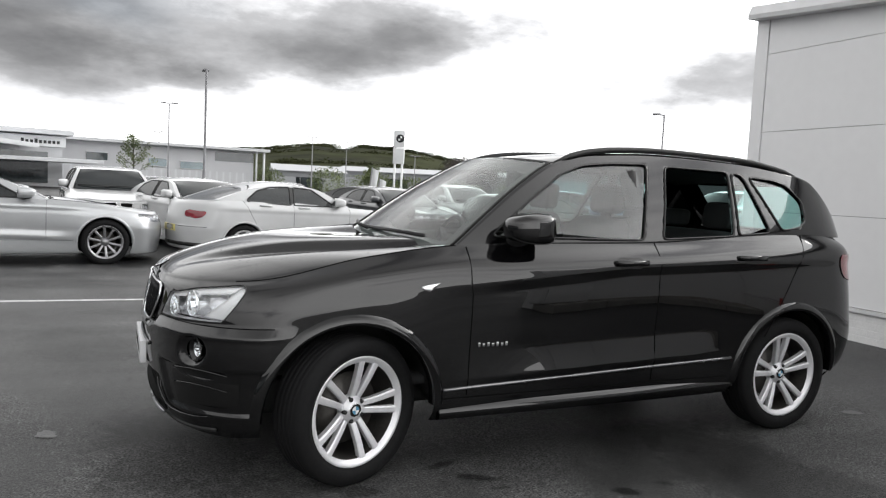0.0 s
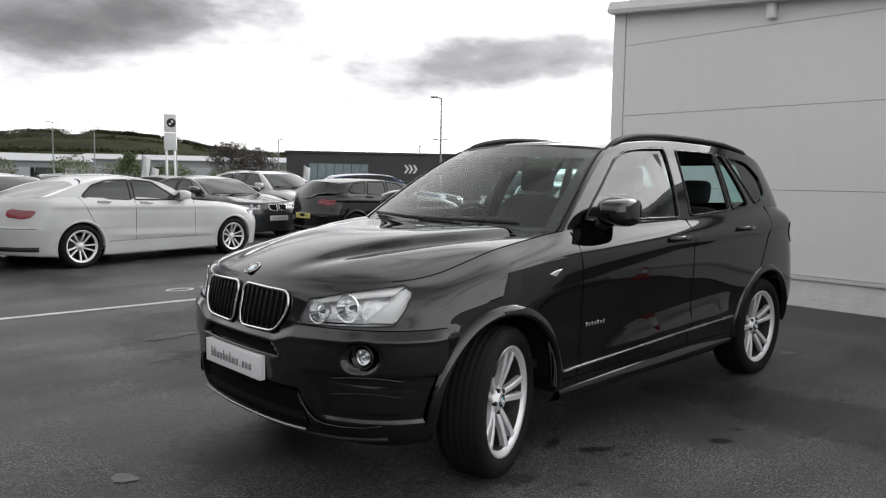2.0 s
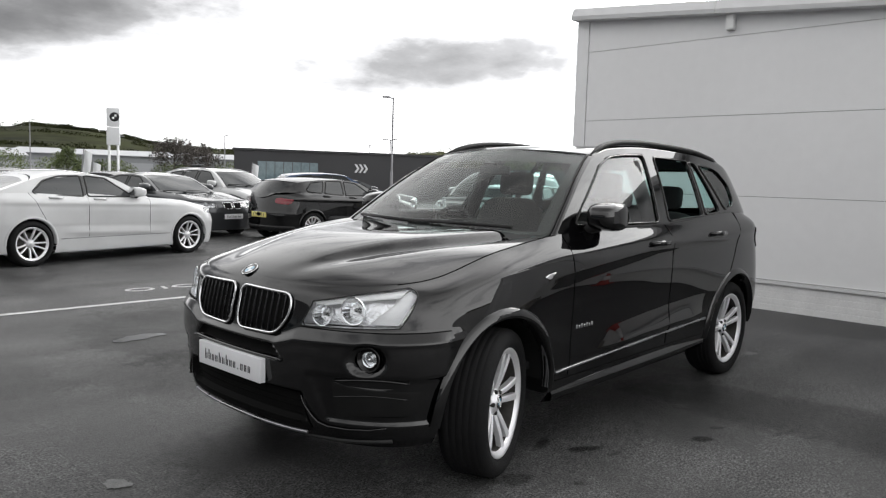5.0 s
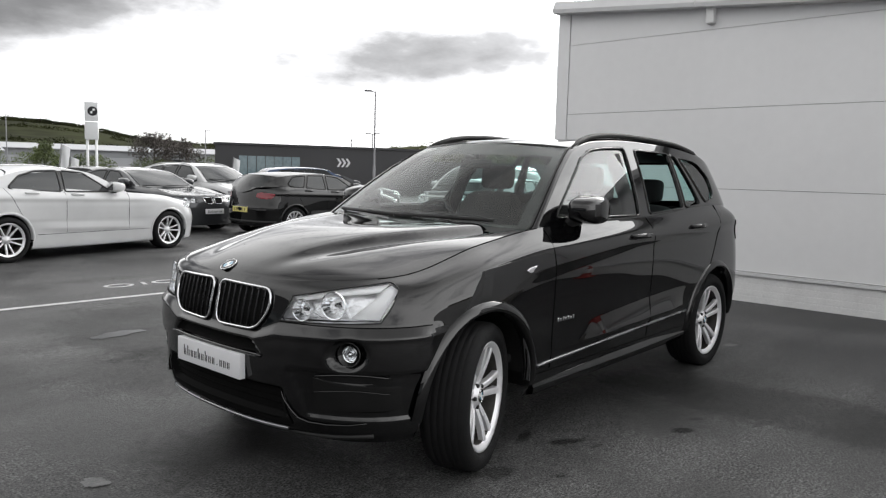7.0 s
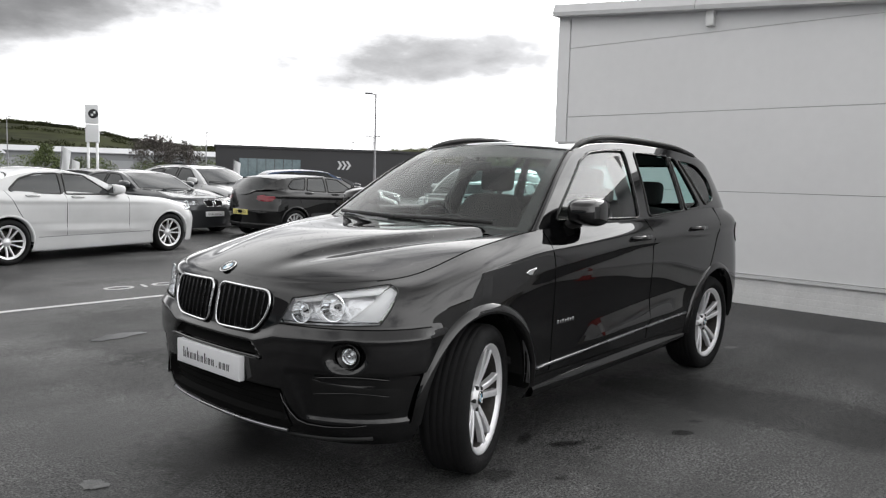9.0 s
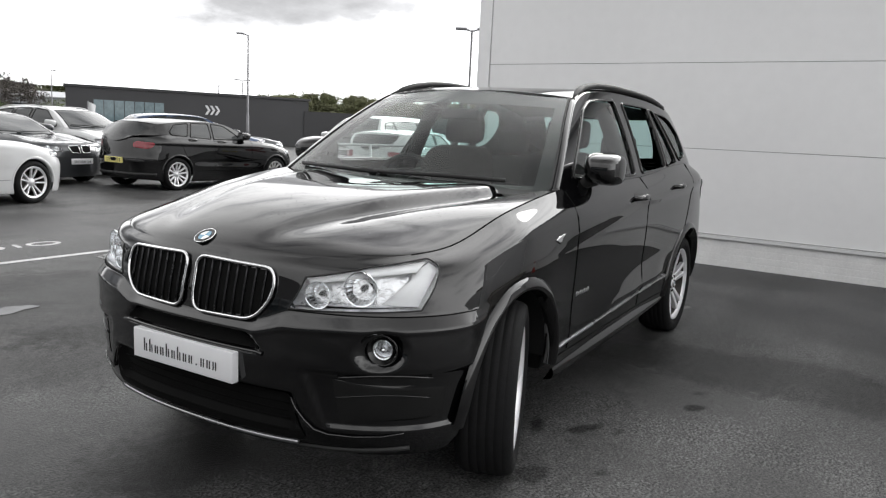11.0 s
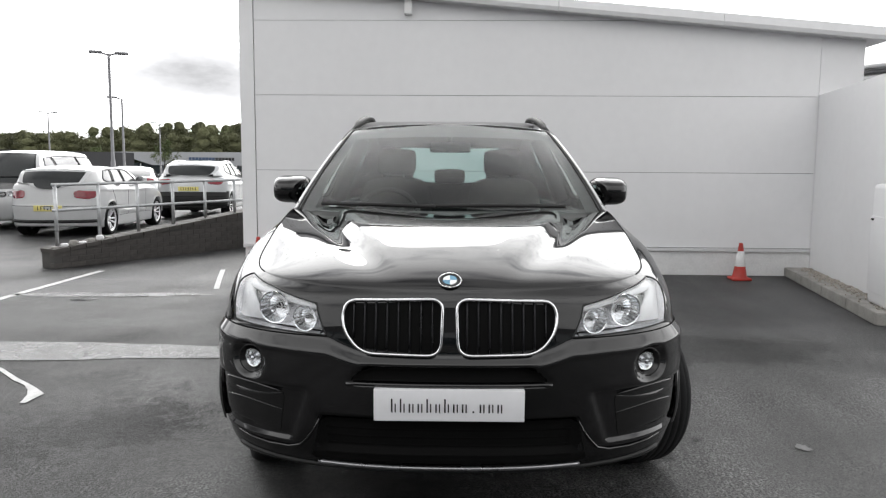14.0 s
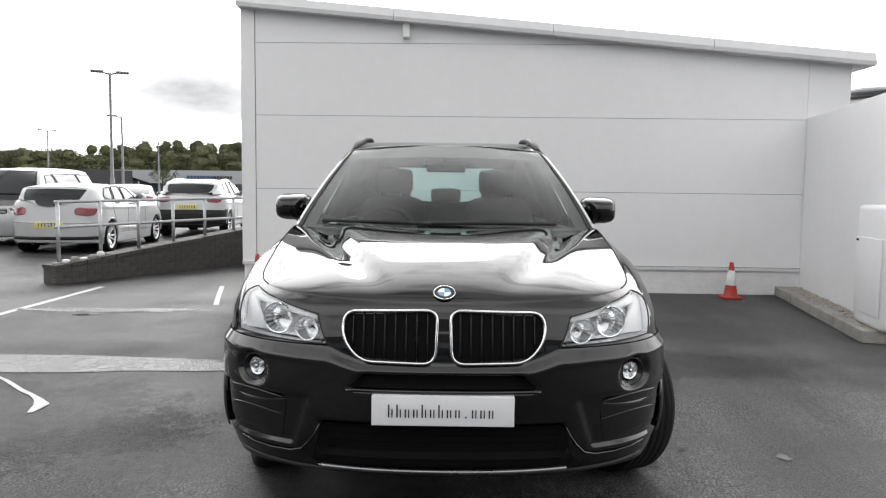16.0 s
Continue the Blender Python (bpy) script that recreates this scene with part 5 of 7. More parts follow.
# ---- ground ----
# damp spots, and plain darker areas under the car and on its +y side: where, how long and wide, turn, how soft the
# border is and how dark
DARK_PLACES = (
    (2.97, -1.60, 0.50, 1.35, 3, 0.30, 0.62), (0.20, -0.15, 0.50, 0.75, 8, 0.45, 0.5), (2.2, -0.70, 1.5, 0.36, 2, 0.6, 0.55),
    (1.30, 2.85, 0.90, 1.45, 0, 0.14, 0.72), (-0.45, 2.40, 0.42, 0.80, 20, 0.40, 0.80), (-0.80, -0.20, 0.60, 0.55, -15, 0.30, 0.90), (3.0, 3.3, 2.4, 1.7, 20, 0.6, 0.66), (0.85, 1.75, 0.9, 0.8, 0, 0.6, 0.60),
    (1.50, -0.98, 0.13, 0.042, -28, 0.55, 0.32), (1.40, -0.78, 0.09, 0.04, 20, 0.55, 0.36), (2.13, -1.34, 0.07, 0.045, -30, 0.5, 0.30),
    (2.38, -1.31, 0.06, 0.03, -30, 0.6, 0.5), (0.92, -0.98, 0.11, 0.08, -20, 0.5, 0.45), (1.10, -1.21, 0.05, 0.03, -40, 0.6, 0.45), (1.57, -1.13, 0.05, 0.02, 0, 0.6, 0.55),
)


def asphalt_material(name="wet_asphalt", shade=1.0):
    """Wet and half-dried asphalt: stones, damp, drier and plain darker areas with uneven borders, broad tracks."""
    m = bpy.data.materials.new(name)
    m.use_nodes = True
    t = m.node_tree
    b = t.nodes["Principled BSDF"]
    tc = t.nodes.new("ShaderNodeTexCoord")

    def noisy(scale, detail, rough=0.55, stretch=None):
        n = t.nodes.new("ShaderNodeTexNoise")
        n.inputs["Scale"].default_value, n.inputs["Detail"].default_value, n.inputs["Roughness"].default_value = scale, detail, rough
        src = tc.outputs["Object"]
        if stretch:
            mp = t.nodes.new("ShaderNodeMapping")
            mp.inputs["Scale"].default_value = stretch
            t.links.new(src, mp.inputs["Vector"])
            src = mp.outputs["Vector"]
        t.links.new(src, n.inputs["Vector"])
        return n.outputs["Fac"]

    def ramp(fac, p0, c0, p1, c1):
        r = t.nodes.new("ShaderNodeValToRGB")
        r.color_ramp.elements[0].position, r.color_ramp.elements[0].color = p0, (c0, c0, c0, 1)
        r.color_ramp.elements[1].position, r.color_ramp.elements[1].color = p1, (c1, c1, c1, 1)
        t.links.new(fac, r.inputs["Fac"])
        return r.outputs["Color"]

    def mix(kind, a, c, fac=1.0):
        n = t.nodes.new("ShaderNodeMix")
        n.data_type, n.blend_type = "RGBA", kind
        n.inputs["Factor"].default_value = fac
        t.links.new(a, n.inputs["A"])
        t.links.new(c, n.inputs["B"])
        return n.outputs["Result"]

    dry = ramp(noisy(0.75, 10, 0.66, (1.0, 0.7, 1)), 0.40, 0.30, 0.58, 1.0)
    damp = ramp(noisy(0.75, 10, 0.66, (1.0, 0.7, 1)), 0.43, 0.030 * shade, 0.56, 0.064 * shade)
    track = ramp(noisy(0.9, 5, 0.5, (0.25, 1.6, 1)), 0.36, 0.70, 0.64, 1.25)
    stone = mix("MULTIPLY", ramp(noisy(85, 4, 0.7), 0.41, 0.15, 0.63, 2.7), ramp(noisy(24, 3, 0.7), 0.32, 0.62, 0.68, 1.45))
    laid = t.nodes.new("ShaderNodeMix")
    laid.data_type, laid.blend_type = "RGBA", "MULTIPLY"
    t.links.new(dry, laid.inputs["Factor"])
    t.links.new(mix("MULTIPLY", damp, track), laid.inputs["A"])
    t.links.new(stone, laid.inputs["B"])

    def calc(op, a, c, d=None):
        n = t.nodes.new("ShaderNodeMath")
        n.operation = op
        for k, v in enumerate((a, c, d)):
            if isinstance(v, (int, float)):
                n.inputs[k].default_value = v
            elif v is not None:
                t.links.new(v, n.inputs[k])
        return n.outputs[0]

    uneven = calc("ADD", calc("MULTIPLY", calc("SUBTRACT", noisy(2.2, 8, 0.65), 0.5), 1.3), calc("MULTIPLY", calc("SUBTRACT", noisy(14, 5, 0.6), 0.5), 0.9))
    # darkening factor of all the listed places; scales colour and specular
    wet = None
    for x, y, rx, ry, turn, soft, dark in DARK_PLACES:
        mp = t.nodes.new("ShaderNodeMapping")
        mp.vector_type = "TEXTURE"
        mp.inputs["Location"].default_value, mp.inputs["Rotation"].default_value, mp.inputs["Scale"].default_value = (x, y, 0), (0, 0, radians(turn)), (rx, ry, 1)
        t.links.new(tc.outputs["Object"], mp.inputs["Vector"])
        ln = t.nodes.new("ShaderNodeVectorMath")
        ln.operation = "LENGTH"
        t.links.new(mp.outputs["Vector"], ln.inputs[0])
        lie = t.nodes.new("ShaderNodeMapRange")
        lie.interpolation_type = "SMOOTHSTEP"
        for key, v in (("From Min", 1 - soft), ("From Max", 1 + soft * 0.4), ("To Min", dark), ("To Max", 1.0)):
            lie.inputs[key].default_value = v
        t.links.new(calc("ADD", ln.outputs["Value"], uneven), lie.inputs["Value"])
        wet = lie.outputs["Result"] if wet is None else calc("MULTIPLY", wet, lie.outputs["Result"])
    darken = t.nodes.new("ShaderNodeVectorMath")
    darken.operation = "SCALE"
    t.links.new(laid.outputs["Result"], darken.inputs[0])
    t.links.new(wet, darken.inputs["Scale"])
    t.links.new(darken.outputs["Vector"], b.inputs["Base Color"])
    rough = ramp(noisy(0.75, 10, 0.66, (1.0, 0.7, 1)), 0.42, 0.44, 0.62, 0.64)
    t.links.new(rough, b.inputs["Roughness"])
    t.links.new(calc("MULTIPLY", wet, 0.26), b.inputs["Specular IOR Level"])
    bump = t.nodes.new("ShaderNodeBump")
    bump.inputs["Strength"].default_value, bump.inputs["Distance"].default_value = 0.6, 0.008
    t.links.new(noisy(85, 4, 0.7), bump.inputs["Height"])
    t.links.new(bump.outputs["Normal"], b.inputs["Normal"])
    return m


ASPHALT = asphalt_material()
WHITE_LINE = material("worn_white_road_paint", (0.5, 0.5, 0.5), 0.55, vary=0.35, scale=9, fine=70, bump=0.3)
DRY = material("pale_dry_asphalt", (0.13, 0.13, 0.13), 0.6, vary=0.4, scale=12, fine=80, bump=0.5, bump_scale=130)
WATER = material("standing_water", (0.03, 0.03, 0.03), 0.04, vary=0.2, rough_vary=0.01)
WATER.node_tree.nodes["Principled BSDF"].inputs["Specular IOR Level"].default_value = 1.0
SHEEN = material("wet_sheen", (0.05, 0.05, 0.05), 0.26, vary=0.4, scale=3, fine=90, bump=0.5, bump_scale=150, rough_vary=0.15)
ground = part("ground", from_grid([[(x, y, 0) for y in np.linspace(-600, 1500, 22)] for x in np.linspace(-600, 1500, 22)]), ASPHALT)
tagged(ground, "dark wet asphalt yard", "ground", kind="structure")


def blot(name, x, y, rx, ry, turn, mat, label, z=0.004, seed=0, rough=0.3):
    """A flat stain or puddle with an uneven edge."""
    rng = random.Random(seed)
    ph = [rng.uniform(0, 6.3) for _ in range(14)]
    bm = bmesh.new()
    vs = []
    for q in np.linspace(0, 2 * math.pi, 110, endpoint=False):
        r = 1 + rough * sum(math.sin((k + 2) * q + ph[k]) / (k + 1.5) ** 0.75 for k in range(14)) * 0.55
        a, b = rx * r * math.cos(q), ry * r * math.sin(q)
        c, s = math.cos(radians(turn)), math.sin(radians(turn))
        vs.append(bm.verts.new((x + a * c - b * s, y + a * s + b * c, z)))
    bm.faces.new(vs)
    return tagged(part(name, bm, mat, smooth=False), label, "puddle" if mat is WATER else "stain", kind="structure")


def ribbon(name, path, width, mat, z=0.004):
    bm = bmesh.new()
    path = [Vector((*p, z)) for p in path]
    prev = None
    for k, p in enumerate(path):
        d = (path[min(k + 1, len(path) - 1)] - path[max(k - 1, 0)]).normalized()
        n = Vector((-d.y, d.x, 0)) * (width[k] if hasattr(width, "__len__") else width) / 2
        pair = (bm.verts.new(p + n), bm.verts.new(p - n))
        if prev:
            bm.faces.new((prev[0], prev[1], pair[1], pair[0]))
        prev = pair
    return part(name, bm, mat, smooth=False)


line = ribbon("bay_line", [(x, 4.66) for x in np.linspace(-9, 6.75, 30)], 0.09, WHITE_LINE)
tagged(line, "worn white bay line on the asphalt", "road marking", kind="structure")
# worn bay number, painted to be read from the bays
for k, x0 in enumerate((1.95, 2.25, 2.52)):
    pts = [(x0 + 0.15 * math.cos(q), 5.44 + 0.10 * math.sin(q)) for q in np.linspace(0, 2 * math.pi, 20)] if k != 1 else [(x0 - 0.02, 5.34), (x0 + 0.02, 5.55)]
    tagged(ribbon("bay_marking", pts, 0.05, WHITE_LINE, 0.005), "worn white painted bay marking", "road marking", kind="structure")
tagged(ribbon("old_marking", [(2.27, 3.16), (2.16, 3.02), (1.93, 2.77), (1.83, 2.64), (1.74, 2.55), (1.64, 2.47), (1.48, 2.45)], (0.015, 0.03, 0.035, 0.03, 0.05, 0.09, 0.03), WHITE_LINE), "curled white paint mark", "road marking", kind="structure")
blot("puddle", 0.86, 2.98, 0.20, 0.10, 10, WATER, "small bright puddle on the asphalt", seed=3)
blot("damp_patch", 5.0, 3.72, 0.13, 0.92, 3, SHEEN, "thin sheet of rain water by the bay line", seed=5)
blot("puddle", 4.70, 3.80, 0.05, 0.11, 20, WATER, "small bright puddle on the asphalt", z=0.006, seed=6)
tagged(ribbon("bay_line", [(6.98, 3.15), (6.2, 2.93), (5.45, 2.71)], 0.06, WHITE_LINE), "short worn white bay line", "road marking", kind="structure")
blot("damp_patch", 2.65, 2.95, 0.25, 1.65, 3, SHEEN, "long shallow sheet of rain water", seed=31, rough=0.22)
blot("dry_patch", 1.02, -1.70, 0.045, 0.03, 30, DRY, "pale dry spot on the asphalt", seed=33)
blot("dry_patch", 4.51, -0.69, 0.07, 0.04, 0, DRY, "pale dry spot on the asphalt", seed=35)
blot("dry_patch", -0.46, 0.18, 0.05, 0.06, 0, DRY, "pale dry spot on the asphalt", seed=34)

# ---- white clad gable ----
CLAD = material("white_cladding", (0.80, 0.80, 0.81), 0.42, vary=0.03, scale=0.8, fine=8, rough_vary=0.05)
PLINTH = material("white_painted_brick", (0.76, 0.76, 0.76), 0.6, vary=0.08, scale=5, fine=40, bump=0.3, bump_scale=40)
FASCIA = material("grey_white_fascia", (0.68, 0.68, 0.69), 0.4, vary=0.05)
JOINT = material("panel_joint", (0.22, 0.22, 0.22), 0.7)
GX, GY0, GY1 = 7.0, -5.0, 2.87


def roof_z(y):
    return 3.64 + (y - 2.87) * 0.0858


gable = new("wall_gable")
tagged(gable, "white horizontally clad gable wall", "wall", kind="structure")


def slab(name, y0, y1, z0, z1a, z1b, x0, x1, mat, parent, label=""):
    """A wall panel with an upper edge that may slope from y0 to y1."""
    bm = bmesh.new()
    ring = [(y0, z0), (y1, z0), (y1, z1b), (y0, z1a)]
    a = [bm.verts.new((x0, y, z)) for y, z in ring]
    b = [bm.verts.new((x1, y, z)) for y, z in ring]
    bm.faces.new(a)
    bm.faces.new(b[::-1])
    for k in range(4):
        bm.faces.new((a[k], b[k], b[(k + 1) % 4], a[(k + 1) % 4]))
    bmesh.ops.recalc_face_normals(bm, faces=bm.faces)
    return part(name, bm, mat, parent, label, smooth=False)


slab("backing", GY0 + 0.02, GY1 - 0.02, 0.0, roof_z(GY0), roof_z(GY1), GX + 0.02, GX + 0.25, JOINT, gable)
for z0, z1 in ((0.36, 1.314), (1.320, 2.274)):
    slab("cladding_panel", -4.46, 2.68, z0, min(z1, 9), z1, GX, GX + 0.03, CLAD, gable)
top = [(y, roof_z(y)) for y in (-4.46, 2.68)]
MEET = 2.87 + (3.21 - 3.64) / 0.0858
slab("cladding_panel", MEET, 2.68, 2.280, 3.207, 3.207, GX, GX + 0.03, CLAD, gable)
slab("cladding_panel", -4.46, MEET, 2.280, roof_z(-4.46), 3.207, GX, GX + 0.03, CLAD, gable)
slab("cladding_panel", MEET + 0.06, 2.68, 3.213, roof_z(MEET + 0.06), roof_z(2.68), GX, GX + 0.03, CLAD, gable)
slab("end_panel", GY0, -4.464, 0.36, roof_z(GY0), roof_z(-4.475), GX, GX + 0.03, CLAD, gable)
slab("corner_trim", 2.69, GY1, 0.30, roof_z(2.69), roof_z(GY1), GX - 0.012, GX + 0.03, CLAD, gable)
slab("drip_flashing", -4.46, GY1, 0.315, 0.352, 0.352, GX - 0.03, GX + 0.03, FASCIA, gable)
slab("plinth_wall", GY0, GY1 - 0.02, 0.0, 0.312, 0.312, GX + 0.0055, GX + 0.2, PLINTH, gable)
for k in range(4):
    for j in range(31):
        y0 = 2.84 - 0.235 * j - 0.117 * (k % 2)
        if y0 - 0.225 > -4.4:
            part("plinth_brick", boxed(GX + 0.0042, GX + 0.02, y0 - 0.225, y0, 0.006 + 0.075 * k, 0.071 + 0.075 * k, 0.004), PLINTH, gable, smooth=False)
n = 4
for k in range(n):
    y0, y1 = GY0 - 0.22 + (GY1 + 0.24 - GY0) * k / n, GY0 - 0.22 + (GY1 + 0.24 - GY0) * (k + 1) / n - 0.006
    bm = bmesh.new()
    prof = [(-0.16, 0.0), (-0.17, 0.05), (-0.12, 0.16), (0.6, 0.20), (0.6, 0.0)]
    a = [bm.verts.new((GX + dx, y0, roof_z(y0) + dz)) for dx, dz in prof]
    b = [bm.verts.new((GX + dx, y1, roof_z(y1) + dz)) for dx, dz in prof]
    bm.faces.new(a)
    bm.faces.new(b[::-1])
    for j in range(5):
        bm.faces.new((a[j], b[j], b[(j + 1) % 5], a[(j + 1) % 5]))
    bmesh.ops.recalc_face_normals(bm, faces=bm.faces)
    part("verge_fascia", bm, FASCIA, gable, smooth=False)
side_wall = part("wall_side", boxed(GX + 0.03, GX + 14, GY1 - 0.16, GY1 - 0.02, 0.0, 2.9), CLAD, smooth=False)
tagged(side_wall, "white clad long side wall of the building", "wall", kind="structure")
roof_sheet = part("roof", boxed(GX + 0.3, GX + 14, GY0, GY1, 2.50, 2.60), FASCIA, smooth=False)
tagged(roof_sheet, "pale sheet roof behind the verge", "roof", kind="structure")
POLE_GREY = material("dark_grey_sheet", (0.10, 0.10, 0.105), 0.5, 0.3, vary=0.2)
SIGN_BOX = material("white_plastic_box", (0.80, 0.80, 0.80), 0.35, vary=0.03)
vent = part("wall_light", boxed(GX - 0.09, GX, 0.655, 0.75, 3.27, 3.46, 0.012), SIGN_BOX)
tagged(vent, "small white box fitting on the cladding", "wall fitting")

# low white wall that joins the gable, with its raised gravel kerb
AX, AY, BX, BY = 7.0, -4.47, 3.9, -3.95
ang = math.degrees(math.atan2(AY - BY, AX - BX))
low_wall = part("wall_low", boxed(0, math.hypot(AX - BX, AY - BY), -0.16, 0, 0, 2.30, 0.006), CLAD, smooth=False)
low_wall.matrix_basis = pose(BX, BY, 0, 0, 0, ang)
tagged(low_wall, "plain white plastered wall joining the gable", "wall", kind="structure")
KERB = material("stained_concrete", (0.30, 0.29, 0.27), 0.8, vary=0.25, scale=6, fine=50, bump=0.6, bump_scale=60)
GRAVEL = material("pale_gravel", (0.38, 0.35, 0.31), 0.85, vary=0.35, scale=30, fine=90, bump=0.8, bump_scale=60)
for k in range(4):
    kb = part("kerb", boxed(k * 0.78, k * 0.78 + 0.77, 0.0, 0.30, 0, 0.115, 0.012), KERB, smooth=False)
    kb.matrix_basis = pose(BX, BY + 0.005, 0, 0, 0, ang)
    tagged(kb, "stained pale concrete kerb beside the white wall", "kerb", "kerbs", "structure")
rng = random.Random(5)
bm = bmesh.new()
for k in range(420):
    u, v = rng.uniform(0.1, 3.0), abs(rng.gauss(0, 0.09)) + 0.02
    r = rng.uniform(0.006, 0.016)
    z = 0.115 if v < 0.30 else 0.0
    bmesh.ops.create_icosphere(bm, subdivisions=1, radius=r, matrix=Matrix.Translation((u, v, z + r * 0.6)))
gravel = part("gravel", bm, GRAVEL)
gravel.matrix_basis = pose(BX, BY + 0.005, 0, 0, 0, ang)
tagged(gravel, "loose pale gravel along the kerb", "gravel", kind="stuff")
cabinet = new("utility_cabinet")
cabinet.matrix_basis = pose(4.16, -3.90, 0.115, 0, 0, ang)
tagged(cabinet, "white rounded utility cabinet against the wall", "cabinet")
part("cabinet_body", boxed(-0.35, 0.35, -0.08, 0.10, 0, 1.12, 0.05), CLAD, cabinet)
part("cabinet_door", boxed(-0.31, 0.31, 0.10, 0.112, 0.12, 0.82, 0.004), CLAD, cabinet)
part("cabinet_lock", boxed(0.24, 0.28, 0.112, 0.125, 0.78, 0.80, 0.003), TRIM_BLACK, cabinet)

# capped duct that stands beyond the low wall
duct = new("vent_duct")
duct.matrix_basis = pose(8.1, -5.95, 0)
tagged(duct, "pale round vent duct with a ribbed dark cap", "vent")
part("pipe", lathe(bmesh.new(), [(0.42, 0.0), (0.42, 2.78), (0.001, 2.78)], 32, axis="z"), FASCIA, duct)
for z, r, mat in ((2.62, 0.47, FASCIA), (2.70, 0.46, POLE_GREY), (2.78, 0.50, FASCIA)):
    part("cap_ring", lathe(bmesh.new(), [(0.40, z - 0.03), (r, z - 0.03), (r + 0.01, z), (r, z + 0.025), (0.001, z + 0.04)], 32, axis="z"), mat, duct)

# ---- traffic cones ----
CONE_RED = material("cone_red", (0.42, 0.035, 0.025), 0.45, vary=0.2, scale=10, fine=80)
CONE_WHITE = material("cone_sleeve", (0.7, 0.7, 0.7), 0.35, vary=0.12, scale=12)


def cone(x, y):
    c = new("traffic_cone")
    c.matrix_basis = pose(x, y, 0)
    tagged(c, "red and white plastic traffic cone by the wall", "traffic cone", "traffic cones")
    part("cone_base", boxed(-0.115, 0.115, -0.115, 0.115, 0, 0.035, 0.012), CONE_RED, c)
    part("cone_body", lathe(bmesh.new(), [(0.100, 0.03), (0.084, 0.055), (0.068, 0.15), (0.036, 0.37), (0.023, 0.455), (0.021, 0.46), (0.001, 0.46)], 28, axis="z"), CONE_RED, c)
    part("cone_sleeve", lathe(bmesh.new(), [(0.0655, 0.172), (0.0665, 0.174), (0.0385, 0.360), (0.0375, 0.360)], 28, axis="z"), CONE_WHITE, c)


cone(6.62, -3.45)
cone(6.80, 2.62)

# ---- brick ramp wall with its railing ----
BRICK = material("dark_brown_brick", (0.066, 0.060, 0.056), 0.75, vary=0.3, scale=12, fine=60, bump=0.4, bump_scale=60, spread=0.14)
MORTAR = material("mortar", (0.072, 0.069, 0.066), 0.9, vary=0.2)
GALV = material("galvanised_steel", (0.50, 0.51, 0.52), 0.4, 0.75, vary=0.15, scale=14)
RX, RY, SX, SY = 6.86, 5.34, 14.2, 1.15
ramp_len = math.hypot(SX - RX, SY - RY)
ramp_turn = math.degrees(math.atan2(SY - RY, SX - RX))
ramp = new("wall_ramp")
ramp.matrix_basis = pose(RX, RY, 0, 0, 0, ramp_turn)
tagged(ramp, "dark brick ramp wall that rises toward the building", "wall", kind="structure")


def ramp_top(u):
    return 0.26 + 0.105 * u


bm = bmesh.new()
ring = [(0.01, 0.0), (ramp_len, 0.0), (ramp_len, ramp_top(ramp_len) - 0.03), (0.01, ramp_top(0) - 0.03)]
a = [bm.verts.new((u, 0.001, z)) for u, z in ring]
b = [bm.verts.new((u, 0.30, z)) for u, z in ring]
bm.faces.new(a)
bm.faces.new(b[::-1])
for k in range(4):
    bm.faces.new((a[k], b[k], b[(k + 1) % 4], a[(k + 1) % 4]))
bmesh.ops.recalc_face_normals(bm, faces=bm.faces)
part("core", bm, MORTAR, ramp, smooth=False)
base_brick = boxed(0, 0.215, -0.004, 0.1, 0, 0.065, 0.003)
bme = bpy.data.meshes.new("brick")
base_brick.to_mesh(bme)
base_brick.free()
bme.materials.append(BRICK)
count = 0
for k in range(12):
    for j in range(18):
        u = 0.225 * j + 0.1125 * (k % 2)
        if 0.005 + 0.075 * k + 0.065 < ramp_top(u) - 0.02 and u < 3.9 and count < 300:
            ob = new("brick", bme)
            ob.parent = ramp
            ob.matrix_basis = pose(u, 0, 0.005 + 0.075 * k)
            count += 1
for j in range(18):
    u = 0.225 * j
    ob = part("coping", boxed(0, 0.215, -0.02, 0.31, 0, 0.055, 0.005), BRICK, ramp, smooth=False)
    ob.matrix_basis = pose(u, 0, ramp_top(u) - 0.055, 0, -6.0, 0)
rail = new("railing")
rail.matrix_basis = pose(RX, RY, 0, 0, 0, ramp_turn)
tagged(rail, "galvanised tube railing on the brick ramp wall", "railing")
for k in range(9):
    u = 0.14 + 0.62 * k
    part("rail_post", tube(bmesh.new(), [(u, 0.15, ramp_top(u) - 0.06), (u, 0.15, 1.10 + 0.012 * u)], 0.024, 10), GALV, rail)
for z in (1.10, 0.76):
    part("rail", tube(bmesh.new(), [(0.10, 0.15, z), (ramp_len - 0.2, 0.15, z + 0.012 * ramp_len)], 0.022, 10), GALV, rail)
for k in range(7):
    part("rubble", pad(0.02 + 0.13 * k, 0.12 + 0.13 * k, 0.05, 0.13, ramp_top(0.13 * k) - 0.01, ramp_top(0.13 * k) + 0.03 + 0.02 * (k % 3), 0, 0.7), CLAD if k % 2 else KERB, rail)


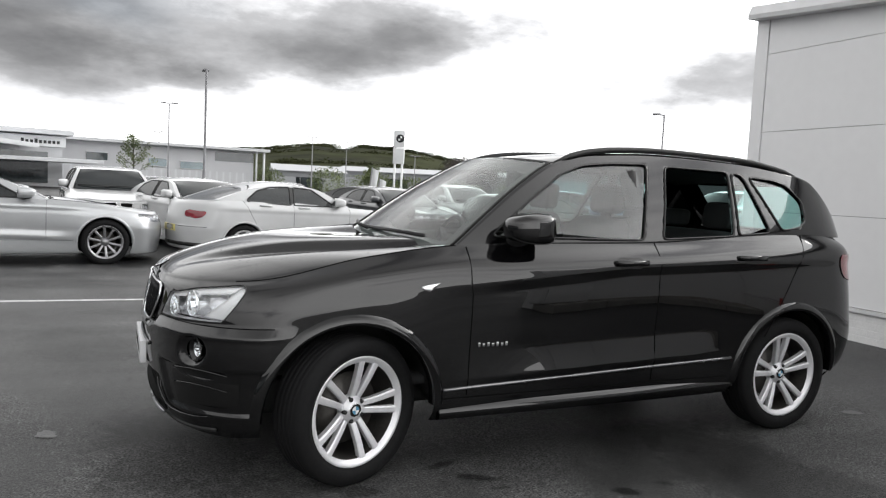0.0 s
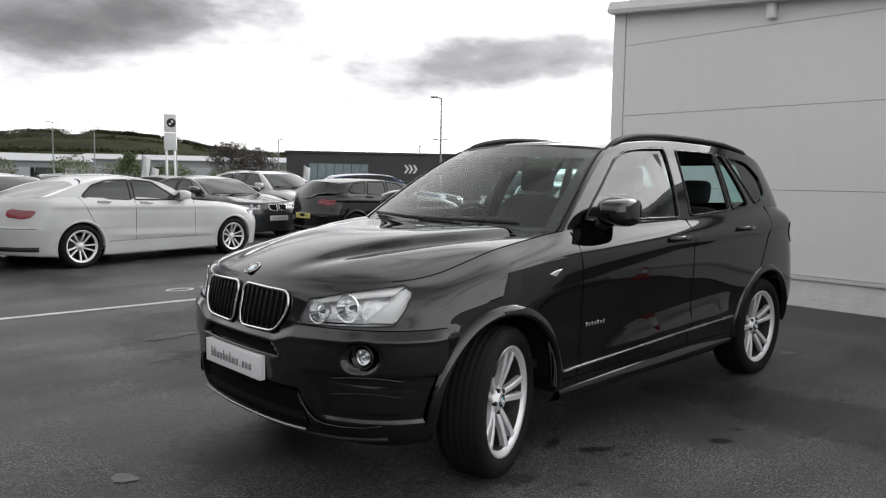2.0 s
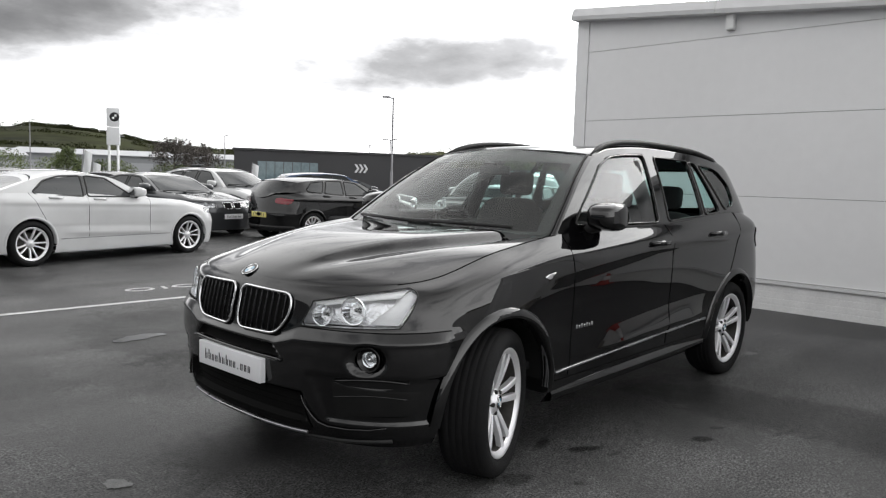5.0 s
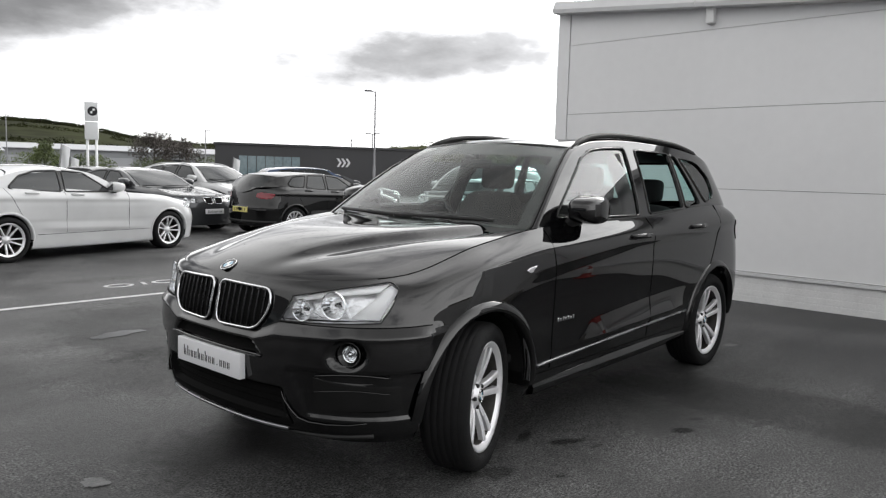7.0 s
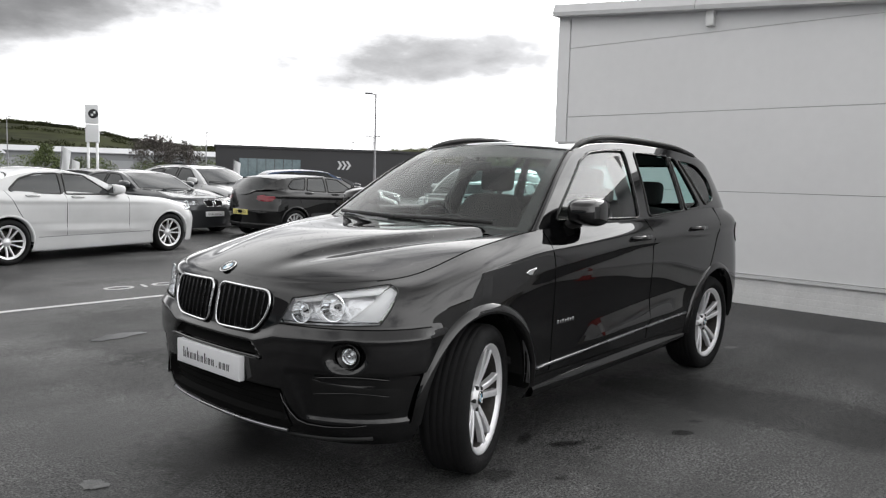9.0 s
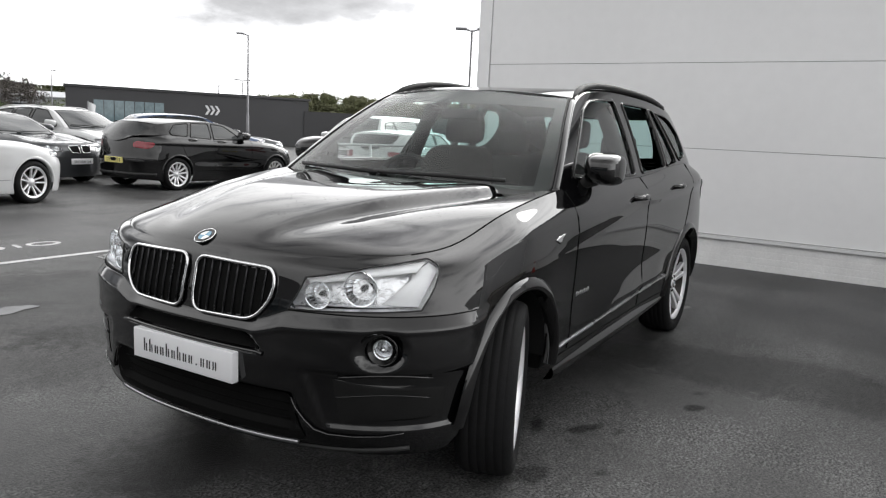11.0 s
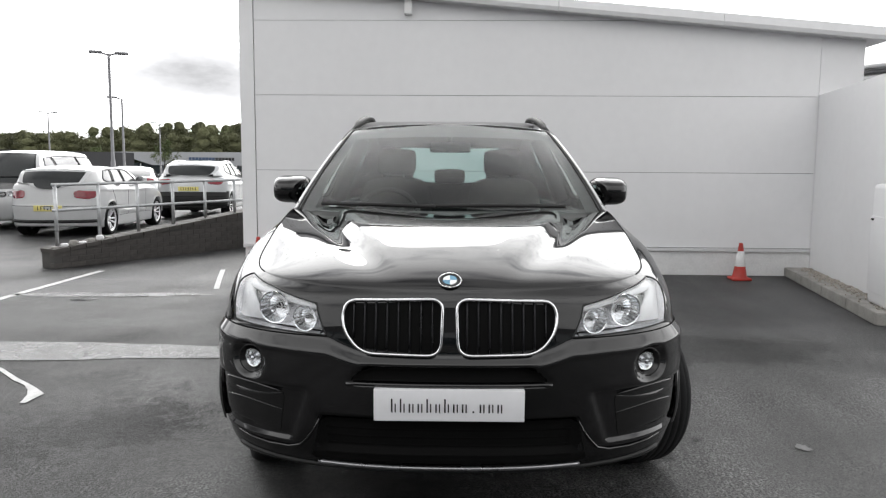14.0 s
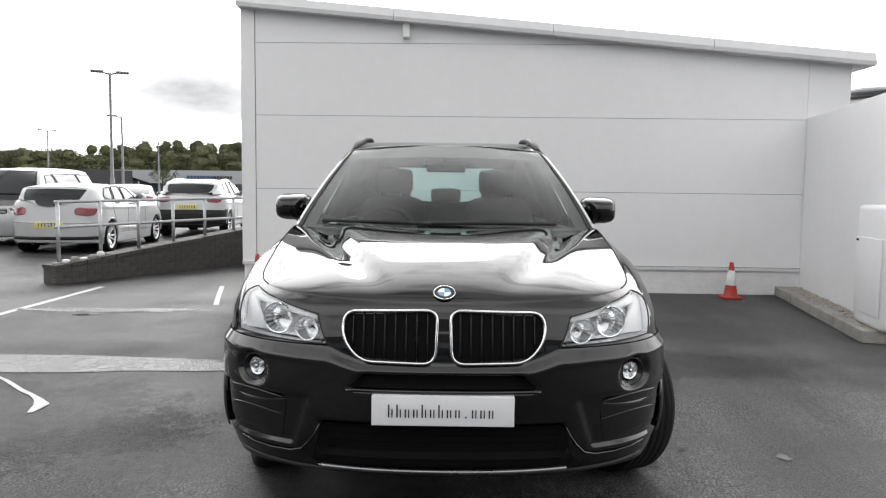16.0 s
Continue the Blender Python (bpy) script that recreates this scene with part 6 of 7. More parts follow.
# ---- parked cars ----
def parked(name, label, heading, wheel_at, which, shell, body, cab, windows, ws, rear, **more):
    """Sets a car by the ground under one of its wheels: which = (axle, side), side +1 for its right."""
    turn = heading + 180
    sink = lambda pts: tuple((x, 0.35 + (z - 0.35) * LOW) for x, z in pts)  # noqa: E731
    cab, windows, ws, rear = sink(cab), tuple(sink(w) for w in windows), sink(ws), sink(rear)
    windows = tuple(tuple((x, z + 0.026 * min(1.0, max(0.0, (z - min(p[1] for p in w)) / 0.2))) for x, z in w) for w in windows)
    x, y = shell.axles[which[0]], which[1] * (shell.side_y(shell.axles[which[0]], 0.6) - 0.05)
    c, s = math.cos(radians(turn)), math.sin(radians(turn))
    at = (wheel_at[0] - (x * c - y * s), wheel_at[1] - (x * s + y * c))
    return build_car(name, at, turn, shell, body, cab, windows, ws, rear, label=label, group="parked cars", **more)[0]


LOW = 0.93


def parked_relief(x, y, z):
    """A shoulder crease and a lower door crease along a parked car's flank."""
    along = ease(0.9, 1.7, x) * ease(4.2, 3.8, x)
    h = z - (0.835 + 0.018 * x)
    d = along * 0.011 * np.where(h > 0, np.clip(1 - h / 0.07, 0, 1), np.clip(1 + h / 0.045, 0, 1))
    h = z - (0.40 + 0.03 * (x - 1.3))
    return d + ease(1.15, 1.7, x) * ease(3.2, 2.8, x) * 0.018 * np.where(h > 0, np.clip(1 - h / 0.10, 0, 1), np.clip(1 + h / 0.04, 0, 1))


SALOON = Shell(4.63, 0.905, (0.80, 3.61), 1.62, 0.86 * LOW, 0.62, 0.325, cols=0.55, rows=6, relief=parked_relief)
SALOON_CAB = ((1.50, 0.965), (1.85, 1.17), (2.15, 1.325), (2.35, 1.375), (2.65, 1.40), (2.95, 1.395), (3.25, 1.36), (3.55, 1.285), (3.85, 1.175), (4.15, 1.06))
SALOON_WIN = (((1.88, 1.03), (2.32, 1.31), (2.66, 1.34), (2.70, 1.035)), ((2.77, 1.035), (2.74, 1.34), (3.10, 1.325), (3.36, 1.25), (3.56, 1.10), (3.50, 1.06)))
SALOON_WS, SALOON_REAR = ((1.42, 0.96), (2.25, 1.385)), ((3.30, 1.375), (4.12, 1.075))
HATCH = Shell(4.32, 0.885, (0.77, 3.46), 1.50, 0.88 * LOW, 0.62, 0.318, cols=0.55, rows=6, relief=parked_relief)
HATCH_CAB = ((1.38, 0.985), (1.72, 1.19), (2.0, 1.33), (2.22, 1.385), (2.6, 1.41), (3.0, 1.405), (3.5, 1.365), (3.78, 1.32), (3.98, 1.19), (4.15, 0.995))
HATCH_WIN = (((1.72, 1.045), (2.16, 1.315), (2.48, 1.345), (2.52, 1.05)), ((2.59, 1.05), (2.56, 1.348), (3.0, 1.345), (3.12, 1.08)), ((3.20, 1.09), (3.08, 1.34), (3.42, 1.31), (3.60, 1.16), (3.55, 1.12)))
HATCH_WS, HATCH_REAR = ((1.30, 0.98), (2.12, 1.395)), ((3.93, 1.37), (4.24, 0.965))
SUV = Shell(4.60, 0.93, (0.86, 3.66), 1.45, 0.98 * LOW, 0.95, 0.35, cols=0.55, rows=6, relief=parked_relief)
SUV_CAB = ((1.40, 1.10), (1.62, 1.27), (1.85, 1.42), (2.08, 1.53), (2.35, 1.575), (2.75, 1.59), (3.3, 1.57), (3.72, 1.53), (3.98, 1.48), (4.16, 1.35), (4.34, 1.24))
SUV_WIN = (((1.68, 1.16), (2.14, 1.49), (2.53, 1.53), (2.55, 1.17)), ((2.65, 1.17), (2.63, 1.53), (3.12, 1.515), (3.22, 1.20)), ((3.30, 1.21), (3.20, 1.51), (3.7, 1.45), (3.82, 1.30)))
SUV_WS, SUV_REAR = ((1.235, 1.09), (1.95, 1.545)), ((4.06, 1.53), (4.42, 1.20))
VAN = Shell(5.0, 0.95, (0.90, 3.90), 1.05, 1.0 * LOW, 0.85, 0.345, cols=0.55, rows=4, nose_blunt=3.4)
VAN_CAB = ((0.80, 1.06), (1.05, 1.32), (1.35, 1.62), (1.60, 1.80), (1.9, 1.86), (2.6, 1.88), (3.6, 1.88), (4.3, 1.86), (4.72, 1.80), (4.82, 1.50), (4.88, 1.20))
VAN_WIN = (((1.22, 1.16), (1.62, 1.66), (2.02, 1.70), (2.02, 1.16)), ((2.10, 1.20), (2.10, 1.72), (3.40, 1.74), (3.40, 1.20)), ((3.45, 1.20), (3.45, 1.74), (4.62, 1.71), (4.62, 1.20)))
VAN_WS, VAN_REAR = ((0.62, 1.04), (1.48, 1.83)), ((4.80, 1.84), (4.93, 1.10))
squat = lambda pts: tuple((x, 1.06 + (z - 1.06) * 0.89) for x, z in pts)  # noqa: E731
VAN_CAB, VAN_WIN, VAN_WS, VAN_REAR = squat(VAN_CAB), tuple(squat(w) for w in VAN_WIN), squat(VAN_WS), squat(VAN_REAR)
PALE_SILVER = paint("pale_silver_car_paint", (0.52, 0.525, 0.53), 0.15)

DARK_ALLOY = material("dark_polished_alloy", (0.33, 0.33, 0.34), 0.3, 0.8, vary=0.2)
parked("saloon_car", "white four-door saloon with dark multi-spoke wheels", 14.7, (1.66, 8.30), (1, 1), SALOON, PURE_WHITE, SALOON_CAB, SALOON_WIN, SALOON_WS, SALOON_REAR, door_x=(1.62, 2.72), tail_z=(0.735, 0.875), spokes=5, thin=0.72)
COUPE = Shell(4.97, 0.955, (0.92, 3.83), 1.72, 0.86 * LOW, 0.62, 0.345, cols=0.55, rows=6, relief=parked_relief)
COUPE_CAB = ((1.62, 0.965), (1.98, 1.16), (2.3, 1.31), (2.55, 1.37), (2.85, 1.40), (3.2, 1.395), (3.6, 1.35), (4.0, 1.27), (4.3, 1.17), (4.55, 1.06))
COUPE_WIN = (((2.0, 1.03), (2.48, 1.30), (2.88, 1.34), (2.92, 1.035)), ((3.0, 1.035), (2.96, 1.34), (3.35, 1.32), (3.75, 1.22), (3.92, 1.09), (3.8, 1.06)))
parked("liftback_car", "silver liftback car with large multi-spoke wheels", 9.0, (-0.42, 8.15), (0, 1), COUPE, SILVER_PAINT, COUPE_CAB, COUPE_WIN, ((1.52, 0.96), (2.45, 1.38)), ((3.7, 1.37), (4.5, 1.075)), door_x=(1.72, 2.95), kidneys=False, spokes=10, twin=False, glass=DARK_GLASS, rim=DARK_ALLOY)
parked("hatchback_car", "black five-door hatchback with silver wheels", 2.0, (7.62, 9.82), (1, 1), HATCH, BLACK_PAINT, HATCH_CAB, HATCH_WIN, HATCH_WS, HATCH_REAR, door_x=(1.50, 2.54), tail_z=(0.79, 0.93), spokes=6)
parked("hatchback_car", "white five-door hatchback parked behind the railing", 5.0, (11.86, 7.05), (1, 1), HATCH, PURE_WHITE, HATCH_CAB, HATCH_WIN, HATCH_WS, HATCH_REAR, door_x=(1.50, 2.54), tail_z=(0.73, 0.90), spokes=5)
parked("suv_car", "silver compact SUV parked behind the railing", 6.0, (17.15, 6.35), (1, 1), SUV, SILVER_PAINT, SUV_CAB, SUV_WIN, SUV_WS, SUV_REAR, rails=True, tail_z=(0.90, 1.06), plate_bars=False, dark_bumper=True)
parked("panel_van", "silver passenger van with dark grille", 188.0, (13.32, 9.23), (0, -1), VAN, PALE_SILVER, VAN_CAB, VAN_WIN, VAN_WS, VAN_REAR, door_x=(1.15, 2.08), kidneys=False, lamps="van", tail_z=(1.0, 1.4), hood_dark=True)
parked("suv_car", "white SUV parked nose out", -80.0, (8.05, 13.7), (0, 1), SUV, PURE_WHITE, SUV_CAB, SUV_WIN, SUV_WS, SUV_REAR, rails=True)
parked("coupe_car", "dark grey two-door car parked nose out", -78.0, (5.75, 12.2), (0, 1), SALOON, GREY_PAINT, SALOON_CAB, SALOON_WIN, SALOON_WS, SALOON_REAR, door_x=(1.62, 2.72))
parked("suv_car", "dark blue people carrier behind the hatchback", -24.0, (12.1, 16.7), (1, 1), SUV, BLUE_PAINT, SUV_CAB, SUV_WIN, SUV_WS, SUV_REAR)
parked("estate_car", "white car parked nose out beside the saloon", -70.0, (0.95, 9.75), (0, 1), SALOON, PURE_WHITE, SALOON_CAB, SALOON_WIN, SALOON_WS, SALOON_REAR, door_x=(1.62, 2.72))
parked("suv_car", "white SUV with a dark windscreen", -84.0, (-1.25, 12.2), (0, 1), SUV, PURE_WHITE, SUV_CAB, SUV_WIN, SUV_WS, SUV_REAR)
parked("hatchback_car", "dark hatchback in the far row", -75.0, (0.35, 15.2), (0, 1), HATCH, GREY_PAINT, HATCH_CAB, HATCH_WIN, HATCH_WS, HATCH_REAR, door_x=(1.50, 2.54))
parked("saloon_car", "dark saloon in the far row", -95.0, (3.2, 17.0), (0, 1), SALOON, BLACK_PAINT, SALOON_CAB, SALOON_WIN, SALOON_WS, SALOON_REAR, door_x=(1.62, 2.72))
parked("saloon_car", "black saloon in the far row", -60.0, (7.2, 16.5), (0, 1), SALOON, BLACK_PAINT, SALOON_CAB, SALOON_WIN, SALOON_WS, SALOON_REAR, door_x=(1.62, 2.72))
parked("saloon_car", "grey saloon beyond the van", -20.0, (15.6, 15.6), (0, 1), SALOON, GREY_PAINT, SALOON_CAB, SALOON_WIN, SALOON_WS, SALOON_REAR, door_x=(1.62, 2.72))
parked("hatchback_car", "white hatchback in the far row", 170.0, (18.0, 12.4), (0, -1), HATCH, PURE_WHITE, HATCH_CAB, HATCH_WIN, HATCH_WS, HATCH_REAR, door_x=(1.50, 2.54))
parked("saloon_car", "silver saloon beyond the railing", 20.0, (21.5, 10.2), (1, 1), SALOON, SILVER_PAINT, SALOON_CAB, SALOON_WIN, SALOON_WS, SALOON_REAR, door_x=(1.62, 2.72))

# ---- lamp posts, sign, buildings and hills round the yard ----
POLE = material("grey_painted_pole", (0.20, 0.20, 0.21), 0.5, 0.3, vary=0.2)
SIGN_WHITE = material("sign_white", (0.72, 0.73, 0.74), 0.35, vary=0.04)


def lamp_post(x, y, top, arms, turn=0.0, thick_=0.055):
    p = new("lamp_post")
    p.matrix_basis = pose(x, y, 0, 0, 0, turn)
    tagged(p, "tall grey lamp post with %s flat lamp head%s" % (("one", "") if arms == 1 else ("two", "s")), "lamp post", "lamp posts")
    part("pole", tube(bmesh.new(), [(0, 0, 0), (0, 0, top * 0.3), (0, 0, top * 0.301), (0, 0, top)], (thick_ * 1.5, thick_ * 1.4, thick_, thick_ * 0.75), 10), POLE, p)
    for k in range(arms):
        s = (1, -1)[k]
        part("arm", tube(bmesh.new(), [(0, 0, top - 0.05), (s * 0.25, 0, top + 0.03)], 0.03, 6), POLE, p)
        head = boxed(s * 0.20, s * 0.62, -0.12, 0.12, top + 0.0, top + 0.075, 0.02)
        part("lamp_head", head, POLE, p)


for x, y, z, n, q in ((27.06, 28.83, 6.1, 1, 135), (23.0, 12.4, 5.25, 2, 115), (30.6, 15.6, 4.45, 1, 110), (41, 44.5, 4.8, 2, 130), (49.4, 29.9, 5.2, 2, 120), (52.6, 23.2, 4.7, 1, 110), (2.55, 26.0, 5.55, 1, 90), (2.5, 55.9, 6.9, 2, 0), (2.4, 75, 5.75, 2, 0), (17.5, 73, 6.2, 2, 20), (21.5, 74, 6.0, 1, 20), (26.5, 66, 4.6, 2, 20), (34, 60, 5.0, 1, 30), (45, 52, 4.6, 1, 40)):
    lamp_post(x, y, z, n, q)

# pylon sign on two legs
pylon = new("pylon_sign")
pylon.matrix_basis = pose(15.0, 38.5, 0, 0, 0, -35)
tagged(pylon, "white pylon sign with a round badge on two legs", "sign")
for s in (-1, 1):
    part("leg", tube(bmesh.new(), [(s * 0.23, 0, 0), (s * 0.23, 0, 2.9)], 0.07, 12), SIGN_WHITE, pylon)
part("upper_panel", boxed(-0.34, 0.34, -0.1, 0.1, 3.82, 4.85, 0.015), SIGN_WHITE, pylon)
part("lower_panel", boxed(-0.34, 0.34, -0.1, 0.1, 2.82, 3.79, 0.015), SIGN_WHITE, pylon)
badge = part("badge", lathe(bmesh.new(), [(0.25, -0.105), (0.25, -0.115), (0.18, -0.118), (0.001, -0.118)], 32, at=(0.08, 0, 4.36)), INK, pylon)
for k, (x0, z0) in enumerate(((0.02, 4.29), (0.14, 4.43))):
    part("badge_quarter", boxed(x0 - 0.06, x0 + 0.06, -0.123, -0.119, z0 - 0.06, z0 + 0.06), BADGE_WHITE, badge)
for k, (x, y, h) in enumerate(((12.6, 37.0, 2.5), (13.4, 37.8, 1.9), (23.2, 38.0, 2.2))):
    flag = new("banner_flag")
    flag.matrix_basis = pose(x, y, 0, 0, 6, -30)
    tagged(flag, "white advertising banner on a leaning pole", "flag", "banner flags")
    part("flag_pole", tube(bmesh.new(), [(0, 0, 0), (0, 0, h)], 0.03, 8), POLE, flag)
    part("flag_cloth", from_grid([[(0.04 + 0.38 * u, 0.05 * math.sin(5 * u + 3 * v), h * (0.45 + 0.53 * v) - 0.12 * u) for u in np.linspace(0, 1, 8)] for v in np.linspace(0, 1, 8)]), SIGN_WHITE, flag)

# white dealership
STUCCO = material("white_stucco", (0.50, 0.505, 0.52), 0.6, vary=0.06, scale=0.4)
ROOF_WHITE = material("pale_roof_edge", (0.56, 0.57, 0.585), 0.4, vary=0.05)
GLAZING = material("dark_glazing", (0.03, 0.04, 0.045), 0.06, vary=0.3, coat=1.0)
PANE_TEAL = material("teal_window", (0.16, 0.22, 0.24), 0.08, vary=0.2, coat=1.0)
show = new("dealership_building")
show.matrix_basis = pose(12.4, 75.5, 0, 0, 0, 6)
tagged(show, "white two-storey dealership with a flat overhanging roof", "building")
part("main_wall", boxed(-19.0, -0.6, 0, 12, 0, 4.35), STUCCO, show, smooth=False)
part("roof", boxed(-19.4, 0.9, -1.0, 12.5, 4.36, 4.66, 0.05), ROOF_WHITE, show, smooth=False)
part("canopy_post", tube(bmesh.new(), [(0.35, -0.6, 0), (0.35, -0.6, 4.36)], 0.12, 10), ROOF_WHITE, show)
part("canopy_post", tube(bmesh.new(), [(-0.45, -0.6, 0), (-0.45, -0.6, 4.36)], 0.10, 10), ROOF_WHITE, show)
part("balcony_opening", boxed(-4.6, -0.65, -0.05, 0.05, 3.2, 4.1), GLAZING, show, smooth=False)
for x0, x1, z0, z1, m in ((-16.6, -14.7, 2.55, 3.35, GLAZING), (-11.0, -9.3, 2.3, 3.1, PANE_TEAL), (-8.0, -5.8, 2.2, 2.95, PANE_TEAL)):
    win = part("window", boxed(x0, x1, -0.06, 0.02, z0, z1, 0.02), m, show, smooth=False)
    part("window_frame", tube(bmesh.new(), [(x0, -0.07, z0), (x1, -0.07, z0), (x1, -0.07, z1), (x0, -0.07, z1)], 0.05, 4, closed=True), ROOF_WHITE, win, smooth=False)
wing = new("dealership_wing")
wing.matrix_basis = pose(-6.0, 66, 0, 0, 0, 12)
tagged(wing, "white showroom wing with stepped canopies and dark glazing", "building")
part("wing_wall", boxed(-16, 0.5, 0, 10, 0, 4.1), STUCCO, wing, smooth=False)
part("glass_front", boxed(-15.5, -0.6, -0.12, 0.0, 0.3, 2.9), GLAZING, wing, smooth=False)
part("sign_band", boxed(-5.6, 0.7, -0.35, -0.02, 3.35, 4.25, 0.04), SIGN_WHITE, wing, smooth=False)
for k in range(9):
    part("sign_bar", boxed(-2.6 + 0.33 * k, -2.38 + 0.33 * k, -0.375, -0.35, 3.6, 3.95 if k in (0, 3) else 3.85), INK, wing, smooth=False)
part("sign_disc", lathe(bmesh.new(), [(0.001, -0.38), (0.3, -0.38), (0.3, -0.35)], 24, at=(-5.0, 0, 3.8)), INK, wing)
part("upper_roof", boxed(-16.5, 1.2, -1.5, 10.5, 4.35, 4.75, 0.05), ROOF_WHITE, wing, smooth=False)
canopy = part("canopy", from_grid([[(x, y, 3.0 + 0.10 * (-2 - x) + (0.35 if j else 0)) for x in np.linspace(-16, -2, 12)] for j, y in ((0, -7), (1, -7), (1, 0))]), ROOF_WHITE, wing)
part("lower_canopy", boxed(-9, 2.6, -6.5, -0.5, 2.05, 2.35, 0.05), ROOF_WHITE, wing, smooth=False)
part("lower_canopy", boxed(-16, -7, -9.0, -0.5, 2.5, 2.9, 0.05), ROOF_WHITE, wing, smooth=False)
fence = new("palisade_fence")
fence.matrix_basis = pose(-7.0, 68.5, 0, 0, 0, 5)
tagged(fence, "pale vertical-board fence before the dealership", "fence")
for k in range(84):
    part("fence_board", boxed(0.21 * k, 0.21 * k + 0.17, 0, 0.04, 0, 2.05), STUCCO if k % 3 else ROOF_WHITE, fence, smooth=False)

# low sheds
SHED = material("grey_sheet_cladding", (0.27, 0.28, 0.29), 0.5, vary=0.1, scale=0.3)
SHED_ROOF = material("pale_sheet_roof", (0.40, 0.41, 0.43), 0.45, vary=0.08, scale=0.3)


def shed(x, y, turn, w, d, h, label, doors=3):
    s = new("industrial_shed")
    s.matrix_basis = pose(x, y, 0, 0, 0, turn)
    tagged(s, label, "building", "industrial sheds")
    part("wall", boxed(0, w, 0, d, 0, h), SHED, s, smooth=False)
    bm = bmesh.new()
    ring = [(-0.4, h), (d / 2, h + 0.9), (d + 0.4, h), (d + 0.4, h - 0.1), (-0.4, h - 0.1)]
    a = [bm.verts.new((-0.4, y_, z)) for y_, z in ring]
    b = [bm.verts.new((w + 0.4, y_, z)) for y_, z in ring]
    bm.faces.new(a)
    bm.faces.new(b[::-1])
    for k in range(5):
        bm.faces.new((a[k], b[k], b[(k + 1) % 5], a[(k + 1) % 5]))
    part("roof", bm, SHED_ROOF, s, smooth=False)
    for k in range(doors):
        u = w * (k + 0.5) / doors
        part("roller_door", boxed(u - 1.8, u + 1.8, -0.08, 0, 0, h * 0.72), GLAZING if k % 2 else SHED_ROOF, s, smooth=False)


shed(17, 92, -8, 9, 10, 2.9, "pale low industrial shed with a dark front")
shed(29, 108, -28, 46, 16, 3.6, "long pale industrial shed below the hill", 7)

# dark showroom with pale chevrons
CHAR = material("charcoal_cladding", (0.040, 0.040, 0.043), 0.5, vary=0.2, scale=0.25)
dark = new("dark_showroom")
tagged(dark, "charcoal showroom with white chevrons and a glazed corner", "building")
DX0, DY0, DX1, DY1 = 23.5, 40.3, 35.9, 32.5
dark_turn = math.degrees(math.atan2(DY1 - DY0, DX1 - DX0))
dl = math.hypot(DX1 - DX0, DY1 - DY0)
dark.matrix_basis = pose(DX0, DY0, 0, 0, 0, dark_turn)
part("wall", boxed(0, dl, 0, 9, 0, 3.02), CHAR, dark, smooth=False)
part("parapet", boxed(-0.1, dl + 0.1, -0.1, 9.1, 3.03, 3.17), CHAR, dark, smooth=False)
for k in range(7):
    part("glass_bay", boxed(1.5 + 0.57 * k, 2.03 + 0.57 * k, -0.06, 0, 0.9, 2.34), PANE_TEAL, dark, smooth=False)
for k in range(3):
    bm = bmesh.new()
    u = dl * 0.54 + 0.30 * k
    ring = [(u, 1.78), (u + 0.15, 1.78), (u + 0.34, 2.07), (u + 0.15, 2.36), (u, 2.36), (u + 0.19, 2.07)]
    a = [bm.verts.new((p, -0.05, z)) for p, z in ring]
    b = [bm.verts.new((p, 0, z)) for p, z in ring]
    bm.faces.new(a)
    for j in range(6):
        bm.faces.new((a[j], b[j], b[(j + 1) % 6], a[(j + 1) % 6]))
    part("chevron", bm, SIGN_WHITE, dark, smooth=False)
screen = part("screen_fence", boxed(0, 15, 0, 0.1, 0, 2.35), CHAR, smooth=False)
screen.matrix_basis = pose(35.6, 32.6, 0, 0, 0, -42)
tagged(screen, "dark close-boarded fence beside the showroom", "fence")

# pale showroom with a wedge roof
SIGN_BLUE = material("sign_blue", (0.035, 0.07, 0.15), 0.4, vary=0.1)
wedge = new("wedge_showroom")
wedge.matrix_basis = pose(90.0, 45.0, 0, 0, 0, -68)
tagged(wedge, "grey showroom with a long wedge roof and blue lettering bars", "building")
part("glass_front", boxed(2, 20, 0.5, 12, 0, 2.0), GLAZING, wedge, smooth=False)
bm = bmesh.new()
ring = [(-0.5, 3.35), (22, 3.55), (22, 1.7), (4.5, 1.7)]
a = [bm.verts.new((u, 0, z)) for u, z in ring]
b = [bm.verts.new((u, 12, z)) for u, z in ring]
bm.faces.new(a)
bm.faces.new(b[::-1])
for k in range(4):
    bm.faces.new((a[k], b[k], b[(k + 1) % 4], a[(k + 1) % 4]))
part("roof_band", bm, SHED_ROOF, wedge, smooth=False)
for k in range(14):
    part("sign_bar", boxed(9.0 + 0.42 * k, 9.32 + 0.42 * k, -0.06, 0, 2.35, 2.75), SIGN_BLUE if k < 8 else INK, wedge, smooth=False)
for k in range(6):
    part("mullion", boxed(3 + 3 * k, 3.15 + 3 * k, 0.4, 0.5, 0, 1.9), SIGN_WHITE, wedge, smooth=False)

# unseen dark hall behind the walk, added to darken the bumper's reflections
rear_hall = new("unseen_hall")
rear_hall.matrix_basis = pose(-17.0, -26.0, 0, 0, 0, 90)
tagged(rear_hall, "unseen charcoal hall added to darken reflections in the black car", "building")
part("wall", boxed(0, 44, 0, 12, 0, 5.2), CHAR, rear_hall, smooth=False)
for k in range(14):
    part("glass_bay", boxed(1.0 + 3.0 * k, 3.7 + 3.0 * k, -0.1, 0, 0.3, 3.6), GLAZING, rear_hall, smooth=False)

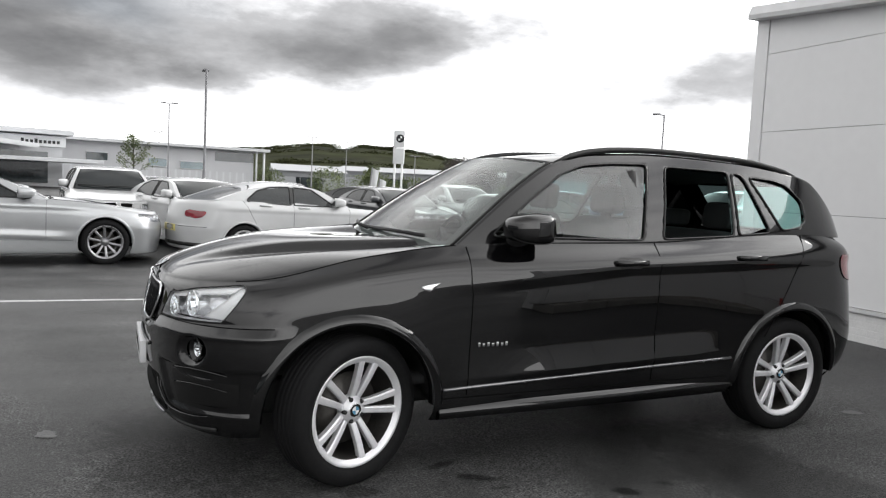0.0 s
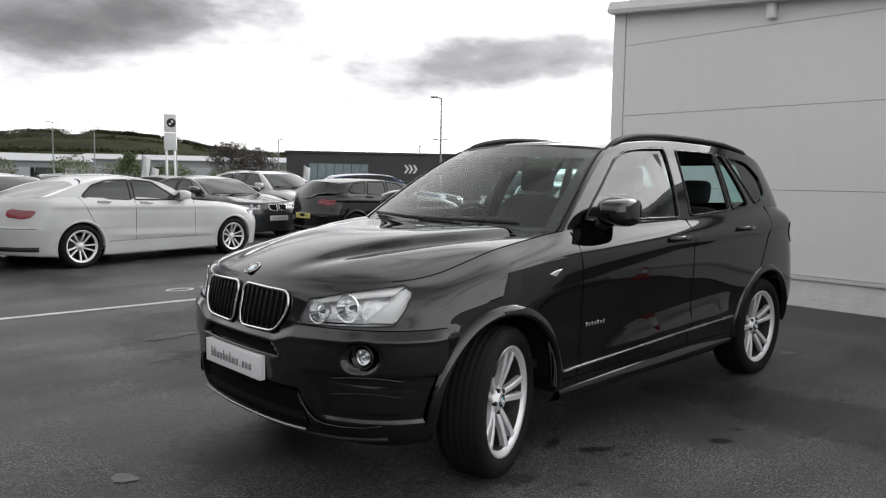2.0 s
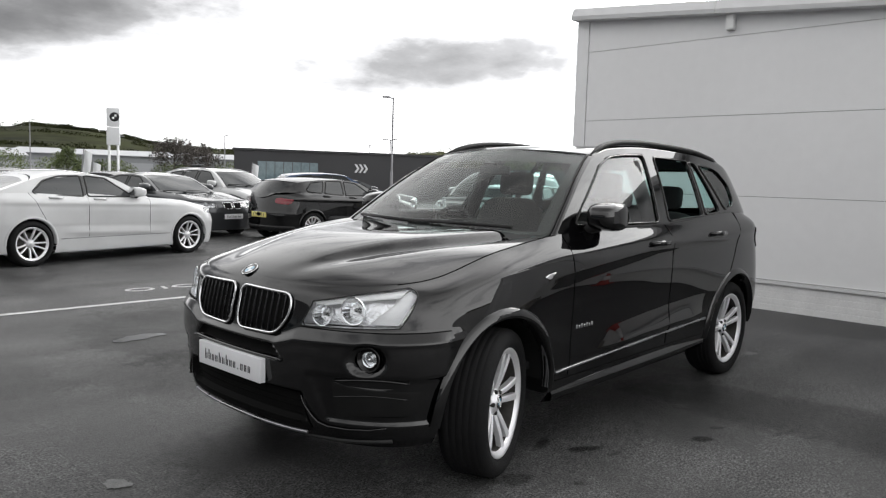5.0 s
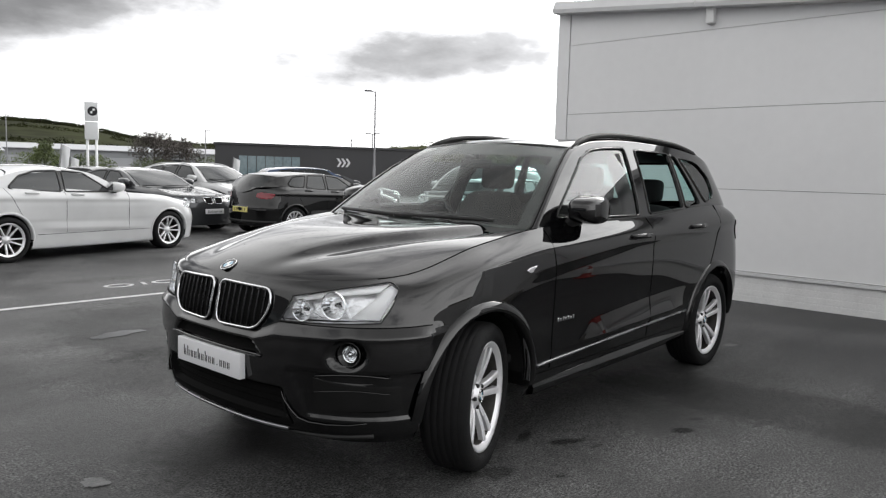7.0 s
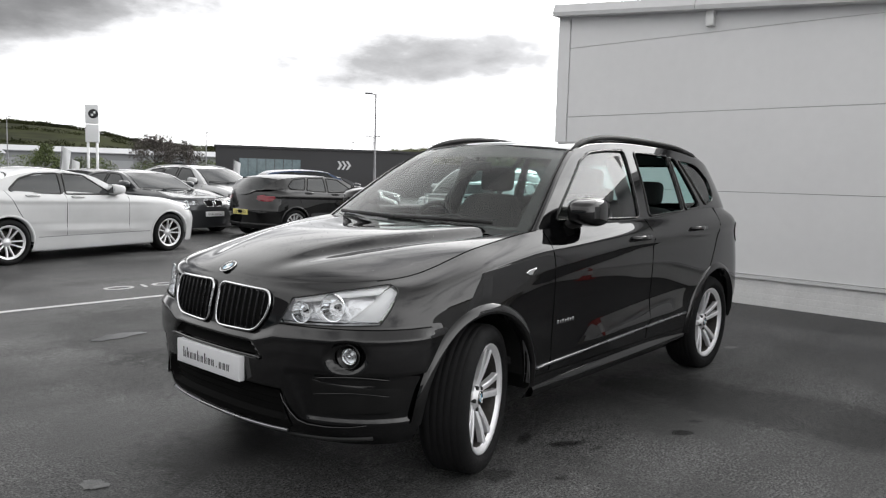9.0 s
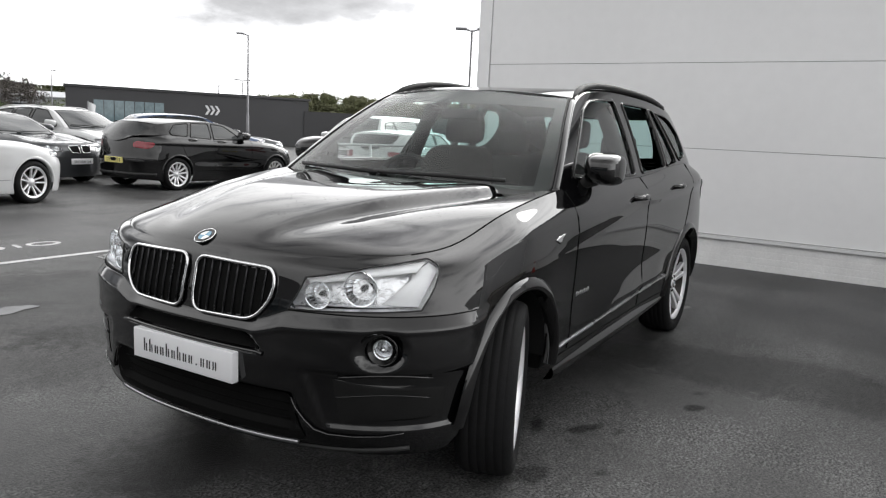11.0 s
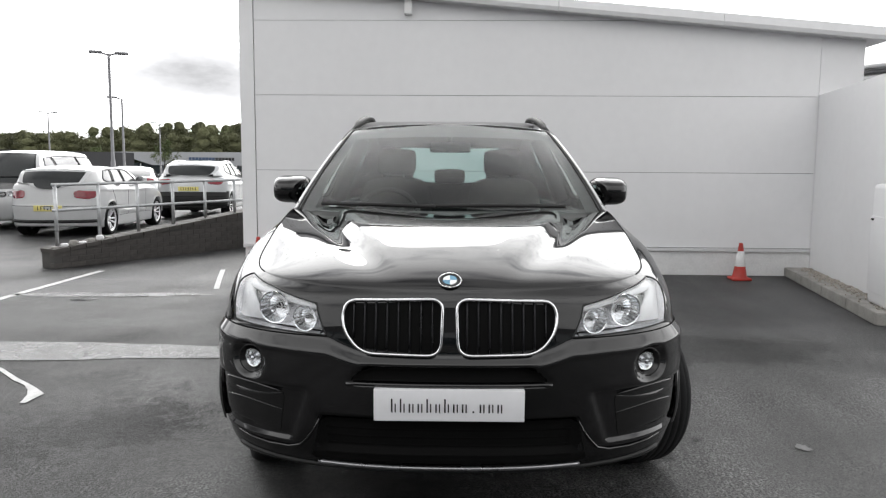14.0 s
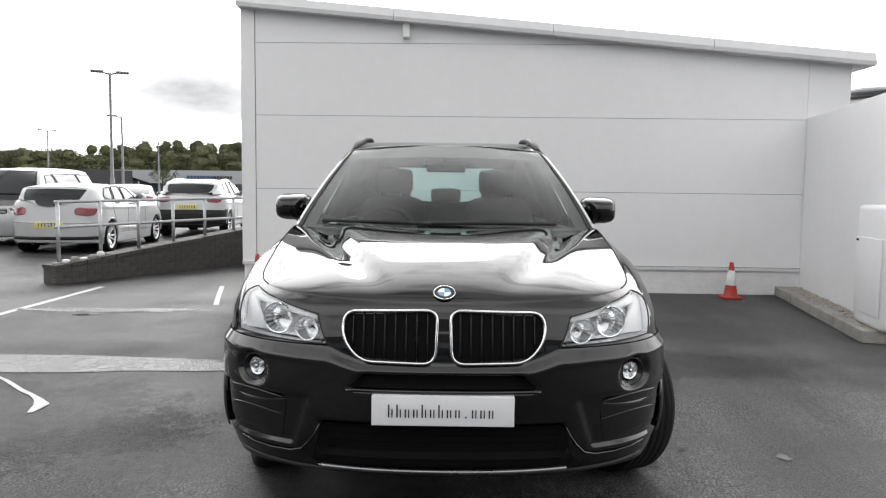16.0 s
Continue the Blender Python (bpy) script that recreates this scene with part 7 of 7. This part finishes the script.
# ---- hill, woods and trees ----
HILL = material("hill_grass", (0.010, 0.012, 0.005), 0.95, vary=0.5, scale=0.012, fine=0.06, second=(0.030, 0.034, 0.012))
LEAF_DARK = material("dark_foliage", (0.062, 0.064, 0.044), 0.7, vary=0.4, scale=0.11, fine=1.2, second=(0.125, 0.130, 0.070))
LEAF_HILL = material("hill_foliage", (0.016, 0.019, 0.010), 0.9, vary=0.5, scale=0.02, fine=0.2, second=(0.045, 0.050, 0.022))
for m in (HILL, LEAF_HILL, LEAF_DARK):
    m.node_tree.nodes["Principled BSDF"].inputs["Specular IOR Level"].default_value = 0.05
LEAF_SPRING = material("spring_foliage", (0.06, 0.085, 0.025), 0.7, vary=0.4, scale=0.4, fine=3, second=(0.12, 0.15, 0.05))
TWIG = material("bare_twigs", (0.075, 0.066, 0.058), 0.8, vary=0.3, scale=1.0)
BARK = material("bark", (0.06, 0.052, 0.045), 0.85, vary=0.3, bump=0.5)
skyline = curve((-60, -20, 5, 9, 13, 18, 21.5, 24.5, 28, 34, 42, 60, 90, 140), (0.02, 0.03, 0.036, 0.041, 0.050, 0.051, 0.046, 0.036, 0.031, 0.028, 0.026, 0.025, 0.025, 0.02))
rows = []
for r, f in ((220, 0.0), (330, 0.22), (450, 0.52), (560, 0.78), (650, 0.97), (720, 1.0), (900, 0.7)):
    rows.append([(r * math.sin(radians(a)), r * math.cos(radians(a)), 1.4 * f + f * float(skyline(a)) * min(r, 700) + f * 1.5 * noise.noise(Vector((a * 0.5, r * 0.01, 3)))) for a in np.linspace(-60, 140, 220)])
tagged(part("hill", from_grid(rows), HILL), "low green hill beyond the sheds", "hill", kind="structure")


def leaf_mass(spots, size, count, seed):
    """Many small leaf clusters round the given spots (x, y, z, rx, rz)."""
    rng = random.Random(seed)
    verts, faces = [], []
    for x, y, z, rx, rz in spots:
        for _ in range(count):
            q, u = rng.uniform(0, 6.283), rng.uniform(-1, 1)
            r = rng.uniform(0.35, 1.0) ** 0.6
            w = math.sqrt(max(0, 1 - u * u)) * r
            c = Vector((x + rx * w * math.cos(q), y + rx * w * math.sin(q), z + rz * u * r))
            a = Vector((rng.gauss(0, 1), rng.gauss(0, 1), rng.gauss(0, 1))).normalized() * size * rng.uniform(0.5, 1.3)
            b = Vector((rng.gauss(0, 1), rng.gauss(0, 1), rng.gauss(0, 1))).normalized() * size * rng.uniform(0.5, 1.3)
            n = len(verts)
            verts += [c, c + a, c + a + b, c + b]
            faces.append((n, n + 1, n + 2, n + 3))
    me = bpy.data.meshes.new("leaves")
    me.from_pydata([tuple(v) for v in verts], [], faces)
    return me


def foliage(name, label, me, mat, kind="stuff"):
    me.materials.append(mat)
    return tagged(new(name, me), label, "trees", kind=kind)


rng = random.Random(21)
spots = []
for k in range(270):
    a = rng.uniform(40, 84)
    h = float(np.interp(a, (41, 45, 52, 57, 60, 64, 68, 84), (5.6, 6.4, 7.6, 6.6, 7.2, 8.3, 8.9, 9.2))) * rng.uniform(0.66, 0.92)
    d = rng.uniform(112, 150)
    x, y = d * math.sin(radians(a)) - 2, d * math.cos(radians(a)) - 1
    h *= d / 120
    for j in range(4):
        z = h * (0.3 + 0.2 * j)
        spots.append((x + rng.uniform(-0.6, 0.6), y + rng.uniform(-0.6, 0.6), z, 3.0 - 0.45 * j, h * 0.17))
foliage("woodland", "belt of mixed dark trees behind the yard", leaf_mass(spots, 0.15, 380, 4), LEAF_DARK)
# the close dark mass of branches inside those crowns
bm = bmesh.new()
bmesh.ops.create_icosphere(bm, subdivisions=2, radius=1.0)
ball = [v.co.copy() for v in bm.verts]
ball_faces = [[v.index for v in face.verts] for face in bm.faces]
bm.free()
verts, faces = [], []
for x, y, z, rx, rz in spots:
    base = len(verts)
    for v in ball:
        k = 0.50 + 0.25 * noise.noise(v * 2.1 + Vector((x, y, z)))
        verts.append((x + v.x * rx * k, y + v.y * rx * k, z + v.z * rz * 1.25 * k))
    faces += [[i + base for i in face] for face in ball_faces]
me = bpy.data.meshes.new("inner_crowns")
me.from_pydata(verts, [], faces)
foliage("woodland", "dense inner crowns of the tree belt", me, LEAF_DARK)
spots = [(130 * math.sin(radians(a)), 130 * math.cos(radians(a)), rng.uniform(1, 7), 3.0, 2.2) for a in [rng.uniform(44, 80) for _ in range(40)]]
foliage("woodland", "lighter spring-green trees in the belt", leaf_mass(spots, 0.17, 420, 8), LEAF_SPRING)
spots = []
for k in range(420):
    a = rng.uniform(2, 42)
    r = rng.choice((470, 600, 690, 696, 700, 704, 710))
    z = {470: 0.55, 600: 0.86}.get(r, 1.0) * (1.4 + float(skyline(a)) * min(r, 700))
    spots.append((r * math.sin(radians(a)), r * math.cos(radians(a)), z, rng.uniform(4, 12), rng.uniform(1.5, 4.0)))
foliage("hedgerow", "dark hedgerow trees along the hill", leaf_mass(spots, 0.8, 190, 9), LEAF_HILL)
spots = [(x, y, z, r, q) for x, y, z, r, q in ((26, 78, 1.6, 3.0, 1.5), (30, 76, 1.4, 2.5, 1.3), (34, 70, 1.3, 2.5, 1.2), (40, 68, 1.5, 3.0, 1.4), (21, 80, 1.6, 2.4, 1.8), (14, 82, 1.5, 2.5, 1.6))]
foliage("bushes", "green and brown bushes along the yard edge", leaf_mass(spots, 0.13, 1900, 12), LEAF_SPRING)


def tree(x, y, h, spread, mat, seed, label, leaves=900, size=0.16):
    rng = random.Random(seed)
    t = new("tree")
    t.matrix_basis = pose(x, y, 0)
    tagged(t, label, "tree")
    bm = bmesh.new()
    tube(bm, [(0, 0, 0), (0.03, 0, h * 0.3), (0, 0.04, h * 0.65), (0, 0, h * 0.95)], (0.02 * h, 0.016 * h, 0.009 * h, 0.003 * h), 8)
    ends = []
    for k in range(16):
        z0 = h * (0.28 + 0.6 * k / 16)
        q = k * 2.4 + rng.uniform(-0.3, 0.3)
        ln = spread * (1.05 - 0.75 * k / 16) * rng.uniform(0.75, 1.1)
        e = (ln * math.cos(q), ln * math.sin(q), z0 + ln * 0.75)
        tube(bm, [(0, 0, z0), (e[0] * 0.5, e[1] * 0.5, z0 + ln * 0.32), e], (0.006 * h, 0.004 * h, 0.0015 * h), 5)
        ends += [(e[0] * f, e[1] * f, z0 + ln * 0.75 * f, spread * 0.22, spread * 0.22) for f in (0.55, 0.8, 1.0)]
    part("trunk", bm, BARK, t)
    me = leaf_mass(ends, size, max(3, leaves // len(ends)), seed)
    me.materials.append(mat)
    crown = new("crown", me)
    crown.parent = t


tree(0.05, 62.0, 5.0, 1.5, LEAF_SPRING, 1, "young tree with sparse spring leaves", 1500, 0.10)
tree(30.0, 62.0, 4.4, 2.6, TWIG, 2, "nearly bare brown tree beyond the yard", 4200, 0.11)
tree(33.5, 64.0, 4.0, 2.2, TWIG, 3, "nearly bare brown tree beyond the yard", 3600, 0.11)
tree(22.0, 66.0, 3.6, 1.2, LEAF_SPRING, 4, "slim green tree beyond the yard", 2200, 0.11)
tree(78.0, 33.5, 4.6, 1.4, LEAF_SPRING, 5, "young green tree before the grey showroom", 2000, 0.11)
tree(64.0, 34.0, 3.4, 1.0, LEAF_SPRING, 6, "small green tree at the yard edge", 1500, 0.11)
